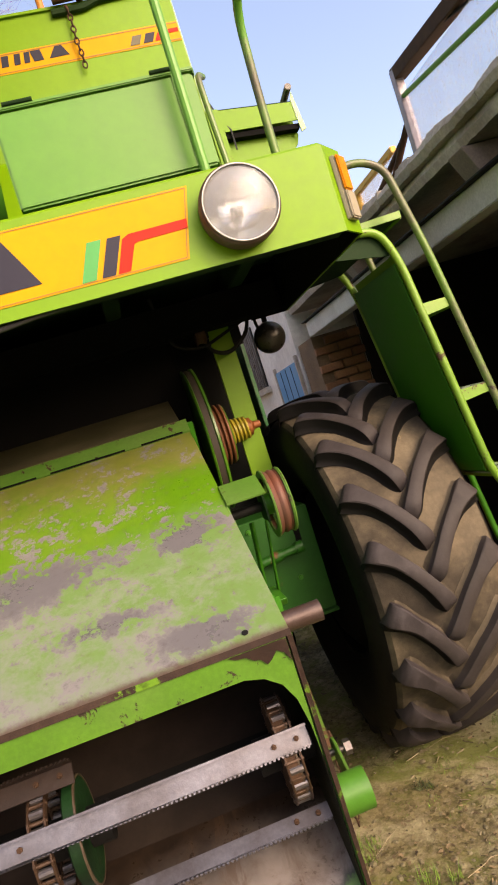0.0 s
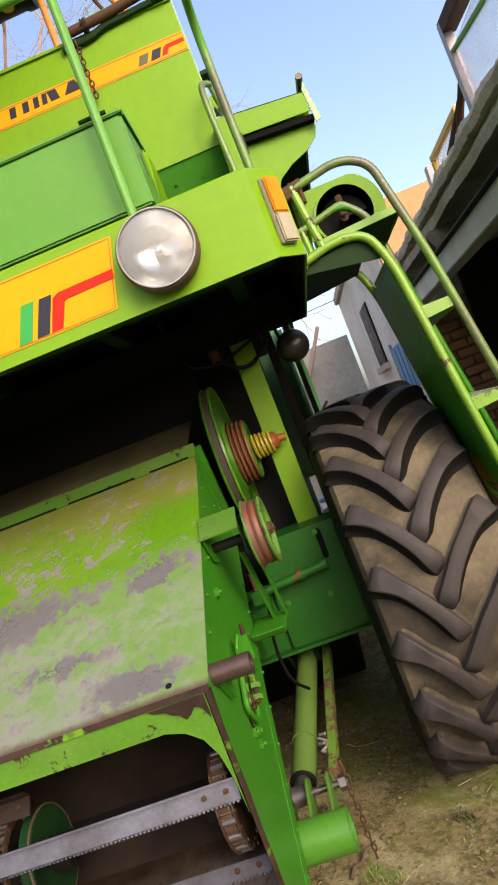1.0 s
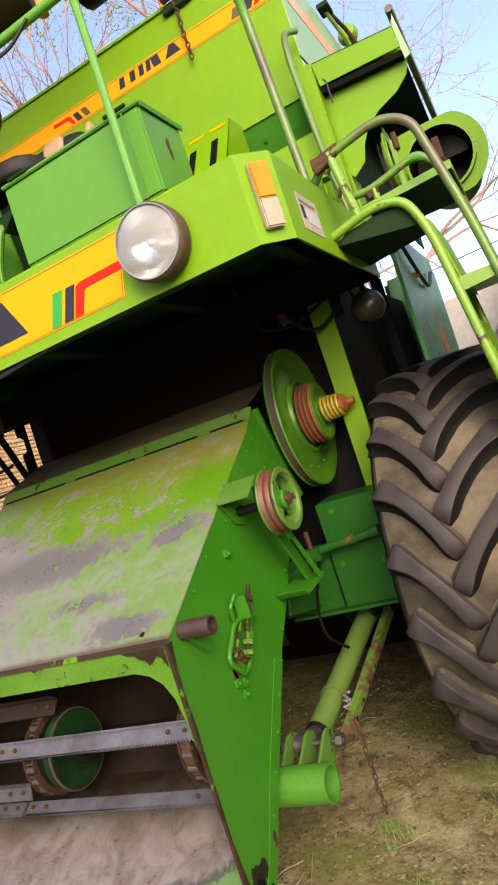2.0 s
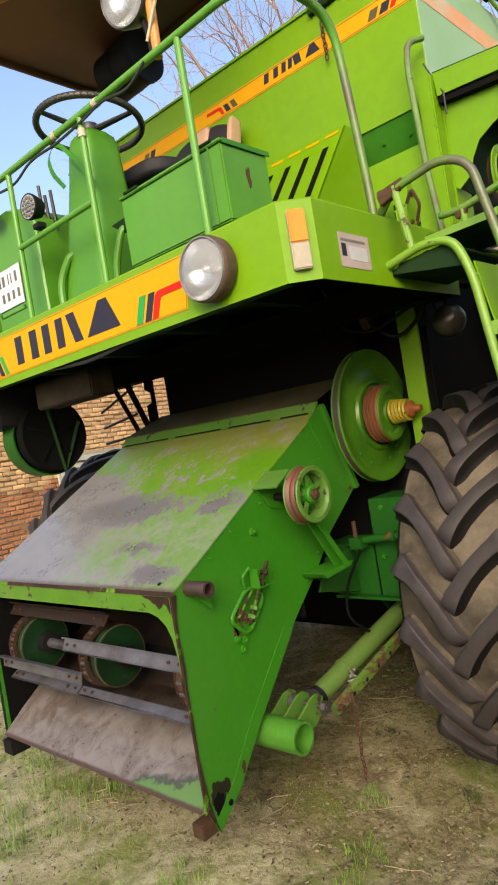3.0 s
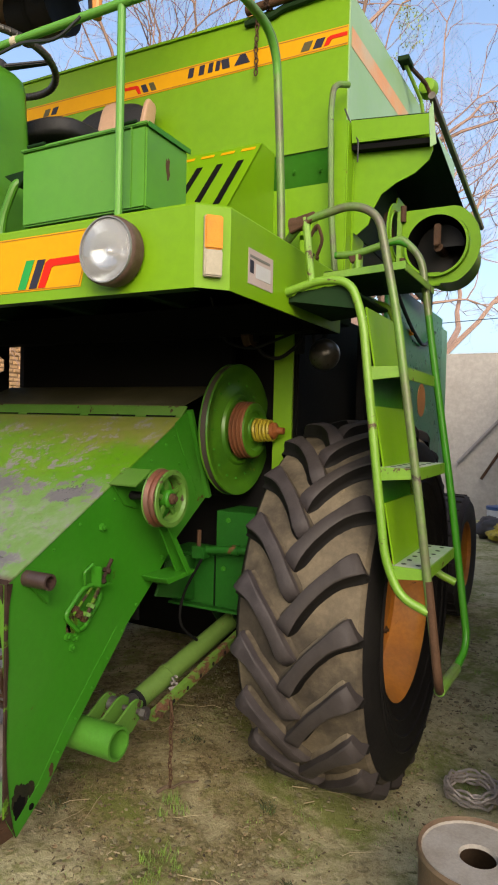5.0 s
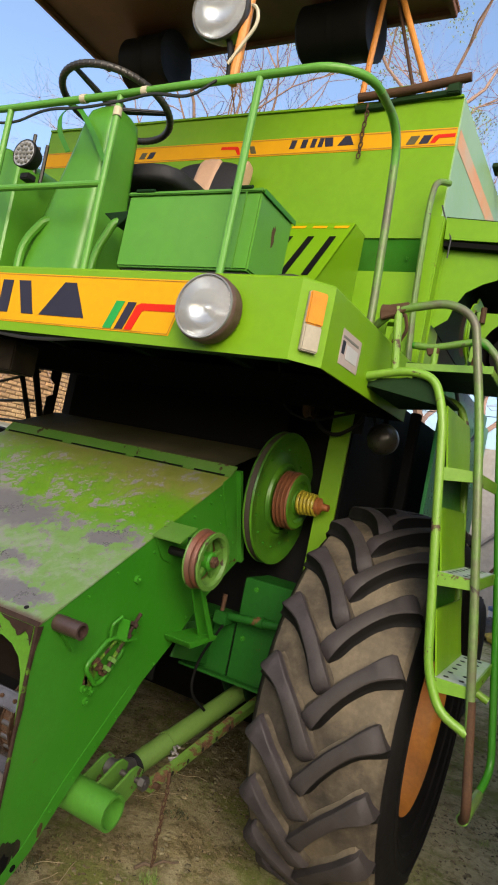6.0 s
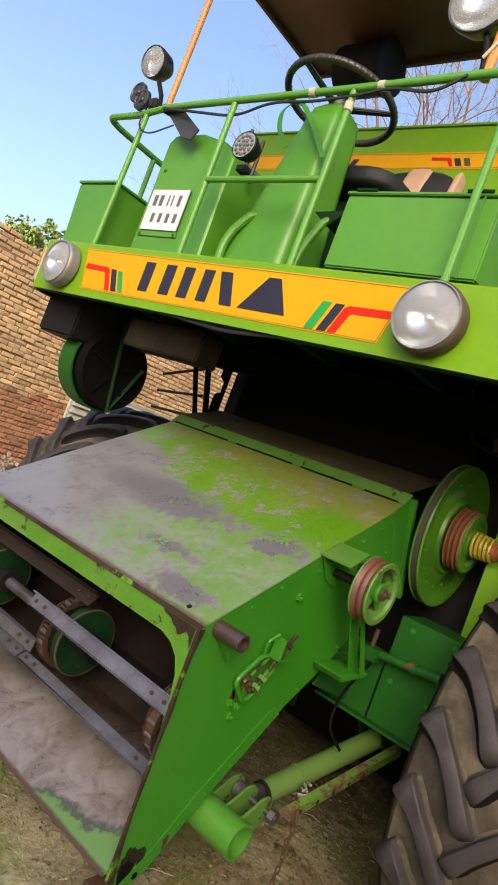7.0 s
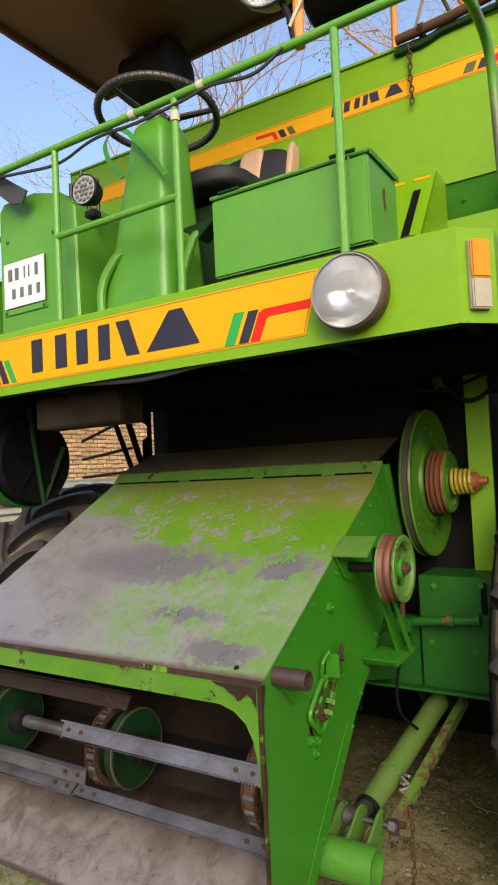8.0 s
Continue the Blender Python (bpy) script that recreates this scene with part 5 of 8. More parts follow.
def drive_wheel(x, y, z, out):
    prof = [(-0.20, 0.40), (-0.225, 0.44), (-0.262, 0.55), (-0.268, 0.61), (-0.25, 0.685), (-0.225, 0.715), (-0.12, 0.735), (0, 0.742), (0.12, 0.735), (0.225, 0.715), (0.25, 0.685), (0.268, 0.61), (0.262, 0.55), (0.225, 0.44), (0.20, 0.40)]
    wallp = [(a + 0.0015, b) for a, b in ((0.2, 0.398), (0.225, 0.438), (0.262, 0.55), (0.268, 0.61), (0.2505, 0.685), (0.240, 0.699))]
    tyre = part("tyre", lathe(prof, "x", (0, 0, 0), 72), CARCASS, C, "dusty black lugged tractor tyre")
    tyre.matrix_basis = Matrix.Translation((x, y, z))
    for face in (1, -1):
        part("sidewall", lathe([(face * a, b) for a, b in wallp], "x", (0, 0, 0), 72), SIDEW, tyre)
    for rr, xx in ((0.47, 0.240), (0.53, 0.259), (0.585, 0.2695)):
        part("sidewall_ring", lathe([(out * (xx - 0.004), rr - 0.006), (out * (xx + 0.004), rr), (out * (xx - 0.001), rr + 0.006)], "x", (0, 0, 0), 72), SIDEW, tyre)
    n = 21
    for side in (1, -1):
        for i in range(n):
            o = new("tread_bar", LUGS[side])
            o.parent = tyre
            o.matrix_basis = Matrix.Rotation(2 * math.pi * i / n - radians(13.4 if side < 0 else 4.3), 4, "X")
    rim = part("rim", lathe([(0.205 * out, 0.40), (0.215 * out, 0.41), (0.195 * out, 0.385), (0.17 * out, 0.375), (0.12 * out, 0.36), (0.07 * out, 0.345), (0.05 * out, 0.30), (0.06 * out, 0.22), (0.10 * out, 0.16), (0.10 * out, 0.0)], "x", (0, 0, 0), 56), RIM, tyre, "orange-painted dished rim")
    part("rim_barrel", lathe([(-0.2 * out, 0.40), (-0.2 * out, 0.38), (0.10 * out, 0.38), (0.10 * out, 0.40)], "x", (0, 0, 0), 40), GREASE_SHADE, tyre)
    part("hub_drum", lathe([(-0.24 * out, 0.0), (-0.24 * out, 0.20), (-0.21 * out, 0.30), (-0.16 * out, 0.375), (-0.02 * out, 0.375), (-0.02 * out, 0.0)], "x", (0, 0, 0), 40), GREASE_SHADE, tyre, "black final drive drum")
    for i in range(8):
        a = 2 * math.pi * i / 8
        o = bolt((0.068 * out, 0.27 * math.cos(a), 0.27 * math.sin(a)), (out, 0, 0), tyre, 2.0, BOLTR)
    return tyre


drive_wheel(1.335, 1.19, 0.777, 1)
drive_wheel(-1.335, 1.19, 0.777, -1)
part("axle", tube([(-1.2, 1.19, 0.785), (1.2, 1.19, 0.785)], 0.10, 16), DARK, C)


# ---- drive on the side of the feeder ----
BELT = material("brown_belt", (0.032, 0.023, 0.016), 0.75, second=(0.022, 0.016, 0.012), scale=8, fine=0.3)
PX, PY, PZ = 0.765, 1.05, 1.507
PULLEYP = material("yellowed_green_paint", (0.055, 0.165, 0.007), 0.34, second=(0.026, 0.095, 0.006), scale=5, mix=1.0, fine=0.2, bump=0.05, chip=(0.22, 0.20, 0.02), chip_amount=0.09, chip_scale=5, coat=0.1)
big = part("variator_pulley", lathe([(-0.014, 0.0), (-0.014, 0.285), (-0.024, 0.299), (-0.018, 0.304), (-0.006, 0.286), (0.004, 0.286), (0.014, 0.304), (0.023, 0.302), (0.021, 0.288), (0.008, 0.268), (0.000, 0.235), (0.000, 0.205), (0.010, 0.185), (0.012, 0.165), (0.024, 0.156), (0.026, 0.145), (0.014, 0.138), (0.014, 0)], "x", (PX, PY, PZ), 72), PULLEYP, C, "large green variable-speed belt pulley")
part("belt", lathe([(-0.012, 0.27), (-0.014, 0.2995), (0.010, 0.2995), (0.008, 0.27)], "x", (PX, PY, PZ), 64, close=True), BELT, big)
hubp = [(0.022, 0.0), (0.022, 0.12)]
for i in range(3):
    hubp += [(0.028 + i * 0.019, 0.131), (0.034 + i * 0.019, 0.131), (0.042 + i * 0.019, 0.112)]
hubp += [(0.086, 0.129), (0.094, 0.127), (0.094, 0.10), (0.086, 0.095), (0.086, 0.0)]
part("grooved_pulley", lathe(hubp, "x", (PX, PY, PZ), 48), material("rust_red_groove", (0.17, 0.06, 0.022), 0.6, 0.1, second=(0.08, 0.03, 0.016), scale=8, fine=0.3), big)
part("pulley_face", lathe([(0.0945, 0.126), (0.100, 0.12), (0.100, 0.095), (0.088, 0.085), (0.088, 0.06), (0.096, 0.052), (0.096, 0.0)], "x", (PX, PY, PZ), 40), PULLEYP, big)
sp = [(PX + 0.100 + 0.085 * k / 90, PY + (0.050 - 0.008 * k / 90) * math.cos(k * 2 * math.pi / 18), PZ + (0.050 - 0.008 * k / 90) * math.sin(k * 2 * math.pi / 18)) for k in range(91)]
part("spring", tube(sp, 0.0075, 6), material("yellow_spring_paint", (0.30, 0.24, 0.018), 0.45, fine=0.2, chip=RUST, chip_amount=0.12), big)
part("shaft_end", lathe([(0.085, 0.026), (0.180, 0.026), (0.182, 0.038), (0.198, 0.038), (0.206, 0.024), (0.212, 0.017), (0.240, 0.015), (0.240, 0)], "x", (PX, PY, PZ), 18), material("rusty_orange_nut", (0.24, 0.075, 0.018), 0.55, 0.2, second=(0.15, 0.05, 0.014), scale=20, fine=0.3), big)
for i in range(16):
    a = 2 * math.pi * i / 16
    bolt((PX + 0.001, PY + 0.222 * math.cos(a), PZ + 0.225 * math.sin(a)), (1, 0, 0), big, 0.6)

# idler pulley on a bracket in front
IX, IY, IZ = 0.822, 0.368, 1.254
GROOVE = material("rust_red_idler", (0.110, 0.034, 0.015), 0.55, 0.1, second=(0.085, 0.045, 0.032), scale=12, mix=0.8, fine=0.3)
idl = part("idler_pulley", lathe([(0.0, 0.085), (0.0, 0.104), (0.004, 0.108), (0.008, 0.106), (0.017, 0.099), (0.026, 0.104), (0.031, 0.104), (0.040, 0.099), (0.046, 0.103), (0.048, 0.085)], "x", (IX, IY, IZ), 44, close=True), GROOVE, C, "grooved idler pulley with green spokes")
part("idler_rim", lathe([(-0.004, 0.086), (-0.004, 0.109), (0.0, 0.111), (0.003, 0.109), (0.003, 0.086)], "x", (IX, IY, IZ), 40, close=True), DULLG, idl)
part("idler_rim", lathe([(0.0485, 0.104), (0.055, 0.107), (0.059, 0.104), (0.059, 0.088), (0.048, 0.080), (0.012, 0.078), (0.012, 0.084), (0.0485, 0.086)], "x", (IX, IY, IZ), 40, close=True), DULLG, idl)
part("idler_hub", lathe([(-0.02, 0), (-0.02, 0.034), (0.048, 0.034), (0.054, 0.028), (0.054, 0.014), (0.066, 0.014), (0.066, 0)], "x", (IX, IY, IZ), 20), DEEP, idl)
part("idler_nut", lathe([(0.054, 0.0), (0.054, 0.022), (0.064, 0.022), (0.068, 0.012), (0.074, 0.012), (0.074, 0.0)], "x", (IX, IY, IZ), 6), RUSTY, idl)
for i in range(5):
    a = 2 * math.pi * i / 5 + 0.4
    o = part("spoke", box(-0.006, 0.006, 0.026, 0.084, -0.010, 0.010, 0.003), DULLG, idl)
    o.matrix_basis = Matrix.Translation((IX + 0.03, IY, IZ)) @ Matrix.Rotation(a, 4, "X")
# dark inner sheets that paint the mouth's shade on roof and sides
part("feeder_liner", hull([(-0.672, -0.195, 1.028), (0.672, -0.195, 1.028), (0.672, 0.70, 1.53), (-0.672, 0.70, 1.53)], [(-0.672, -0.195, 1.024), (0.672, -0.195, 1.024), (0.672, 0.70, 1.526), (-0.672, 0.70, 1.526)], 0), GREASE_SHADE, C)
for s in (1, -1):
    part("feeder_liner", prism([(y + 0.012, z) for y, z in SIDE[:1]] + [(0.70, 1.53), (0.86, 1.2), (0.68, 1.06), (0.38, 0.79), (0.08, 0.49), (-0.10, 0.36), (-0.19, 0.34)], "x", s * 0.670, s * 0.6735, 0), GRIME if s > 0 else GREASE_SHADE, C)
brk = part("idler_bracket", hull([(0.681, 0.25, 1.300), (0.803, 0.25, 1.300), (0.803, 0.345, 1.353), (0.681, 0.345, 1.353)], [(0.681, 0.247, 1.306), (0.803, 0.247, 1.306), (0.803, 0.342, 1.359), (0.681, 0.342, 1.359)], 0.001), DULLG, C, "sloping green bracket plate")
part("bracket_flange", box(0.796, 0.802, 0.30, 0.40, 1.21, 1.325, 0.001), FRAME, brk)
part("bracket_web", prism([(0.26, 1.303), (0.345, 1.35), (0.40, 1.35), (0.40, 1.20), (0.33, 1.22)], "x", 0.684, 0.690, 0.001), DEEP, brk)
part("bracket_pin", tube([(0.69, 0.368, 1.254), (0.82, 0.368, 1.254)], 0.016, 12), DARK, brk)
part("tension_arm", hull([(0.755, 0.40, 1.21), (0.755, 0.465, 1.20), (0.755, 0.645, 0.93), (0.755, 0.585, 0.92)], [(0.763, 0.40, 1.21), (0.763, 0.465, 1.20), (0.763, 0.645, 0.93), (0.763, 0.585, 0.92)], 0.001), DEEP, C)
part("tension_arm", hull([(0.80, 0.395, 1.21), (0.80, 0.42, 1.20), (0.80, 0.62, 0.93), (0.80, 0.595, 0.92)], [(0.807, 0.395, 1.21), (0.807, 0.42, 1.20), (0.807, 0.62, 0.93), (0.807, 0.595, 0.92)], 0.001), DEEP, C)
part("arm_shelf", prism([(0.45, 0.93), (0.66, 0.93), (0.64, 0.915), (0.47, 0.905)], "x", 0.682, 0.80, 0.002), DEEP, C)

# rusty and greasy edges of the feeder
part("rusty_edge", hull([(-0.69, -0.216, 1.0335), (0.684, -0.216, 1.0335), (0.684, -0.2095, 1.0415), (-0.69, -0.2095, 1.0415)], [(-0.69, -0.2175, 1.030), (0.684, -0.2175, 1.030), (0.684, -0.2105, 1.0435), (-0.69, -0.2105, 1.0435)], 0), RUSTBR, C)
part("rusty_edge", prism([(-0.2172, 1.03), (-0.194, 1.03), (-0.207, 0.96), (-0.210, 0.88), (-0.205, 0.79), (-0.211, 0.70), (-0.208, 0.62), (-0.212, 0.52), (-0.203, 0.42), (-0.194, 0.34), (-0.180, 0.27), (-0.166, 0.222), (-0.206, 0.30), (-0.2172, 0.31)], "x", 0.681, 0.6845, 0), RUSTBR, C)
part("edge_strip", prism([(0.345, 0.73), (0.085, 0.465), (-0.045, 0.315), (-0.163, 0.224), (-0.185, 0.262), (-0.075, 0.352), (0.052, 0.508), (0.305, 0.765)], "x", 0.6805, 0.683, 0), DEEP, C)
part("tip_hole", lathe([(0.0, 0.0), (0.0, 0.011), (0.001, 0.011), (0.001, 0)], "x", (0.6832, -0.105, 0.292), 16), GREASE_SHADE, C)
part("corner_rust", prism([(0.668, 1.028), (0.53, 1.028), (0.545, 1.020), (0.57, 1.016), (0.585, 1.004), (0.60, 1.000), (0.612, 0.985), (0.624, 0.992), (0.640, 1.008), (0.655, 0.998), (0.668, 0.972)], "y", -0.2185, -0.2168, 0), RUSTBR, C)
# small fittings on the side sheet
side = next(o for o in C.children if o.name.startswith("feeder_side"))
part("peg_tube", lathe([(0.0, 0.026), (0.10, 0.026), (0.10, 0.019), (0.02, 0.019), (0.02, 0)], "x", (0.68, -0.135, 1.035), 22), material("rubbed_pipe_steel", (0.075, 0.050, 0.043), 0.42, 0.4, second=(0.045, 0.022, 0.014), scale=14, fine=0.35, bump=0.15), side, "rusty pipe stub")
part("peg_gusset", prism([(-0.13, 1.01), (-0.05, 1.0), (-0.06, 0.94)], "x", 0.682, 0.70, 0.001), DEEP, side)
adj = part("adjuster_frame", tube(rounded([(0.692, 0.085, 0.812), (0.692, 0.030, 0.865), (0.692, 0.030, 0.885), (0.692, 0.112, 0.955), (0.692, 0.165, 0.955), (0.692, 0.200, 0.915), (0.692, 0.195, 0.895), (0.692, 0.115, 0.812), (0.692, 0.085, 0.812)], 0.022), 0.0080, 8), DEEP, side)
part("adjuster_slide", tube([(0.694, 0.060, 0.872), (0.694, 0.150, 0.945)], 0.0055, 8), RUSTBR, adj)
part("adjuster_arm", tube([(0.694, 0.115, 0.965), (0.705, 0.10, 1.01), (0.712, 0.135, 1.035)], 0.006, 8, 0.01), DEEP, adj)
part("adjuster_plate", box(0.690, 0.735, 0.150, 0.156, 0.955, 1.025, 0.002), DEEP, adj)
part("adjuster_plate", box(0.690, 0.735, 0.150, 0.215, 0.952, 0.957, 0.002), DEEP, adj)
part("adjuster_bolt", tube([(0.708, 0.105, 0.850), (0.712, 0.235, 1.035)], 0.0070, 8), RUSTBR, adj)
for k in (0.06, 0.20, 0.62, 0.80):
    nut = lathe([(-0.007, 0.0), (-0.007, 0.016), (0.007, 0.016), (0.007, 0.0)], "z", (0, 0, 0), 6)
    part("nut", nut, DULLG if k < 0.5 else RUSTBR, adj).matrix_basis = Matrix.Translation((0.708 + 0.004 * k, 0.105 + 0.13 * k, 0.850 + 0.185 * k)) @ Vector((0.004, 0.13, 0.185)).to_track_quat("Z", "Y").to_matrix().to_4x4()
for p in ((0.095, 0.865), (0.12, 0.845), (0.075, 0.885)):
    bolt((0.688, *p), (1, 0, 0), side, 1.7, BOLTR)
for p in ((0.045, 0.80), (0.085, 0.785), (0.07, 0.755)):
    bolt((0.684, *p), (1, 0, 0), side, 1.5)


def blotch(name, x, cy, cz, ry, rz, mat, seed, parent, n=44):
    """A thin ragged patch lying on the side sheet."""
    pts = []
    for k in range(n):
        a = 2 * math.pi * k / n
        q = 1 + 0.45 * noise.noise((math.cos(a) * 1.6, math.sin(a) * 1.6, seed)) + 0.25 * noise.noise((math.cos(a) * 6, math.sin(a) * 6, seed))
        pts.append((cy + ry * q * math.cos(a), cz + rz * q * math.sin(a)))
    return part(name, prism(pts, "x", x, x + 0.0007, 0), mat, parent)


blotch("rust_stain", 0.6802, 0.07, 0.845, 0.030, 0.036, RUSTBR, 3.1, side)
blotch("rust_stain", 0.6802, 0.05, 0.815, 0.012, 0.022, RUSTY, 5.1, side)
blotch("rust_stain", 0.6832, -0.02, 0.375, 0.010, 0.020, RUSTY, 6.4, side)
blotch("grease_stain", 0.6812, -0.150, 0.335, 0.036, 0.050, GRIME, 1.7, side)
blotch("grease_stain", 0.6822, -0.155, 0.315, 0.024, 0.036, GREASE_SHADE, 2.9, side)
blotch("grease_stain", 0.6812, -0.105, 0.350, 0.014, 0.026, GRIME, 8.2, side)
for p in ((-0.02, 1.105), (0.10, 1.175), (0.60, 1.44), (0.66, 1.475), (0.70, 1.36), (0.28, 1.245), (0.42, 1.33), (0.78, 1.34), (0.84, 1.28), (0.5, 1.38)):
    bolt((0.683, *p), (1, 0, 0), side, 0.6)
bolt((0.686, 0.212, 1.150), (1, 0, 0), side, 1.6)
for i in range(9):
    k = i / 8
    bolt((0.683, 0.67 - 0.66 * k, 1.06 - 0.64 * k), (1, 0, 0), side, 0.7)
part("rear_edge_flange", prism([(0.745, 1.585), (0.765, 1.592), (0.935, 1.205), (0.915, 1.195)], "x", 0.68, 0.705, 0.001), DEEP, side)
part("edge_cap", prism([(0.66, 1.53), (0.66, 1.515), (0.86, 1.19), (0.925, 1.20), (0.76, 1.59)], "x", 0.681, 0.684, 0.0005), DEEP, side)

# header hook tube and lift cylinder
TUBEP = material("tube_green_paint", (0.055, 0.185, 0.018), 0.42, second=(0.045, 0.15, 0.015), scale=4, fine=0.2, bump=0.06, chip=RUST, chip_amount=0.05, spec=0.35)
part("hook_tube", lathe([(-0.08, 0.0), (-0.08, 0.058), (0.135, 0.058), (0.135, 0.049), (0.03, 0.049), (0.03, 0)], "x", (0.68, 0.165, 0.412), 32), TUBEP, C, "short open green tube")
for x in (0.648, 0.712, 0.778):
    part("hook_plate", prism([(0.158, 0.465), (0.20, 0.468), (0.275, 0.508), (0.31, 0.512), (0.345, 0.49), (0.34, 0.44), (0.28, 0.40), (0.217, 0.392), (0.2177, 0.4213), (0.206, 0.4464), (0.1833, 0.4623)], "x", x - 0.005, x + 0.005, 0.002), DULLG, C)
part("clevis_pin", tube([(0.635, 0.31, 0.465), (0.83, 0.31, 0.465)], 0.011, 12), STEEL, C)
part("pin_nut", lathe([(0.0, 0.0), (0.0, 0.024), (0.022, 0.024), (0.022, 0.0)], "x", (0.805, 0.31, 0.465), 6), STEEL, C)
CYLP = material("faded_cylinder_paint", (0.085, 0.15, 0.03), 0.45, second=(0.065, 0.125, 0.02), scale=5, fine=0.2, bump=0.05, chip=(0.085, 0.045, 0.022), chip_amount=0.15, chip_scale=6)
cyl = part("lift_cylinder", tube([(0.675, 0.45, 0.432), (0.765, 1.12, 0.628)], 0.0415, 20), CYLP, C, "green hydraulic lift cylinder")
part("cylinder_rod", tube([(0.678, 0.315, 0.465), (0.676, 0.46, 0.435)], 0.026, 16), STEEL, cyl)
part("rod_eye", lathe([(-0.022, 0.0), (-0.022, 0.030), (0.022, 0.030), (0.022, 0.0)], "x", (0.680, 0.31, 0.465), 24), STEEL, cyl)
part("cylinder_gland", tube([(0.6735, 0.438, 0.4285), (0.676, 0.456, 0.434)], 0.0435, 20), DARK, cyl)
part("cylinder_collar", tube([(0.6965, 0.61, 0.479), (0.6985, 0.625, 0.483)], 0.0455, 20), CYLP, cyl)
SAFEBAR = material("rust_worn_green_bar", (0.085, 0.17, 0.02), 0.55, second=(0.06, 0.10, 0.02), scale=6, fine=0.3, chip=(0.13, 0.06, 0.03), chip_amount=0.2, chip_scale=10)
stay = part("support_bar", hull([(0.757, 0.42, 0.380), (0.787, 0.42, 0.380), (0.857, 1.12, 0.580), (0.825, 1.12, 0.580)], [(0.757, 0.405, 0.418), (0.787, 0.405, 0.418), (0.857, 1.105, 0.622), (0.825, 1.105, 0.622)], 0.003), SAFEBAR, C, "green safety bar with drilled holes")
for i in range(5):
    k = 0.52 + i * 0.085
    part("bar_hole", lathe([(0, 0), (0, 0.009), (0.001, 0.009), (0.001, 0)], "x", (0.7905 + 0.1028 * (k - 0.42) + 0.0015, k, 0.398 + 0.288 * (k - 0.41)), 12), DARK, stay)
part("bar_pin", tube([(0.74, 0.43, 0.41), (0.81, 0.43, 0.41)], 0.012, 10), RUSTY, C)
part("hanging_chain", tube([(0.80, 0.50, 0.44), (0.805, 0.50, 0.40)], 0.008, 6), RUSTY, C)
CL = finish(tube([(0.0, 0.007 * math.cos(k * math.pi / 6), 0.015 * math.sin(k * math.pi / 6)) for k in range(13)], 0.003, 5), "chain_ring", RUSTY)
hc = next(o for o in C.children if o.name.startswith("hanging_chain"))
for i in range(13):
    o = new("chain_ring", CL)
    o.parent = hc
    o.matrix_basis = Matrix.Translation((0.805 + 0.003 * math.sin(i * 1.3), 0.50, 0.395 - i * 0.024)) @ Matrix.Rotation(i * 1.57, 4, "Z")
part("rope_knot", tube([(0.765 + 0.016 * math.cos(k * 1.9), 0.57 + 0.018 * math.sin(k * 1.3), 0.505 - 0.006 * k) for k in range(12)], 0.0055, 6), material("dirty_rope", (0.16, 0.15, 0.14), 0.9), C)

# final drive housing and frame behind the feeder
def rounded_slot(x, y, z, r, h):
    pts = [(x + r * math.cos(a), z + h + r * math.sin(a)) for a in (math.pi * k / 8 for k in range(9))] + [(x + r * math.cos(a), z - h + r * math.sin(a)) for a in (math.pi + math.pi * k / 8 for k in range(9))]
    return prism(pts, "y", y, y + 0.003, 0)


hs1 = part("gear_housing", box(0.737, 1.06, 0.929, 1.15, 0.7005, 1.14, 0.004), DEEP_SHADED, C, "green gear housing plate in shaded colour")
part("housing_edge", box(0.50, 1.06, 0.90, 1.0, 0.688, 0.70, 0.002), DEEP_SHADED, hs1)
part("clamp_rod", tube([(0.70, 0.87, 0.965), (0.97, 0.87, 0.99)], 0.018, 12), DEEP_SHADED, hs1)
part("clamp_bolt", tube([(0.69, 0.86, 0.95), (0.69, 0.86, 1.055)], 0.010, 8), RUSTY, hs1)
part("clamp_jaw", box(0.665, 0.73, 0.835, 0.90, 0.93, 0.985, 0.004), DEEP_SHADED, hs1)
for p in ((0.80, 1.10), (0.98, 1.11), (0.78, 0.88), (0.95, 0.86)):
    bolt((p[0], 0.926, p[1]), (0, -1, 0), hs1, 1.3)
part("slot", rounded_slot(0.99, 0.925, 1.06, 0.012, 0.05), GREASE_SHADE, hs1)
part("rod_collar", tube([(0.86, 0.87, 0.98), (0.89, 0.87, 0.983)], 0.024, 12), DEEP_SHADED, hs1)
part("rod_collar", tube([(0.955, 0.87, 0.989), (0.985, 0.87, 0.992)], 0.024, 12), DEEP_SHADED, hs1)
part("seam", box(0.733, 0.737, 0.9275, 0.9305, 0.702, 0.934, 0), GREASE_SHADE, hs1)
part("lower_frame", box(0.45, 0.7335, 0.931, 1.15, 0.70, 0.934, 0.006), DEEP_SHADED, C)
part("lower_frame_web", prism([(0.70, 0.93), (0.925, 0.93), (0.925, 0.72), (0.62, 0.80)], "x", 0.62, 0.63, 0.002), DEEP_SHADED, C)
for x in (0.69, 0.80):
    part("cylinder_lug", prism([(0.95, 0.69), (1.2, 0.69), (1.15, 0.58), (1.05, 0.58)], "x", x, x + 0.012, 0.002), FRAME, C)
part("hydraulic_hose", tube(rounded([(0.72, 0.86, 0.95), (0.70, 0.72, 0.80), (0.72, 0.66, 0.68), (0.76, 0.75, 0.60)], 0.08), 0.006, 8), GREASE_SHADE, C)
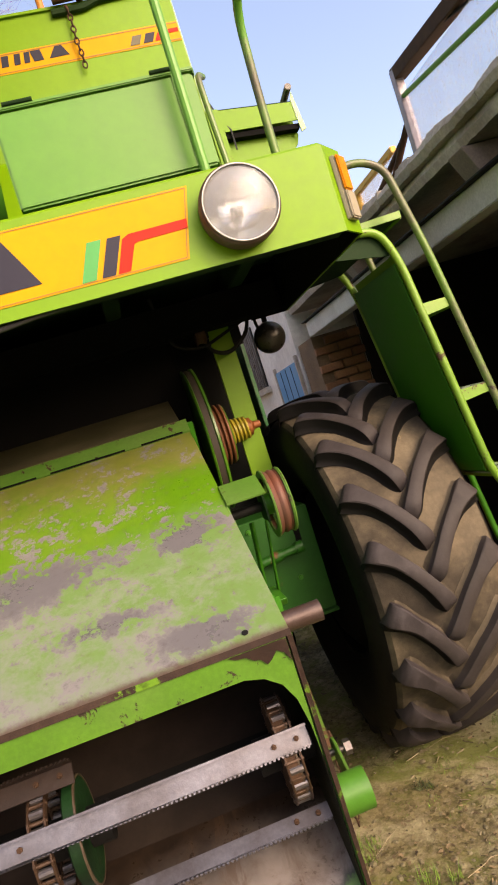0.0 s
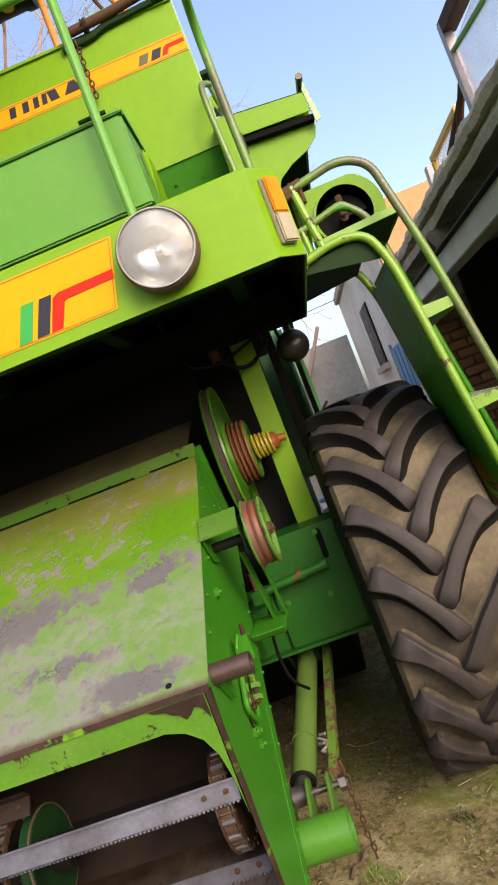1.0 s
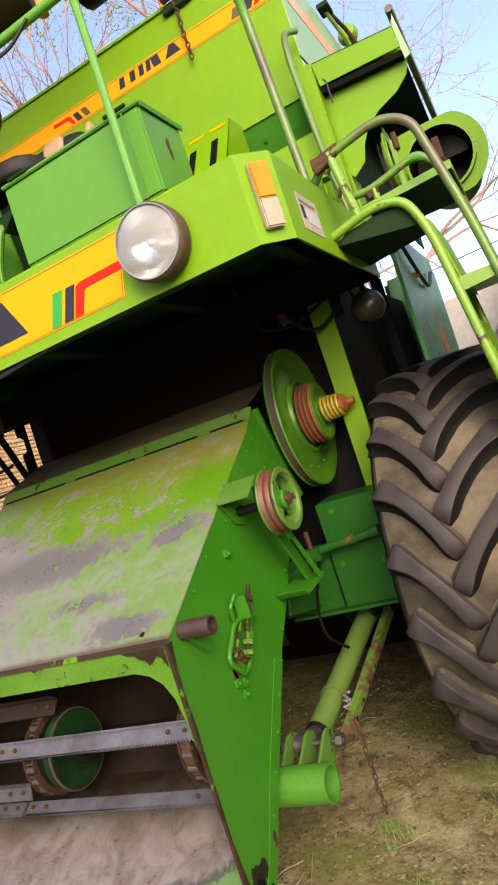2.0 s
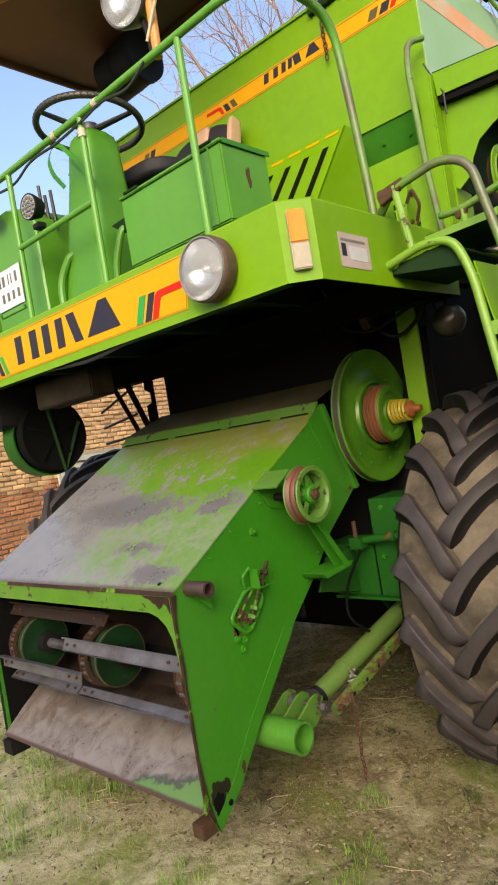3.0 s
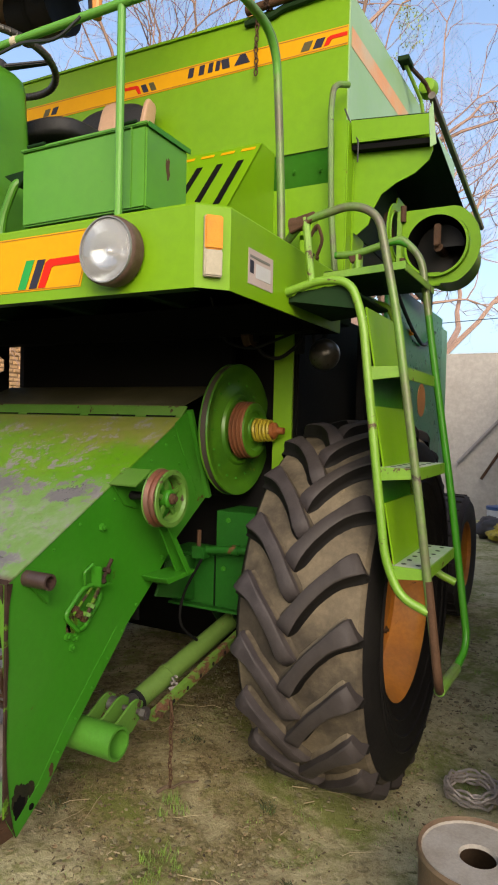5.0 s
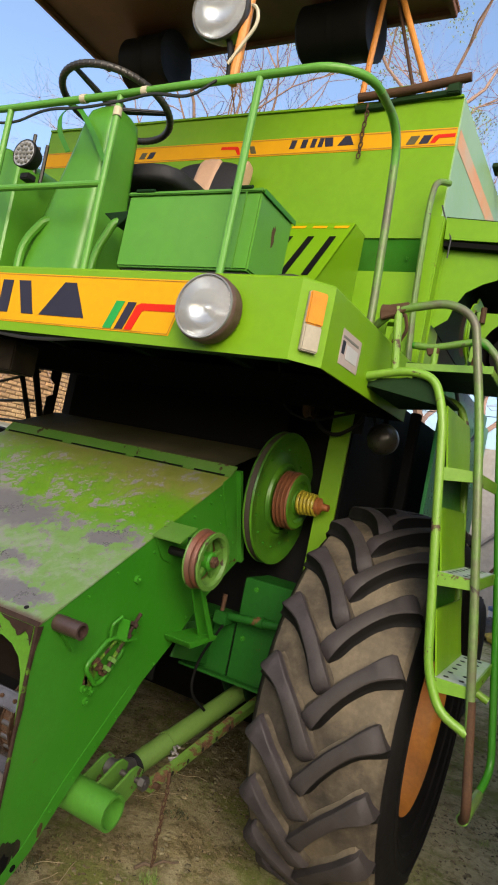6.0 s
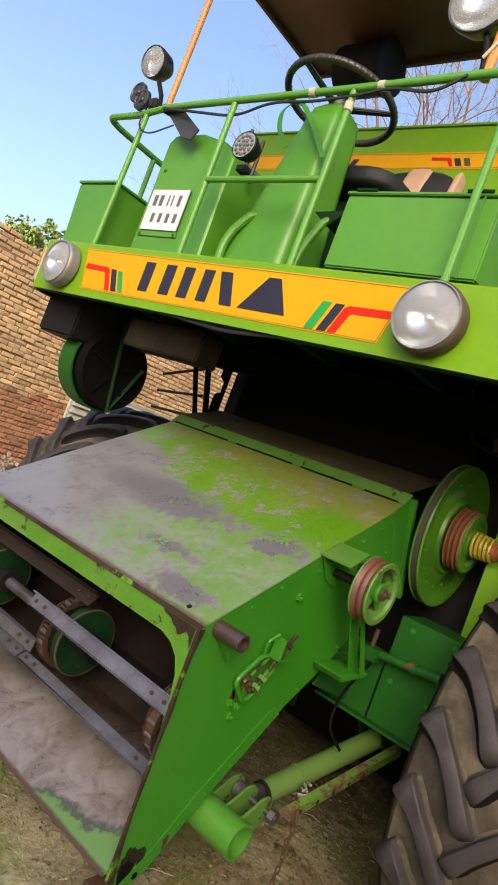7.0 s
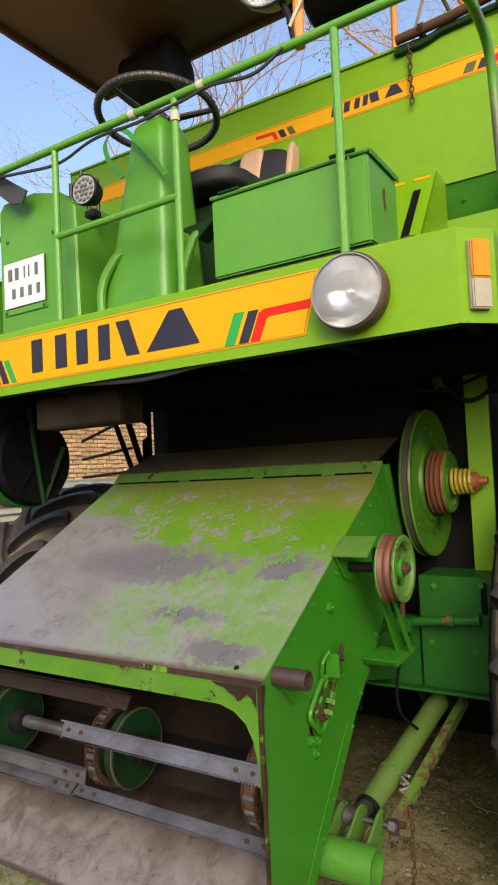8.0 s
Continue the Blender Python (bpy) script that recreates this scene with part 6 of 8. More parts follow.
part("side_strut", prism([(0.917, 1.10), (1.012, 1.10), (1.012, 1.95), (0.917, 1.95)], "y", 1.115, 1.13, 0.002), LIME, C, "bright green flat upright")
tank = bmesh.new()
bmesh.ops.create_uvsphere(tank, u_segments=24, v_segments=16, radius=0.07, matrix=Matrix.Translation((1.17, 1.10, 1.85)))
part("round_lamp_back", tank, material("dusty_black", (0.014, 0.014, 0.013), 0.3, fine=0.3, dust=0.12), C, "dusty round lamp shell")
part("lamp_stem", tube([(1.17, 1.1, 1.9), (1.17, 1.1, 1.98)], 0.012, 8), DARK, C)
for pts, r in (([(0.86, 1.0, 2.05), (0.88, 1.02, 1.86), (0.97, 1.04, 1.82), (1.08, 1.05, 1.9), (1.1, 1.05, 2.1)], 0.009), ([(0.70, 0.9, 2.1), (0.74, 0.96, 1.9), (0.86, 1.0, 1.87), (1.2, 1.02, 1.99)], 0.007), ([(1.14, 1.05, 2.1), (1.12, 1.08, 1.92), (1.15, 1.1, 1.86)], 0.007)):
    part("control_cable", tube(rounded(pts, 0.05), r, 8), DARK, C)
rp = part("guide_roller", lathe([(-0.02, 0.0), (-0.02, 0.05), (-0.008, 0.042), (0.008, 0.042), (0.02, 0.05), (0.02, 0.0)], "x", (0.86, 0.98, 1.93), 20), RUSTY, C)
part("roller_arm", box(0.885, 0.895, 0.96, 1.0, 1.9, 2.08, 0.002), DARK, rp)
part("strut_plate", box(0.93, 1.06, 1.132, 1.14, 1.86, 2.0, 0.003), DARK, C)
part("dark_upright", box(1.05, 1.10, 1.9, 1.96, 1.0, 2.1, 0.004), GREASE_SHADE, C)
# body of the thresher behind
part("thresher_body", box(-0.95, 0.95, 1.32, 4.6, 0.75, 2.15, 0.01), DARK, C)
# pan added and hung low to block light from the ground behind the axle
part("thresher_pan", prism([(1.50, 0.749), (4.55, 0.749), (4.55, 0.55), (3.9, 0.30), (2.3, 0.22), (1.70, 0.24), (1.52, 0.42)], "x", -0.94, 0.94, 0.01), GREASE_SHADE, C, "bottom pan added low under the thresher")

# ---- grain tank ----
TY = 1.17
# lime lightened to mint, so the sky's reflection is in the colour
PALE = material("sky_sheen_mint", (0.24, 0.37, 0.19), 0.35, second=(0.19, 0.33, 0.12), scale=2, mix=0.9, fine=0.1, bump=0.02)
tank_front = part("tank_front", prism([(-1.40, 2.79), (1.215, 2.79), (1.215, 3.455), (-1.40, 3.49)], "y", TY, TY + 0.006, 0.001), LIME, C, "lime-green front wall of the grain tank")
part("tank_rim", hull([(-1.40, TY - 0.012, 3.488), (1.215, TY - 0.012, 3.452), (1.215, TY + 0.03, 3.452), (-1.40, TY + 0.03, 3.488)], [(-1.40, TY - 0.012, 3.50), (1.215, TY - 0.012, 3.465), (1.215, TY + 0.03, 3.465), (-1.40, TY + 0.03, 3.50)], 0.001), LIME, tank_front)
part("tank_side", hull([(1.215, TY, 2.80), (1.27, 3.3, 2.80), (1.27, 3.3, 3.46), (1.215, TY, 3.455)], [(1.221, TY, 2.80), (1.276, 3.3, 2.80), (1.276, 3.3, 3.46), (1.221, TY, 3.455)], 0.001), PALE, C, "side wall of the grain tank, sky sheen in its pale green")
part("tank_side", hull([(-1.40, TY, 2.80), (-1.42, 3.3, 2.80), (-1.42, 3.3, 3.46), (-1.40, TY, 3.49)], [(-1.406, TY, 2.80), (-1.426, 3.3, 2.80), (-1.426, 3.3, 3.46), (-1.406, TY, 3.49)], 0.001), GREEN, C)
part("tank_back", box(-1.41, 1.26, 3.3, 3.31, 2.6, 3.46, 0.001), GREEN, C)
# deep green in place of lime puts the slope's shade into its colour
part("tank_floor", hull([(-1.39, TY + 0.008, 2.79), (1.21, TY + 0.008, 2.79), (1.21, 1.27, 2.58), (-1.39, 1.27, 2.58)], [(-1.39, TY + 0.014, 2.797), (1.21, TY + 0.014, 2.797), (1.21, 1.276, 2.587), (-1.39, 1.276, 2.587)], 0.001), DEEP, C)
part("tank_floor", box(-1.39, 1.21, 1.271, 3.29, 2.567, 2.579, 0.001), DEEP, C)
for p in ((0.95, 2.72), (1.08, 2.71)):
    bolt((p[0], 1.178 + (2.79 - p[1]) * 0.438, p[1]), (0, -1, -0.4), tank_front, 1.2)
band = quad_decal("yellow_band", [(-1.395, 3.245), (1.214, 3.225), (1.214, 3.312), (-1.395, 3.345)], YELLOW, TY - 0.0008, tank_front)
for z0, z1 in ((3.252, 3.232), (3.338, 3.305)):
    quad_decal("band_line", [(-1.39, z0 - 0.0018), (1.212, z1 - 0.0018), (1.212, z1 + 0.0018), (-1.39, z0 + 0.0018)], DECAL_LINE, TY - 0.0028, tank_front, 0.0008)
for x0, x1, x2, x3 in ((0.368, 0.398, 0.378, 0.408), (0.432, 0.462, 0.440, 0.470), (0.486, 0.512, 0.494, 0.520), (0.528, 0.552, 0.536, 0.560), (0.570, 0.612, 0.562, 0.605), (0.636, 0.722, 0.668, 0.698)):
    quad_decal("mark_block", [(x0, 3.262), (x1, 3.262), (x3, 3.308), (x2, 3.308)], DECAL_DARK, TY - 0.0028, tank_front)
for x0, mat in ((0.985, DECAL_OLIVE), (1.045, DECAL_DARK)):
    slant_bar(x0, x0 + 0.042, 3.243, 3.283, 0.02, mat, tank_front, TY - 0.0028, "stripe")
quad_decal("red_stripe", [(1.098, 3.243), (1.122, 3.243), (1.138, 3.266), (1.21, 3.266), (1.21, 3.283), (1.13, 3.283), (1.115, 3.275)], DECAL_RED, TY - 0.0028, tank_front)
for x0, mat in ((0.075, DECAL_DARK), (0.125, DECAL_OLIVE)):
    slant_bar(x0 + 0.02, x0 + 0.052, 3.25, 3.292, -0.02, mat, tank_front, TY - 0.0028, "stripe")
quad_decal("red_stripe", [(0.06, 3.25), (0.078, 3.25), (0.062, 3.288), (0.05, 3.296), (-0.05, 3.300), (-0.052, 3.284), (0.04, 3.28)], DECAL_RED, TY - 0.0028, tank_front)
for x0, mat in ((-0.62, DECAL_OLIVE), (-0.56, DECAL_DARK)):
    slant_bar(x0, x0 + 0.04, 3.262, 3.30, 0.02, mat, tank_front, TY - 0.0028, "stripe")
# the band runs on round the side, faded
part("side_band", hull([(1.2225, 1.19, 3.225), (1.2725, 3.2, 3.225), (1.2725, 3.2, 3.312), (1.2225, 1.19, 3.312)], [(1.2235, 1.19, 3.225), (1.2735, 3.2, 3.225), (1.2735, 3.2, 3.312), (1.2235, 1.19, 3.312)], 0), material("faded_orange_band", (0.55, 0.24, 0.07), 0.4, second=(0.42, 0.34, 0.20), scale=3, mix=0.9, fine=0.15), C)
# hinge bar and chain on the rim
part("rim_bar", tube([(0.715, TY - 0.035, 3.482), (0.95, TY - 0.035, 3.492), (1.24, TY - 0.03, 3.53)], 0.021, 12), RUSTY, tank_front, "rusty pipe along the tank rim")
part("rim_bar", tube([(0.86, TY - 0.03, 3.505), (1.20, TY - 0.03, 3.52)], 0.012, 8), LIME_WORN, tank_front)
part("rim_bar", tube([(0.70, TY - 0.014, 3.438), (0.84, TY - 0.014, 3.440), (0.90, TY - 0.014, 3.462), (1.2, TY - 0.014, 3.474)], 0.016, 8, 0.03), FRAME, tank_front)
part("rim_tie", tube([(0.83 + 0.012 * math.sin(i * 2.1), TY - 0.035 - 0.026 * math.cos(i * 0.9), 3.485 + 0.026 * math.sin(i * 0.9)) for i in range(22)], 0.004, 5), RUSTBR, tank_front)
part("rim_clamp", box(1.14, 1.20, TY - 0.04, TY - 0.005, 3.46, 3.54, 0.006), FRAME, tank_front)
chn = part("tank_chain", tube([(0.765, TY - 0.03, 3.45), (0.768, TY - 0.03, 3.43)], 0.006, 6), RUSTY, tank_front)
ring = finish(tube([(0.0, 0.009 * math.cos(k * math.pi / 6), 0.016 * math.sin(k * math.pi / 6)) for k in range(13)], 0.0035, 5), "chain_ring", RUSTY)
for i in range(10):
    o = new("chain_ring", ring)
    o.parent = chn
    o.matrix_basis = Matrix.Translation((0.768 + 0.002 * math.sin(i), TY - 0.028, 3.425 - i * 0.026)) @ Matrix.Rotation(i * 1.57, 4, "Z")

# front wall under the tank, with the sloped louvre cover
part("ledge_plate", box(-0.5, 1.19, 1.10, 1.112, 2.18, 2.605, 0.002), LIME, C)
part("corner_post", box(1.19, 1.255, 1.09, 1.165, 2.17, 2.86, 0.006), LIME, C, "lime corner post below the tank")
slope = bmesh.new()
lou = part("louvre_cover", hull([(0.30, 0.50, 2.19), (0.90, 0.50, 2.19), (0.90, 0.97, 2.775), (0.30, 0.97, 2.775)], [(0.30, 0.508, 2.185), (0.90, 0.508, 2.185), (0.90, 0.978, 2.77), (0.30, 0.978, 2.77)], 0.001), LIME, C, "sloped lime cover with long black louvre slots")
sdir, snor = Vector((0, 0.47, 0.585)).normalized(), Vector((0, -0.585, 0.47)).normalized()
for i in range(5):
    x = 0.42 + i * 0.105
    b = bmesh.new()
    box(-0.016, 0.016, -0.16, 0.16, 0, 0.002, 0, b)
    bevel(b, 0.010, 3)
    o = part("louvre_slot", b, GREASE_SHADE, lou)
    o.matrix_basis = Matrix.Translation(Vector((x, 0.735, 2.4825)) + snor * 0.001 + sdir * 0.09) @ Matrix(((1, 0, 0, 0), (0, sdir.y, snor.y, 0), (0, sdir.z, snor.z, 0), (0, 0, 0, 1)))
    b2 = box(-0.037, 0.032, -0.010, 0.010, 0, 0.0015, 0)
    o2 = part("yellow_dash", b2, YELLOW, lou)
    o2.matrix_basis = Matrix.Translation(Vector((x + 0.01, 0.735, 2.4825)) + snor * 0.001 + sdir * 0.335) @ Matrix(((1, 0, 0, 0), (0, sdir.y, snor.y, 0), (0, sdir.z, snor.z, 0), (0, 0, 0, 1)))
part("louvre_side", prism([(0.50, 2.185), (0.97, 2.77), (1.10, 2.77), (1.10, 2.185)], "x", 0.894, 0.90, 0.001), LIME, C)
part("louvre_cap", box(0.30, 0.90, 0.97, 1.10, 2.762, 2.772, 0.001), LIME, C)

# chute and unloading auger on the right
SHF = [(1.255, 2.86), (1.585, 2.825), (1.60, 2.70), (1.585, 2.66), (1.53, 2.615), (1.45, 2.585), (1.385, 2.545), (1.35, 2.485), (1.33, 2.42), (1.275, 2.38), (1.255, 2.40)]
part("chute_front", prism(SHF, "y", 1.17, 1.178, 0.001), LIME, C, "lime sheet bracket with a curved lower edge")
part("post_return", box(1.2145, 1.2615, 1.166, 1.32, 2.17, 2.86, 0.001), LIME, C)
part("chute_slot", prism([(1.26, 2.738), (1.60, 2.712), (1.605, 2.735), (1.26, 2.762)], "y", 1.13, 1.1695, 0.001), GREASE_SHADE, C)
part("chute_flange", prism([(1.255, 2.865), (1.59, 2.83), (1.595, 2.745), (1.262, 2.765)], "y", 1.120, 1.126, 0.001), LIME, C)
part("chute_top", hull([(1.255, 1.12, 2.862), (1.59, 1.12, 2.828), (1.57, 2.5, 2.66), (1.255, 2.5, 2.66)], [(1.255, 1.12, 2.868), (1.59, 1.12, 2.834), (1.57, 2.5, 2.666), (1.255, 2.5, 2.666)], 0.001), FRAME, C)
part("chute_tip", prism([(1.59, 2.84), (1.605, 2.875), (1.625, 2.70), (1.60, 2.69)], "y", 1.118, 1.124, 0.001), PALE, C)
part("chute_bar", tube([(1.60, 1.12, 2.90), (1.60, 2.5, 2.74)], 0.016, 8), RAILW, C)
part("chute_wall", hull([(1.255, 1.18, 2.40), (1.262, 1.18, 2.40), (1.282, 2.7, 2.30), (1.275, 2.7, 2.30)], [(1.275, 1.18, 2.86), (1.282, 1.18, 2.86), (1.282, 2.7, 2.70), (1.275, 2.7, 2.70)], 0), FRAME, C)


def holed_plate(axis, a, u0, v0, hole, half, rad, square, t=0.006, seg=40):
    """A plate across an axis with a round hole: square-cornered on one side, rounded on the other."""
    b = bmesh.new()
    rings = []
    for k in range(seg):
        w = 2 * math.pi * (k + 0.5) / seg
        c, q = math.cos(w), math.sin(w)
        out = half / max(abs(c), abs(q)) if c * square > 0 else min(rad, half / max(1e-6, abs(q)))
        rings.append([b.verts.new(place(axis, a + d, u0 + r * c, v0 + r * q)) for r, d in ((hole, 0), (out, 0), (out, t), (hole, t))])
    for p, q in zip(rings, rings[1:] + rings[:1]):
        for i in range(4):
            b.faces.new((p[i], p[(i + 1) % 4], q[(i + 1) % 4], q[i]))
    bmesh.ops.recalc_face_normals(b, faces=b.faces)
    return b


aug = part("unloading_auger_tube", lathe([(0.0, 0.128), (0.0, 0.138), (0.02, 0.140), (0.06, 0.136), (0.36, 0.136), (0.36, 0.128)], "y", (1.60, 1.28, 2.335), 40, close=True), LIME, C, "round lime unloading auger tube with an open end")
part("auger_plate", holed_plate("y", 1.302, 1.60, 2.335, 0.141, 0.165, 0.185, -1), LIME, aug)
# black lining that paints the shade inside the lime tube
part("auger_liner", lathe([(0.004, 0.1275), (0.335, 0.1275)], "y", (1.60, 1.28, 2.335), 40), GREASE_SHADE, aug)
part("auger_shaft", tube([(1.60, 1.33, 2.335), (1.60, 1.58, 2.335)], 0.02, 10), RUSTY, aug)
flight = bmesh.new()
prev = None
for k in range(49):
    a = k * 2 * math.pi / 24
    y = 1.34 + 0.12 * k / 24
    p = flight.verts.new((1.60 + 0.02 * math.cos(a), y, 2.335 + 0.02 * math.sin(a)))
    q = flight.verts.new((1.60 + 0.11 * math.cos(a), y + 0.004, 2.335 + 0.11 * math.sin(a)))
    if prev:
        flight.faces.new((prev[0], p, q, prev[1]))
    prev = (p, q)
part("auger_flight", flight, DARK, aug)
# black disc for the dark depth of the tube
part("auger_stop", lathe([(0.33, 0), (0.33, 0.127)], "y", (1.60, 1.28, 2.335), 24), GREASE_SHADE, aug)
part("auger_arm", box(1.585, 1.615, 1.30, 1.315, 2.335, 2.43, 0.004), RUSTY, aug)
elev = part("elevator_mouth", holed_plate("x", 1.415, 1.30, 2.40, 0.104, 0.17, 0.135, 1), LIME, C, "lime plate with a round rusty cover")
part("mouth_ring", lathe([(-0.012, 0.101), (-0.012, 0.107), (0.012, 0.107), (0.012, 0.101)], "x", (1.415, 1.30, 2.40), 36, close=True), LIME_WORN, elev)
part("mouth_cover", lathe([(-0.03, 0.0), (-0.03, 0.104)], "x", (1.415, 1.30, 2.40), 24), RUSTY, elev)
part("hinge_bar", box(1.425, 1.447, 1.286, 1.298, 2.27, 2.50, 0.003), LIME_WORN, elev)
part("hinge_knuckle", tube([(1.452, 1.292, 2.45), (1.452, 1.292, 2.52)], 0.013, 10), RUSTY, elev)
part("hinge_knuckle", tube([(1.452, 1.292, 2.25), (1.452, 1.292, 2.29)], 0.013, 10), RUSTY, elev)
part("auger_bracket", box(1.27, 1.62, 1.30, 1.36, 2.16, 2.22, 0.004), LIME, C)
sl = part("side_lamp", lathe([(0.0, 0.0), (0.01, 0.045), (0.06, 0.06), (0.075, 0.058), (0.08, 0.05), (0.07, 0.0)], "y", (1.29, 2.30, 3.56), 24), LIME, C, "small lime lamp on the tank side")
part("lamp_bracket", box(1.24, 1.30, 1.86, 1.97, 3.49, 3.515, 0.003), FRAME, sl)
part("lamp_arm", tube([(1.28, 1.95, 3.50), (1.30, 2.25, 3.54), (1.33, 2.34, 3.46), (1.37, 2.24, 3.31)], 0.012, 8, 0.03), RUSTY, sl)
part("lamp_arm", tube([(1.27, 1.92, 3.49), (1.31, 2.12, 3.38), (1.33, 2.2, 3.2)], 0.011, 8, 0.03), LIME_WORN, sl)
# tall grab hook in front of the corner post
part("grab_hook", tube([(1.235, 1.03, 2.18), (1.21, 1.03, 2.45), (1.195, 1.03, 2.88), (1.20, 1.05, 3.0), (1.24, 1.12, 3.02)], 0.0135, 10, 0.06), RAILW, C, "worn steel grab hook")
part("tie_wire", tube([(1.225, 1.12, 2.92), (1.26, 1.13, 2.83), (1.29, 1.12, 2.77), (1.29, 1.12, 2.68)], 0.004, 6), CABLE, C)

# ---- railing round the platform ----
rail = part("guard_rail", tube([(-0.73, 0.03, 2.85), (0.30, 0.03, 2.842), (1.13, 0.03, 2.845), (1.225, 0.13, 2.86), (1.228, 0.42, 2.865), (1.228, 0.462, 2.60), (1.232, 0.488, 2.30), (1.235, 0.49, 2.178)], 0.0142, 12, 0.14), RAILG, C, "green tubular guard rail")
part("worn_rail_end", tube([(1.227, 0.20, 2.861), (1.228, 0.42, 2.865), (1.228, 0.462, 2.60), (1.232, 0.488, 2.30), (1.235, 0.49, 2.178)], 0.0147, 12, 0.14), RAILW, rail)
for x in (-0.28, 0.30, 0.88):
    part("rail_post", tube([(x - 0.004, 0.035, 2.17), (x, 0.03, 2.835)], 0.0132, 10), RAILG, rail)
part("rail_post", tube([(-0.87, 0.03, 2.17), (-0.84, 0.03, 2.83)], 0.0132, 10), RAILG, rail)
part("mid_rail", tube([(-0.28, 0.03, 2.505), (0.30, 0.03, 2.505)], 0.0125, 10), RAILG, rail)
part("side_rail", tube([(-0.73, 0.03, 2.845), (-0.90, 0.03, 2.825), (-1.13, 0.03, 2.83), (-1.14, 0.10, 2.82), (-1.14, 1.0, 2.80)], 0.0155, 10, 0.04), RAILG, rail)
part("side_rail_post", tube([(-1.14, 0.35, 2.81), (-1.14, 0.35, 2.17)], 0.014, 8), RAILG, rail)
TAPE = material("dirty_white_tape", (0.42, 0.38, 0.27), 0.7, fine=0.2)
part("tape_wrap", tube([(0.300, 0.03, 2.758), (0.299, 0.03, 2.79)], 0.0163, 12), TAPE, rail)
part("tape_wrap", tube([(0.40, 0.03, 2.8415), (0.425, 0.03, 2.841)], 0.0175, 12), TAPE, rail)
part("tape_wrap", tube([(0.105, 0.03, 2.844), (0.13, 0.03, 2.8435)], 0.0175, 12), TAPE, rail)
part("rail_cable", tube(rounded([(-0.72, 0.02, 2.84), (-0.45, 0.02, 2.80), (-0.28, 0.05, 2.79), (-0.05, 0.01, 2.81), (0.12, 0.02, 2.80), (0.35, 0.02, 2.81), (0.45, 0.02, 2.825), (0.62, 0.02, 2.79), (0.72, 0.02, 2.84)], 0.1), 0.006, 6), CABLE, rail)


def work_lamp(at, r, toward, stem, mat, face_mat):
    """A round lamp on a stem, its glass towards a point."""
    m = Matrix.Translation(at) @ (Vector(toward) - Vector(at)).to_track_quat("-Y", "Z").to_matrix().to_4x4()
    ob = part("work_lamp", lathe([(0.09, 0.0), (0.085, r * 0.45), (0.05, r * 0.85), (0.0, r), (-0.02, r * 1.02), (-0.028, r * 0.98), (-0.02, r * 0.9)], "y", (0, 0, 0), 36), mat, C, "round black work lamp on a stem")
    ob.matrix_basis = m
    part("lamp_reflector", lathe([(-0.022, r * 0.92), (0.01, r * 0.6), (0.025, 0.0)], "y", (0, 0, 0), 32), face_mat, ob)
    g = part("lamp_glass", lathe([(-0.024, r * 0.93), (-0.034, r * 0.6), (-0.038, 0.0)], "y", (0, 0, 0), 32), GLASS, ob)
    g.visible_shadow = False
    part("lamp_stem", tube(stem, 0.011, 8), DARK, C)
    return ob


work_lamp((0.675, 0.03, 3.095), 0.105, (0.9, -3.0, 2.6), [(0.70, 0.06, 3.02), (0.73, 0.05, 2.95), (0.75, 0.04, 2.85)], BLACKP, LENS)
work_lamp((-0.952, 0.05, 3.105), 0.074, (-0.6, -3.0, 2.4), [(-0.89, 0.06, 3.01), (-0.82, 0.05, 2.93), (-0.78, 0.04, 2.85)], BLACKP, LENS)
for hx, hz in ((-0.935, 2.925), (-0.885, 2.885)):
    horn = part("horn", lathe([(-0.012, 0.0), (-0.016, 0.014), (-0.010, 0.018), (-0.010, 0.036), (-0.014, 0.040), (-0.010, 0.050), (0.006, 0.050), (0.012, 0.040), (0.030, 0.024), (0.034, 0.0)], "y", (hx, 0.01, hz), 28), BLACKP, C, "black disc horn beside the lamp")
    part("horn_arm", tube([(hx, 0.04, hz), (-0.83, 0.05, 2.88), (-0.80, 0.04, 2.85)], 0.009, 6), DARK, horn)
part("horn_clamp", box(-0.845, -0.795, 0.01, 0.06, 2.845, 2.90, 0.010), BLACKP, C)
part("corner_flag_plate", prism([(-0.82, 2.865), (-0.77, 2.89), (-0.62, 2.845), (-0.47, 2.745), (-0.50, 2.70), (-0.57, 2.715), (-0.70, 2.82)], "y", 0.05, 0.058, 0.001), BLACKP, C)
part("lamp_cable", tube(rounded([(-0.86, 0.03, 2.87), (-0.84, 0.0, 2.75), (-0.74, 0.0, 2.70), (-0.62, 0.03, 2.76)], 0.08), 0.004, 6), CABLE, C)
part("lamp_cable", tube(rounded([(0.72, 0.06, 3.12), (0.80, 0.04, 3.11), (0.83, 0.03, 3.03), (0.78, 0.03, 2.96), (0.74, 0.03, 2.90)], 0.05), 0.006, 6), TAPE, C)

# LED spot lamp on the middle rail
spot = part("led_spot", lathe([(0.04, 0.0), (0.04, 0.04), (0.0, 0.054), (-0.016, 0.056), (-0.02, 0.052)], "y", (0, 0, 0), 30), DARK, C, "round LED spot lamp")
spot.matrix_basis = Matrix.Translation((-0.082, -0.005, 2.615)) @ Matrix.Rotation(radians(4), 4, "Z")
part("spot_face", lathe([(-0.016, 0.0), (-0.016, 0.0525)], "y", (0, 0, 0), 24), material("grey_lens", (0.33, 0.335, 0.34), 0.3, 0.3, fine=0.2), spot)
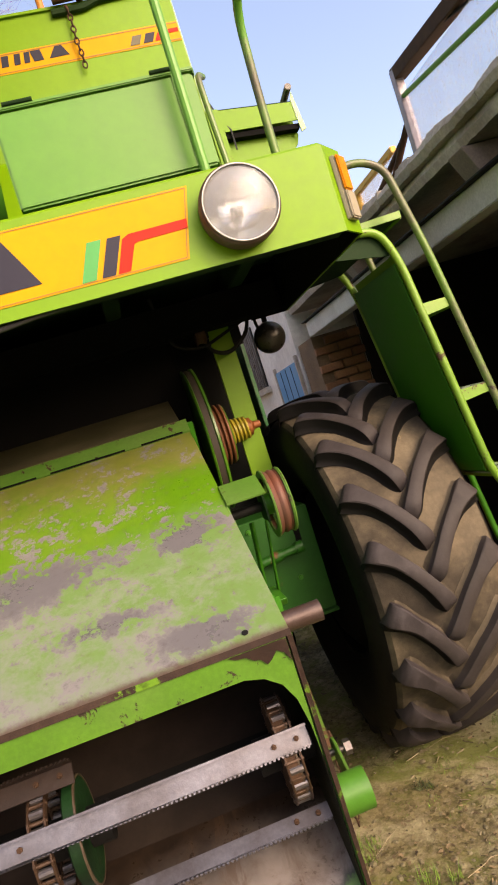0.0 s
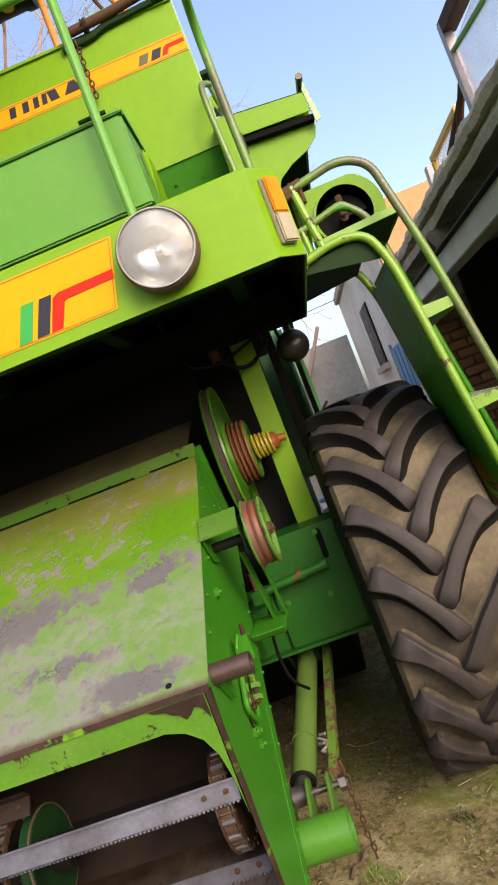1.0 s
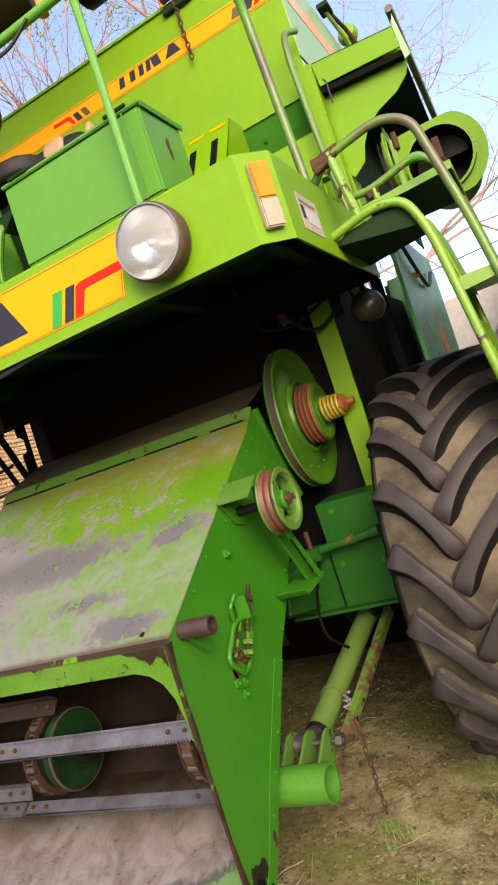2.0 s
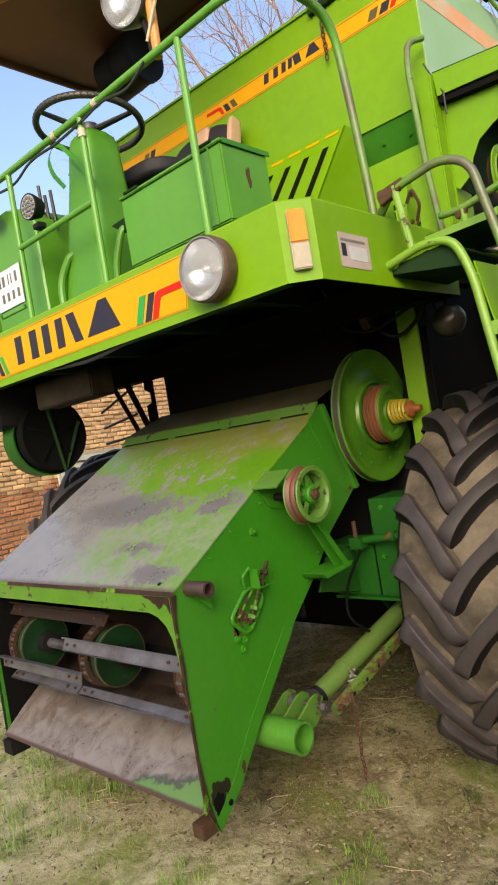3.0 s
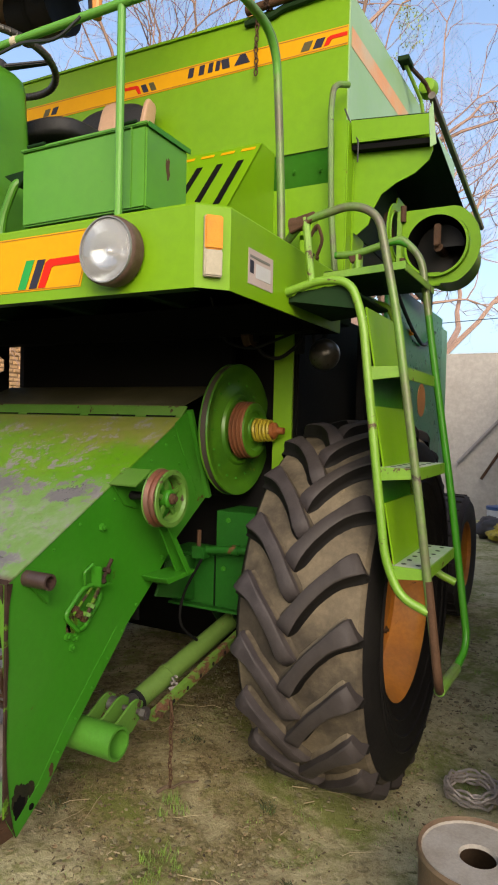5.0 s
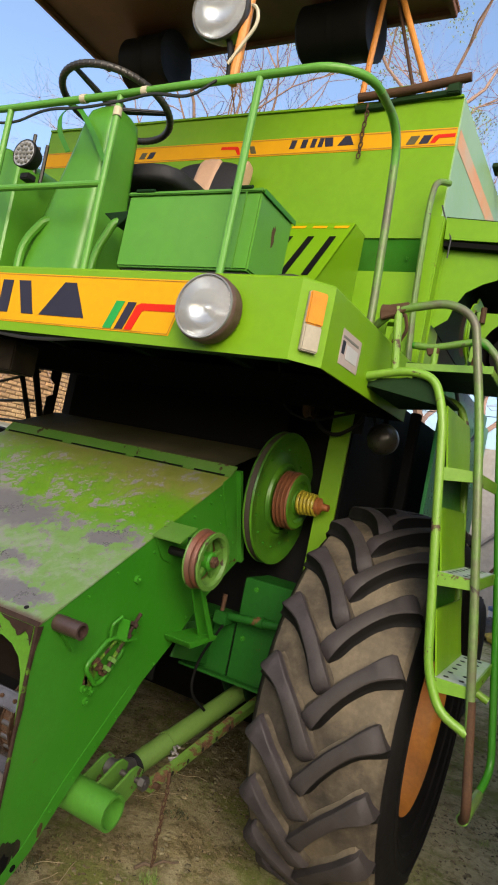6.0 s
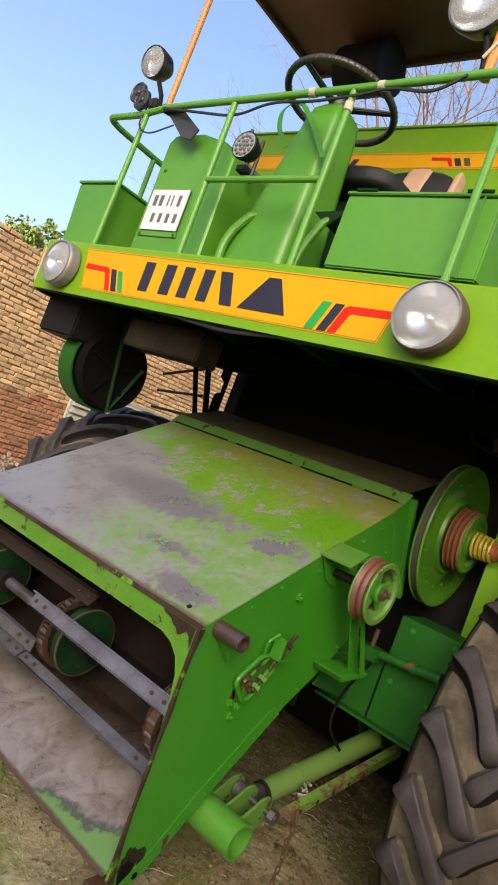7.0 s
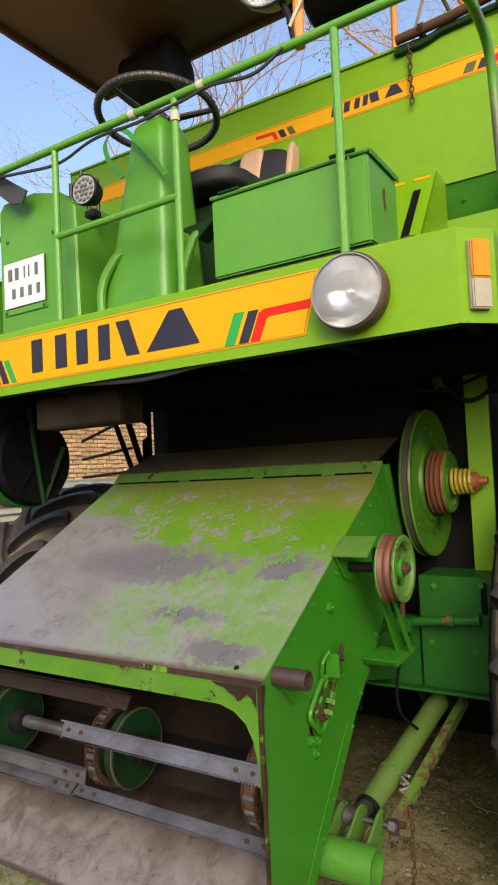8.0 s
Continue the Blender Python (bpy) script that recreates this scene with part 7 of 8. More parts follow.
LED = finish(lathe([(-0.024, 0.0), (-0.022, 0.006), (-0.0165, 0.0085)], "y", (0, 0, 0), 8), "led", DECAL_GREY)
for k in range(19):
    rr, aa = (0, 0) if k == 0 else ((0.018, k * 1.047) if k < 7 else (0.037, k * 0.5236))
    o = new("led", LED)
    o.parent = spot
    o.matrix_basis = Matrix.Translation((rr * math.cos(aa), 0, rr * math.sin(aa)))
part("spot_bracket", box(-0.107, -0.057, 0.0, 0.04, 2.525, 2.55, 0.004), DARK, C)
for x, l in ((-0.40, 0.20), (-0.34, 0.235), (-0.30, 0.175), (-0.25, 0.18)):
    part("lever", tube([(x, 0.22, 2.6), (x + 0.02, 0.2, 2.6 + l)], 0.008, 6), BLACKP, C)

# ---- consoles and boxes on the platform ----
cons = part("console", prism([(-0.735, 2.171), (-0.27, 2.171), (-0.28, 2.66), (-0.36, 2.73), (-0.52, 2.775), (-0.70, 2.775), (-0.735, 2.74)], "y", 0.12, 0.42, 0.008), GREEN, C, "green sheet control console")
quarter = part("number_plate", box(-0.70, -0.447, 0.108, 0.114, 2.31, 2.505, 0.003), WHITE, C, "white number plate with dark bars")
PB = material("plate_bar", (0.085, 0.088, 0.095), 0.5, fine=0.1, bump=0)
for x0, x1 in ((-0.672, -0.64), (-0.63, -0.60), (-0.575, -0.56), (-0.548, -0.533), (-0.508, -0.482)):
    part("plate_bar", box(x0 + 0.004, x1 - 0.004, 0.106, 0.1078, 2.425, 2.475, 0), PB, quarter)
for x0 in (-0.65, -0.60, -0.55, -0.50):
    part("plate_bar", box(x0 + 0.004, x0 + 0.024, 0.106, 0.1078, 2.348, 2.390, 0), PB, quarter)
part("plate_bracket", box(-0.705, -0.445, 0.113, 0.119, 2.285, 2.312, 0.002), GREEN, C)
for p in ((-0.69, 2.297), (-0.46, 2.297), (-0.68, 2.60), (-0.40, 2.58)):
    bolt((p[0], 0.112 if p[1] < 2.3 else 0.117, p[1]), (0, -1, 0), cons, 0.9)
def rounded_loft(secs, p=9.0, seg=48):
    """Rounded-square rings at rows of (z, middle x, middle y, half width, half depth), skinned and capped."""
    bm = bmesh.new()
    rows = []
    for z, cx, cy, hw, hd in secs:
        row = []
        for k in range(seg):
            a = 2 * math.pi * k / seg
            c, s_ = math.cos(a), math.sin(a)
            q = (abs(c) ** p + abs(s_) ** p) ** (-1 / p)
            row.append(bm.verts.new((cx + hw * q * c, cy + hd * q * s_, z)))
        rows.append(row)
    for r0, r1 in zip(rows, rows[1:]):
        for k in range(seg):
            bm.faces.new((r0[k], r0[(k + 1) % seg], r1[(k + 1) % seg], r1[k]))
    bm.faces.new(rows[0][::-1])
    bm.faces.new(rows[-1])
    return bm


def pillow(x0, x1, y0, y1, z0, z1, p=3.2):
    """A stuffed cushion: a sphere pushed out towards its box."""
    bm = bmesh.new()
    bmesh.ops.create_uvsphere(bm, u_segments=36, v_segments=20, radius=1)
    for v in bm.verts:
        q = (abs(v.co.x) ** p + abs(v.co.y) ** p + abs(v.co.z) ** p) ** (-1 / p)
        v.co = Vector(((x0 + x1) / 2 + v.co.x * q * (x1 - x0) / 2, (y0 + y1) / 2 + v.co.y * q * (y1 - y0) / 2, (z0 + z1) / 2 + v.co.z * q * (z1 - z0) / 2))
    return bm


col = part("steering_column", rounded_loft([(2.171, -0.028, 0.28, 0.175, 0.14), (2.45, -0.008, 0.285, 0.136, 0.118), (2.75, 0.014, 0.29, 0.095, 0.096), (2.88, 0.024, 0.29, 0.080, 0.088), (2.925, 0.026, 0.29, 0.070, 0.078), (2.95, 0.027, 0.29, 0.048, 0.055), (2.956, 0.027, 0.29, 0.02, 0.02)]), GREEN, C, "tapered green steering column", 60)

def ribbon(points, w, t=0.003):
    """A flat strap along a path, its width in the x-z plane's normal turned half way."""
    pts = rounded(points, 0.03)
    bm = bmesh.new()
    rows = []
    for i, p in enumerate(pts):
        d = (pts[min(i + 1, len(pts) - 1)] - pts[max(i - 1, 0)]).normalized()
        s_ = d.cross(Vector((0, -0.8, 0.6))).normalized() * w / 2
        n_ = d.cross(s_).normalized() * t / 2
        rows.append([bm.verts.new(p + q) for q in (s_ + n_, -s_ + n_, -s_ - n_, s_ - n_)])
    for p, q in zip(rows, rows[1:]):
        for k in range(4):
            bm.faces.new((p[k], p[(k + 1) % 4], q[(k + 1) % 4], q[k]))
    bm.faces.new(rows[0][::-1])
    bm.faces.new(rows[-1])
    return bm


part("column_strap", ribbon([(-0.068, 0.17, 2.725), (-0.136, 0.165, 2.81), (-0.155, 0.165, 2.885), (-0.095, 0.165, 2.925), (-0.042, 0.165, 2.90), (0.049, 0.165, 2.80), (0.143, 0.168, 2.675)], 0.020), DEEP, C, "green strap looped on the column")
swm = Matrix.Translation((0.005, 0.305, 3.0)) @ Matrix.Rotation(radians(-7), 4, "X")
ringp = [(0.232 * math.cos(k * 2 * math.pi / 56), 0.232 * math.sin(k * 2 * math.pi / 56), 0.0) for k in range(57)]
sw = part("steering_wheel", tube(ringp, 0.0148, 12, caps=False), BLACKP, C, "black ribbed steering wheel")
sw.matrix_basis = swm
for k in range(3):
    a = radians(20 + 120 * k)
    part("wheel_spoke", hull([(0.03 * math.cos(a) - 0.018 * math.sin(a), 0.03 * math.sin(a) + 0.018 * math.cos(a), -0.03), (0.03 * math.cos(a) + 0.018 * math.sin(a), 0.03 * math.sin(a) - 0.018 * math.cos(a), -0.03), (0.225 * math.cos(a) + 0.012 * math.sin(a), 0.225 * math.sin(a) - 0.012 * math.cos(a), -0.008), (0.225 * math.cos(a) - 0.012 * math.sin(a), 0.225 * math.sin(a) + 0.012 * math.cos(a), -0.008)],
                             [(0.03 * math.cos(a) - 0.018 * math.sin(a), 0.03 * math.sin(a) + 0.018 * math.cos(a), -0.015), (0.03 * math.cos(a) + 0.018 * math.sin(a), 0.03 * math.sin(a) - 0.018 * math.cos(a), -0.015), (0.225 * math.cos(a) + 0.012 * math.sin(a), 0.225 * math.sin(a) - 0.012 * math.cos(a), 0.006), (0.225 * math.cos(a) - 0.012 * math.sin(a), 0.225 * math.sin(a) + 0.012 * math.cos(a), 0.006)], 0.004), BLACKP, sw)
part("wheel_hub", lathe([(-0.07, 0.0), (-0.07, 0.03), (-0.02, 0.045), (0.0, 0.04), (0.005, 0.0)], "z", (0, 0, 0), 24), BLACKP, sw)
GRIP = finish(lathe([(-0.006, 0.0140), (0.0, 0.0162), (0.006, 0.0140)], "y", (0, 0, 0), 10), "grip_rib", BLACKP)
for k in range(60):
    a = k * 2 * math.pi / 60
    o = new("grip_rib", GRIP)
    o.parent = sw
    o.matrix_basis = Matrix.Rotation(a, 4, "Z") @ Matrix.Translation((0.232, 0, 0))
part("foot_pipe", tube([(-0.16, 0.13, 2.17), (-0.165, 0.13, 2.32), (-0.10, 0.16, 2.43), (-0.08, 0.2, 2.44)], 0.018, 10, 0.08), GREEN, C)
part("foot_pipe", tube([(0.185, 0.18, 2.17), (0.185, 0.18, 2.30), (0.235, 0.20, 2.44), (0.26, 0.24, 2.46)], 0.016, 10, 0.08), GREEN, C)
part("pedal", prism([(-0.15, 2.45), (-0.02, 2.47), (-0.04, 2.42)], "y", 0.19, 0.25, 0.003), FRAME, C)
part("pedal", prism([(0.17, 2.475), (0.33, 2.485), (0.25, 2.42)], "y", 0.20, 0.27, 0.003), FRAME, C)

tool = part("tool_box", box(0.385, 0.935, 0.095, 0.335, 2.224, 2.485, 0.006), GREEN, C, "green sheet-metal battery box with a lid")
part("box_lid", box(0.381, 0.939, 0.089, 0.340, 2.4865, 2.498, 0.003), GREEN, tool)
part("lid_edge", box(0.9392, 0.943, 0.10, 0.343, 2.480, 2.4985, 0.001), DEEP, tool)
part("hinge", tube([(0.42, 0.088, 2.500), (0.50, 0.088, 2.500)], 0.006, 8), FRAME, tool)
part("hinge", tube([(0.82, 0.088, 2.500), (0.90, 0.088, 2.500)], 0.006, 8), FRAME, tool)
# black block stands in for the shaded gap below the box
part("box_base", box(0.40, 0.925, 0.112, 0.33, 2.172, 2.2235, 0.003), BLACKP, tool)
part("box_seam", box(0.875, 0.88, 0.090, 0.0948, 2.225, 2.486, 0.001), GREEN, tool)
part("paint_scrape", prism([(0.203, 2.395), (0.207, 2.418), (0.214, 2.412), (0.219, 2.424), (0.227, 2.417), (0.224, 2.39), (0.229, 2.372), (0.223, 2.352), (0.215, 2.347), (0.211, 2.365)], "x", 0.9352, 0.936, 0), RUSTY, tool)
tagged(new("wooden_block", finish(box(0.285, 0.372, 0.22, 0.33, 2.171, 2.24, 0.004), "wooden_block", RUSTY)), "small dark brown block on the platform", "block")
lb = part("side_box", hull([(-1.19, 0.06, 2.171), (-0.905, 0.06, 2.171), (-0.905, 0.34, 2.171), (-1.19, 0.34, 2.171)], [(-1.205, 0.05, 2.495), (-0.905, 0.05, 2.495), (-0.905, 0.34, 2.495), (-1.205, 0.34, 2.495)], 0.006), GREEN, C, "small green sheet-metal box")
part("side_box_lid", box(-1.212, -0.898, 0.043, 0.346, 2.497, 2.51, 0.003), GREEN, lb)

# seat
seat = part("seat_cushion", pillow(-0.32, 0.24, 0.46, 1.02, 2.745, 2.845, 5.0), VINYL, C, "black vinyl driver's seat with a tan stripe", 80)
BACKM = Matrix.Translation((0, 0.96, 2.80)) @ Matrix.Rotation(radians(-14), 4, "X")
part("seat_back", pillow(-0.27, 0.215, -0.01, 0.085, -0.02, 0.378), VINYL, seat, "", 80).matrix_basis = BACKM
part("tan_stripe", pillow(-0.078, 0.062, -0.016, 0.09, -0.02, 0.384, 6.0), TAN, seat, "tan vinyl stripe", 80).matrix_basis = BACKM
part("tan_piping", pillow(0.19, 0.222, -0.005, 0.08, 0.0, 0.365, 5.0), TAN, seat, "", 80).matrix_basis = BACKM
part("seat_base", box(-0.2, 0.16, 0.56, 0.9, 2.17, 2.72, 0.01), FRAME, seat)
part("brown_box", box(0.30, 0.37, 0.35, 0.44, 2.171, 2.26, 0.004), material("brown_wood_box", (0.12, 0.06, 0.03), 0.7), C)
part("black_tube", tube(rounded([(0.94, 0.20, 2.22), (0.98, 0.35, 2.30), (1.0, 0.6, 2.31), (0.98, 0.9, 2.3)], 0.1), 0.016, 8), CABLE, C)

# canopy
can = part("canopy", box(-1.45, 0.99, -0.55, 1.57, 4.20, 4.225, 0.004), CANVAS, C, "brown sheet canopy over the platform")
for y in (-0.53, 1.55):
    part("canopy_rib", box(-1.44, 0.98, y - 0.015, y + 0.015, 4.17, 4.199, 0.003), CANVAS, can)
for x in (-1.43, 0.97):
    part("canopy_edge", box(x - 0.014, x + 0.014, -0.54, 1.56, 4.165, 4.198, 0.003), CANVAS, can)
part("canopy_pole", tube([(-0.740, 0.05, 2.85), (-0.725, 0.05, 3.74), (-0.70, 0.60, 4.17)], 0.014, 10, 0.08), ORANGE, can)
part("canopy_pole", tube([(0.76, 0.05, 2.84), (0.775, 0.05, 3.74), (0.78, 0.60, 4.17)], 0.017, 10, 0.08), ORANGE, can)
part("canopy_pole", tube([(0.67, 1.25, 3.40), (0.67, 1.30, 4.19)], 0.016, 10), ORANGE, can)
part("canopy_stay", tube([(1.06, 1.25, 3.45), (0.74, 1.30, 4.18)], 0.016, 10), ORANGE, can)
part("canopy_stay", tube([(0.98, 1.25, 3.45), (0.72, 1.32, 4.18)], 0.009, 8), RUSTY, can)
for x0, x1 in ((-1.05, -0.69), (0.20, 0.62)):
    sp = part("loudspeaker", lathe([(x0, 0.0), (x0, 0.13), (x0 + 0.02, 0.155), (x1 - 0.06, 0.155), (x1 - 0.04, 0.165), (x1, 0.165), (x1, 0.13), (x1 - 0.02, 0.09), (x1 - 0.02, 0)], "x", (0, 1.38, 4.035), 30), DARK, C, "black tube loudspeaker under the canopy")
    part("speaker_strap", lathe([((x0 + x1) / 2 - 0.015, 0.157), ((x0 + x1) / 2 + 0.015, 0.157)], "x", (0, 1.38, 4.035), 30), DARK, sp)

# ---- access ladder ----
part("ladder_rail", tube([(1.262, 0.48, 2.0), (1.40, 0.48, 2.035), (1.50, 0.48, 2.02), (1.545, 0.48, 1.90), (1.60, 0.48, 1.45), (1.645, 0.48, 1.10), (1.70, 0.48, 0.985), (1.79, 0.48, 0.95)], 0.0148, 12, 0.08), LIME_WORN, C, "lime pipe rail of the access ladder")
part("ladder_rail", tube([(1.262, 0.95, 2.0), (1.40, 0.95, 2.035), (1.50, 0.95, 2.02), (1.545, 0.95, 1.90), (1.60, 0.95, 1.45), (1.645, 0.95, 1.10), (1.70, 0.95, 0.985), (1.79, 0.95, 0.95)], 0.0148, 12, 0.08), LIME_WORN, C)
part("ladder_hand_rail", tube([(1.245, 0.52, 2.19), (1.32, 0.48, 2.24), (1.50, 0.48, 2.275), (1.59, 0.48, 2.23), (1.66, 0.48, 1.90), (1.75, 0.48, 1.30), (1.83, 0.48, 0.72), (1.81, 0.60, 0.66)], 0.0142, 12, 0.10), RAILW, C, "worn pipe hand rail of the ladder")
part("ladder_hand_rail", tube([(1.265, 0.95, 2.24), (1.35, 0.95, 2.235), (1.54, 0.95, 2.28), (1.62, 0.95, 2.20), (1.68, 0.95, 1.80), (1.76, 0.95, 1.30), (1.84, 0.95, 0.72), (1.82, 0.84, 0.66)], 0.0142, 12, 0.10), DEEP, C)
part("hand_rail_sleeve", tube([(1.275, 0.95, 2.2395), (1.35, 0.95, 2.235), (1.50, 0.95, 2.271), (1.54, 0.95, 2.28), (1.62, 0.95, 2.20), (1.655, 0.95, 1.97)], 0.0147, 12, 0.10), RAILW, C)
part("worn_rail_foot", tube([(1.786, 0.48, 1.05), (1.83, 0.48, 0.72), (1.81, 0.60, 0.66)], 0.0148, 12, 0.10), RUSTY, C)
part("ladder_foot_bar", tube([(1.81, 0.60, 0.66), (1.82, 0.84, 0.66)], 0.020, 10), RAILW, C)
part("hand_rail_stay", tube([(1.33, 0.48, 2.25), (1.36, 0.48, 2.02)], 0.0138, 10), LIME_WORN, C)
part("hand_rail_stay", tube([(1.36, 0.95, 2.25), (1.37, 0.95, 2.02)], 0.0138, 10), LIME_WORN, C)
part("rusty_joint_plate", prism([(1.275, 2.20), (1.34, 2.225), (1.375, 2.245), (1.365, 2.268), (1.30, 2.255), (1.268, 2.225)], "y", 0.468, 0.492, 0.004), RUSTY, C)
part("rusty_joint_plate", prism([(1.32, 2.235), (1.38, 2.245), (1.375, 2.21), (1.335, 2.20)], "y", 0.938, 0.962, 0.004), RUSTY, C)
hb = part("hinge_bracket", box(1.225, 1.265, 0.58, 0.586, 2.172, 2.26, 0.002), LIME, C)
part("bracket_tab", box(1.225, 1.285, 0.586, 0.64, 2.225, 2.231, 0.001), LIME, hb)
part("bracket_tab", box(1.225, 1.231, 0.586, 0.66, 2.172, 2.225, 0.001), LIME, hb)
hb2 = part("hinge_bracket", prism([(0.70, 2.172), (0.84, 2.172), (0.84, 2.30), (0.80, 2.36), (0.77, 2.36), (0.74, 2.25)], "x", 1.232, 1.238, 0.001), LIME, C)
part("latch_hook", tube(rounded([(1.25, 0.72, 2.26), (1.285, 0.70, 2.30), (1.30, 0.72, 2.24), (1.27, 0.74, 2.19)], 0.02), 0.007, 6), RUSTY, hb2)
for p in ((0.76, 2.20), (0.81, 2.20), (0.79, 2.31)):
    bolt((1.2385, *p), (1, 0, 0), hb2, 1.2, BOLTR)
part("hand_rail_joint", lathe([(-0.03, 0.0), (-0.03, 0.024), (0.03, 0.024), (0.03, 0)], "x", (1.30, 0.49, 2.235), 14), RUSTY, C)
part("landing", prism([(1.262, 1.985), (1.40, 2.015), (1.50, 2.0), (1.50, 1.99), (1.262, 1.965)], "y", 0.50, 0.93, 0.002), FRAME, C)
lp = part("landing_plate", box(1.36, 1.65, 0.5905, 1.03, 2.078, 2.088, 0.002), FRAME, C, "dark step landing with a lime edge")
part("landing_edge", prism([(1.36, 2.058), (1.36, 2.082), (1.655, 2.099), (1.655, 2.072)], "y", 0.584, 0.590, 0.001), LIME_WORN, lp)
part("landing_edge", box(1.6502, 1.655, 0.592, 1.03, 2.068, 2.094, 0.001), LIME_WORN, lp)
part("landing_front", prism([(1.30, 2.0), (1.50, 2.02), (1.53, 1.96), (1.52, 1.93), (1.27, 1.97)], "y", 0.494, 0.50, 0.001), FRAME, C)
STEPG = material("worn_step_plate", (0.40, 0.44, 0.36), 0.45, 0.3, second=(0.22, 0.38, 0.12), scale=6, mix=0.8, fine=0.3, bump=0.1)
for k, (xi, xo, z) in enumerate(((1.565, 1.682, 1.735), (1.605, 1.731, 1.405), (1.65, 1.776, 1.085))):
    st = part("ladder_step", box(xi + 0.01, xo, 0.485, 0.945, z - 0.006, z, 0.001), STEPG, C, "perforated steel step")
    part("step_side", prism([(xi + 0.01, z - 0.045), (xo - 0.005, z - 0.035), (xo, z), (xi + 0.01, z)], "y", 0.480, 0.486, 0.001), LIME_WORN, st)
    part("step_lip", box(xo, xo + 0.006, 0.485, 0.945, z - 0.04, z, 0.001), LIME_WORN, st)
    part("step_riser", hull([(xi - 0.02, 0.50, z + 0.20), (xi - 0.02, 0.93, z + 0.20), (xi + 0.02, 0.93, z - 0.02), (xi + 0.02, 0.50, z - 0.02)], [(xi - 0.014, 0.50, z + 0.20), (xi - 0.014, 0.93, z + 0.20), (xi + 0.026, 0.93, z - 0.02), (xi + 0.026, 0.50, z - 0.02)], 0.0005), LIME, st)
    hole_me = HOLE if k else finish(lathe([(0, 0), (0, 0.009), (0.001, 0.009), (0.001, 0)], "z", (0, 0, 0), 10), "step_hole", DARK)
    HOLE = hole_me
    for i in range(6):
        for j in range(2):
            o = new("step_hole", HOLE)
            o.parent = st
            o.matrix_basis = Matrix.Translation((xi + 0.045 + 0.048 * j, 0.53 + 0.075 * i, z + 0.0004))
part("ladder_back", hull([(1.535, 0.50, 1.90), (1.535, 0.93, 1.90), (1.635, 0.93, 1.10), (1.635, 0.50, 1.10)], [(1.53, 0.50, 1.90), (1.53, 0.93, 1.90), (1.63, 0.93, 1.10), (1.63, 0.50, 1.10)], 0), DEEP, C, "green back sheet of the ladder")

# ---- side of the thresher, rear wheel ----
part("side_panel", box(1.196, 1.216, 1.90, 3.35, 0.95, 2.35, 0.004), material("sea_green_panel", (0.022, 0.17, 0.045), 0.3, second=(0.018, 0.135, 0.036), scale=1.5, fine=0.1, bump=0.02, coat=0.15), C, "sea-green side panel of the thresher")
part("oval_badge", lathe([(0.0, 0.0), (0.0, 0.11), (0.002, 0.11), (0.002, 0)], "x", (1.2165, 2.75, 1.72), 28), ORANGE, C)
part("panel_lamp", lathe([(0, 0), (0, 0.02), (0.02, 0.018), (0.025, 0)], "x", (1.2165, 2.4, 2.12), 14), AMBER, C)
part("engine_side", box(0.85, 1.19, 3.36, 3.7, 1.15, 2.33, 0.03), material("mint_panel", (0.12, 0.30, 0.17), 0.35, second=(0.10, 0.26, 0.14), scale=1.5, fine=0.1), C, "pale mint-green rear side panel")
part("panel_cable", tube(rounded([(1.235, 2.0, 2.3), (1.24, 2.3, 2.15), (1.235, 2.7, 2.05), (1.235, 3.0, 2.2)], 0.2), 0.012, 6), CABLE, C)
rw = part("rear_tyre", lathe([(-0.13, 0.28), (-0.15, 0.36), (-0.15, 0.44), (-0.12, 0.485), (0, 0.495), (0.12, 0.485), (0.15, 0.44), (0.15, 0.36), (0.13, 0.28)], "x", (1.20, 4.0, 0.49), 48), RUBBER, C, "smaller black rear tyre")
part("rear_rim", lathe([(0.13, 0.28), (0.10, 0.27), (0.05, 0.2), (0.08, 0.1), (0.08, 0)], "x", (1.20, 4.0, 0.49), 36), RIM, rw)
RB = finish(box(-0.12, 0.12, -0.50, -0.47, -0.012, 0.012, 0.003), "tread_bar", RUBBER)
for k in range(26):
    o = new("tread_bar", RB)
    o.parent = rw
    o.matrix_basis = Matrix.Translation((1.20, 4.0, 0.49)) @ Matrix.Rotation(k * 2 * math.pi / 26, 4, "X")

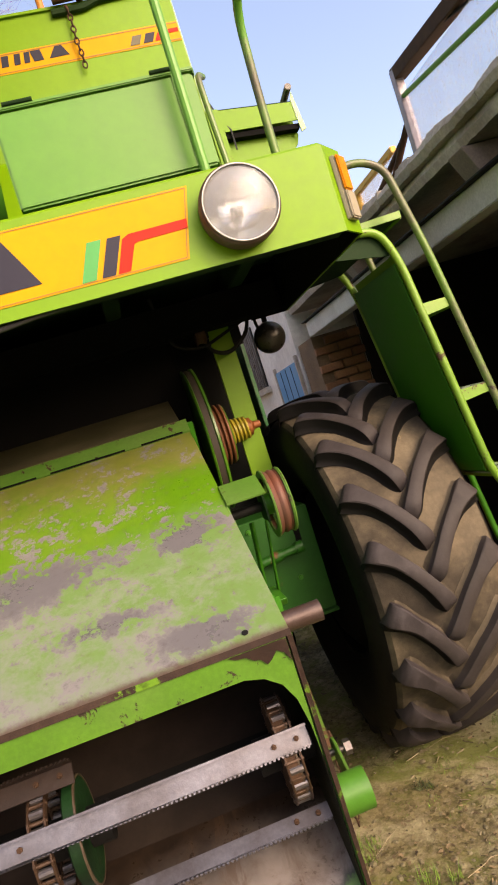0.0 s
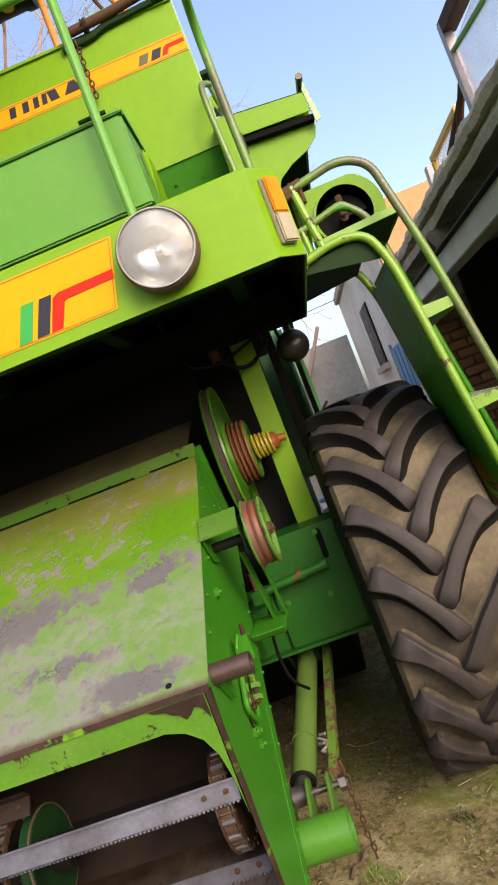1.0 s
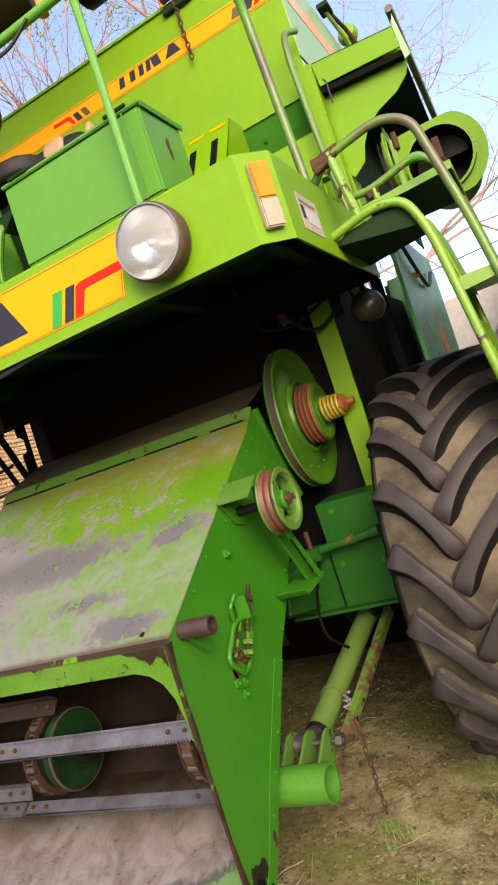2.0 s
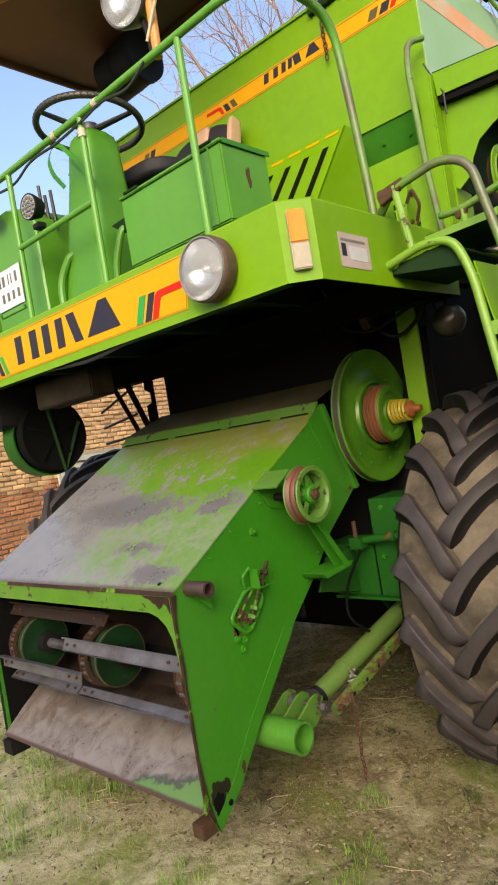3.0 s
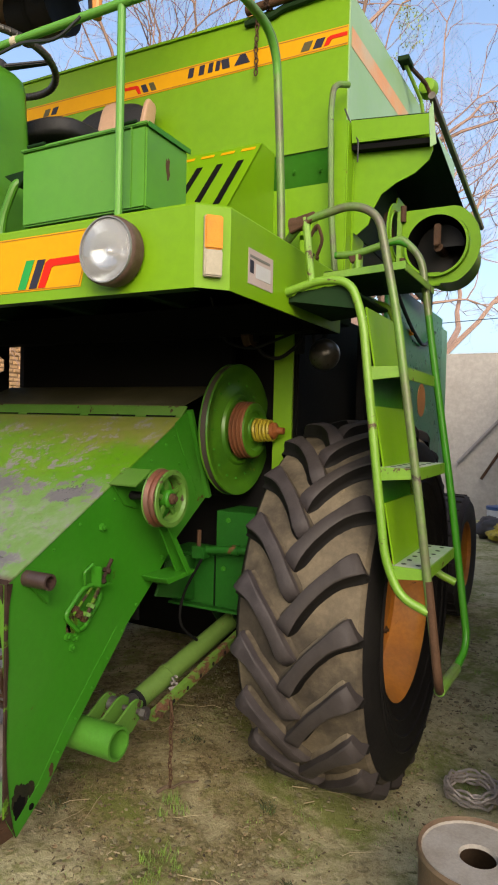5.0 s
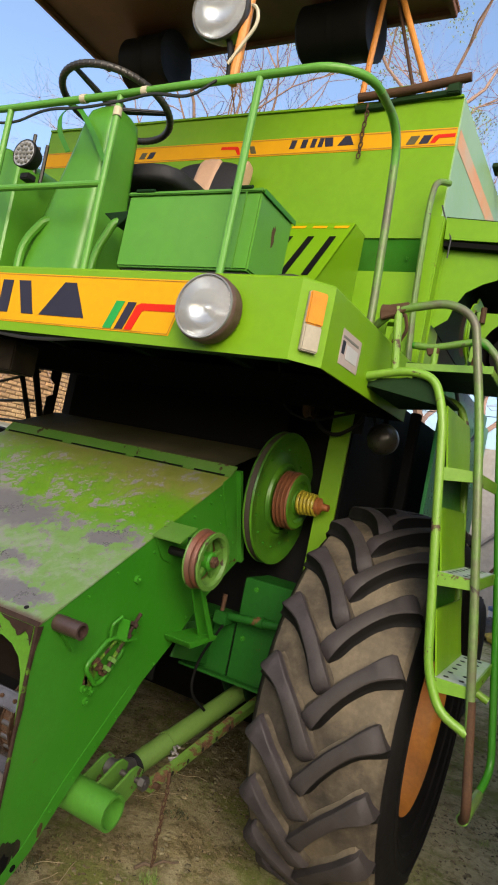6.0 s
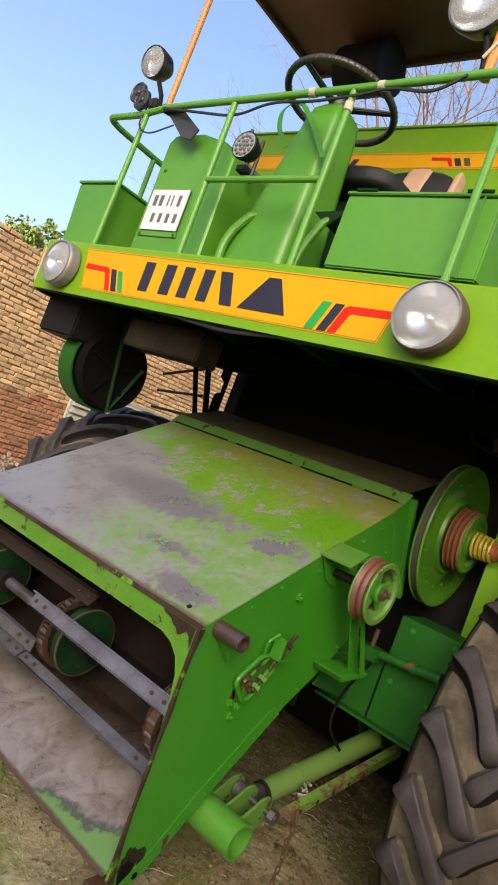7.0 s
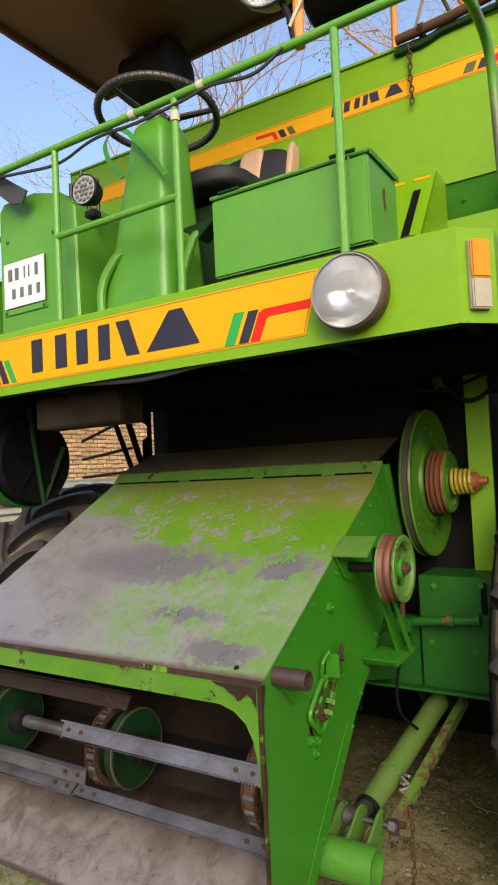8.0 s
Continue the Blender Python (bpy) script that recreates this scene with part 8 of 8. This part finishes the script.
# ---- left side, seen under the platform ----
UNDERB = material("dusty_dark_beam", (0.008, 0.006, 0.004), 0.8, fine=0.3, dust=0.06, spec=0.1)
ld = part("left_pulley", lathe([(-0.02, 0.0), (-0.02, 0.18), (-0.03, 0.205), (0.0, 0.208), (0.03, 0.20), (0.02, 0.17), (0.02, 0.0)], "x", (-0.95, 0.44, 1.69), 48), GREASE_SHADE, C, "dark drive pulley with a green guard on the far side")
part("pulley_guard", lathe([(-0.17, 0.0), (-0.17, 0.205), (-0.155, 0.222), (-0.034, 0.226), (-0.034, 0.216), (-0.150, 0.21), (-0.150, 0.0)], "x", (-0.95, 0.44, 1.69), 48), DEEP_SHADED, ld)
for k in range(5):
    a = k * 2 * math.pi / 5
    part("pulley_web", box(0.021, 0.03, -0.008, 0.008, 0.03, 0.17, 0.002), GREASE_SHADE, ld).matrix_basis = Matrix.Translation((-0.95, 0.44, 1.69)) @ Matrix.Rotation(a, 4, "X")
part("left_bar", tube([(-0.93, 0.40, 1.95), (-0.92, 0.47, 1.48), (-0.92, 0.60, 1.75)], 0.012, 8), FRAME, C)
part("left_box", box(-1.27, -0.97, 0.15, 0.45, 1.76, 1.98, 0.01), DARK, C)
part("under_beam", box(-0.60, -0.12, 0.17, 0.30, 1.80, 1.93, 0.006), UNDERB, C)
part("left_hanger", prism([(0.95, 1.60), (1.02, 1.60), (1.02, 1.98), (0.95, 1.98), (0.95, 1.88), (0.99, 1.86), (0.99, 1.80), (0.95, 1.78)], "x", -0.71, -0.70, 0.001), DARK, C)
part("left_brace", hull([(-0.71, 0.70, 1.93), (-0.70, 0.70, 1.93), (-0.70, 0.86, 1.60), (-0.71, 0.86, 1.60)], [(-0.71, 0.73, 1.93), (-0.70, 0.73, 1.93), (-0.70, 0.89, 1.60), (-0.71, 0.89, 1.60)], 0), DARK, C)
part("left_brace", hull([(-0.71, 0.80, 1.93), (-0.70, 0.80, 1.93), (-0.70, 0.93, 1.62), (-0.71, 0.93, 1.62)], [(-0.71, 0.84, 1.93), (-0.70, 0.84, 1.93), (-0.70, 0.97, 1.62), (-0.71, 0.97, 1.62)], 0), DARK, C)
for z0, z1 in ((1.72, 1.74), (1.62, 1.62), (1.82, 1.90)):
    part("left_cable", tube([(-1.1, 0.9, z0 - 0.02), (-0.7, 0.86, z1)], 0.008, 6), CABLE, C)
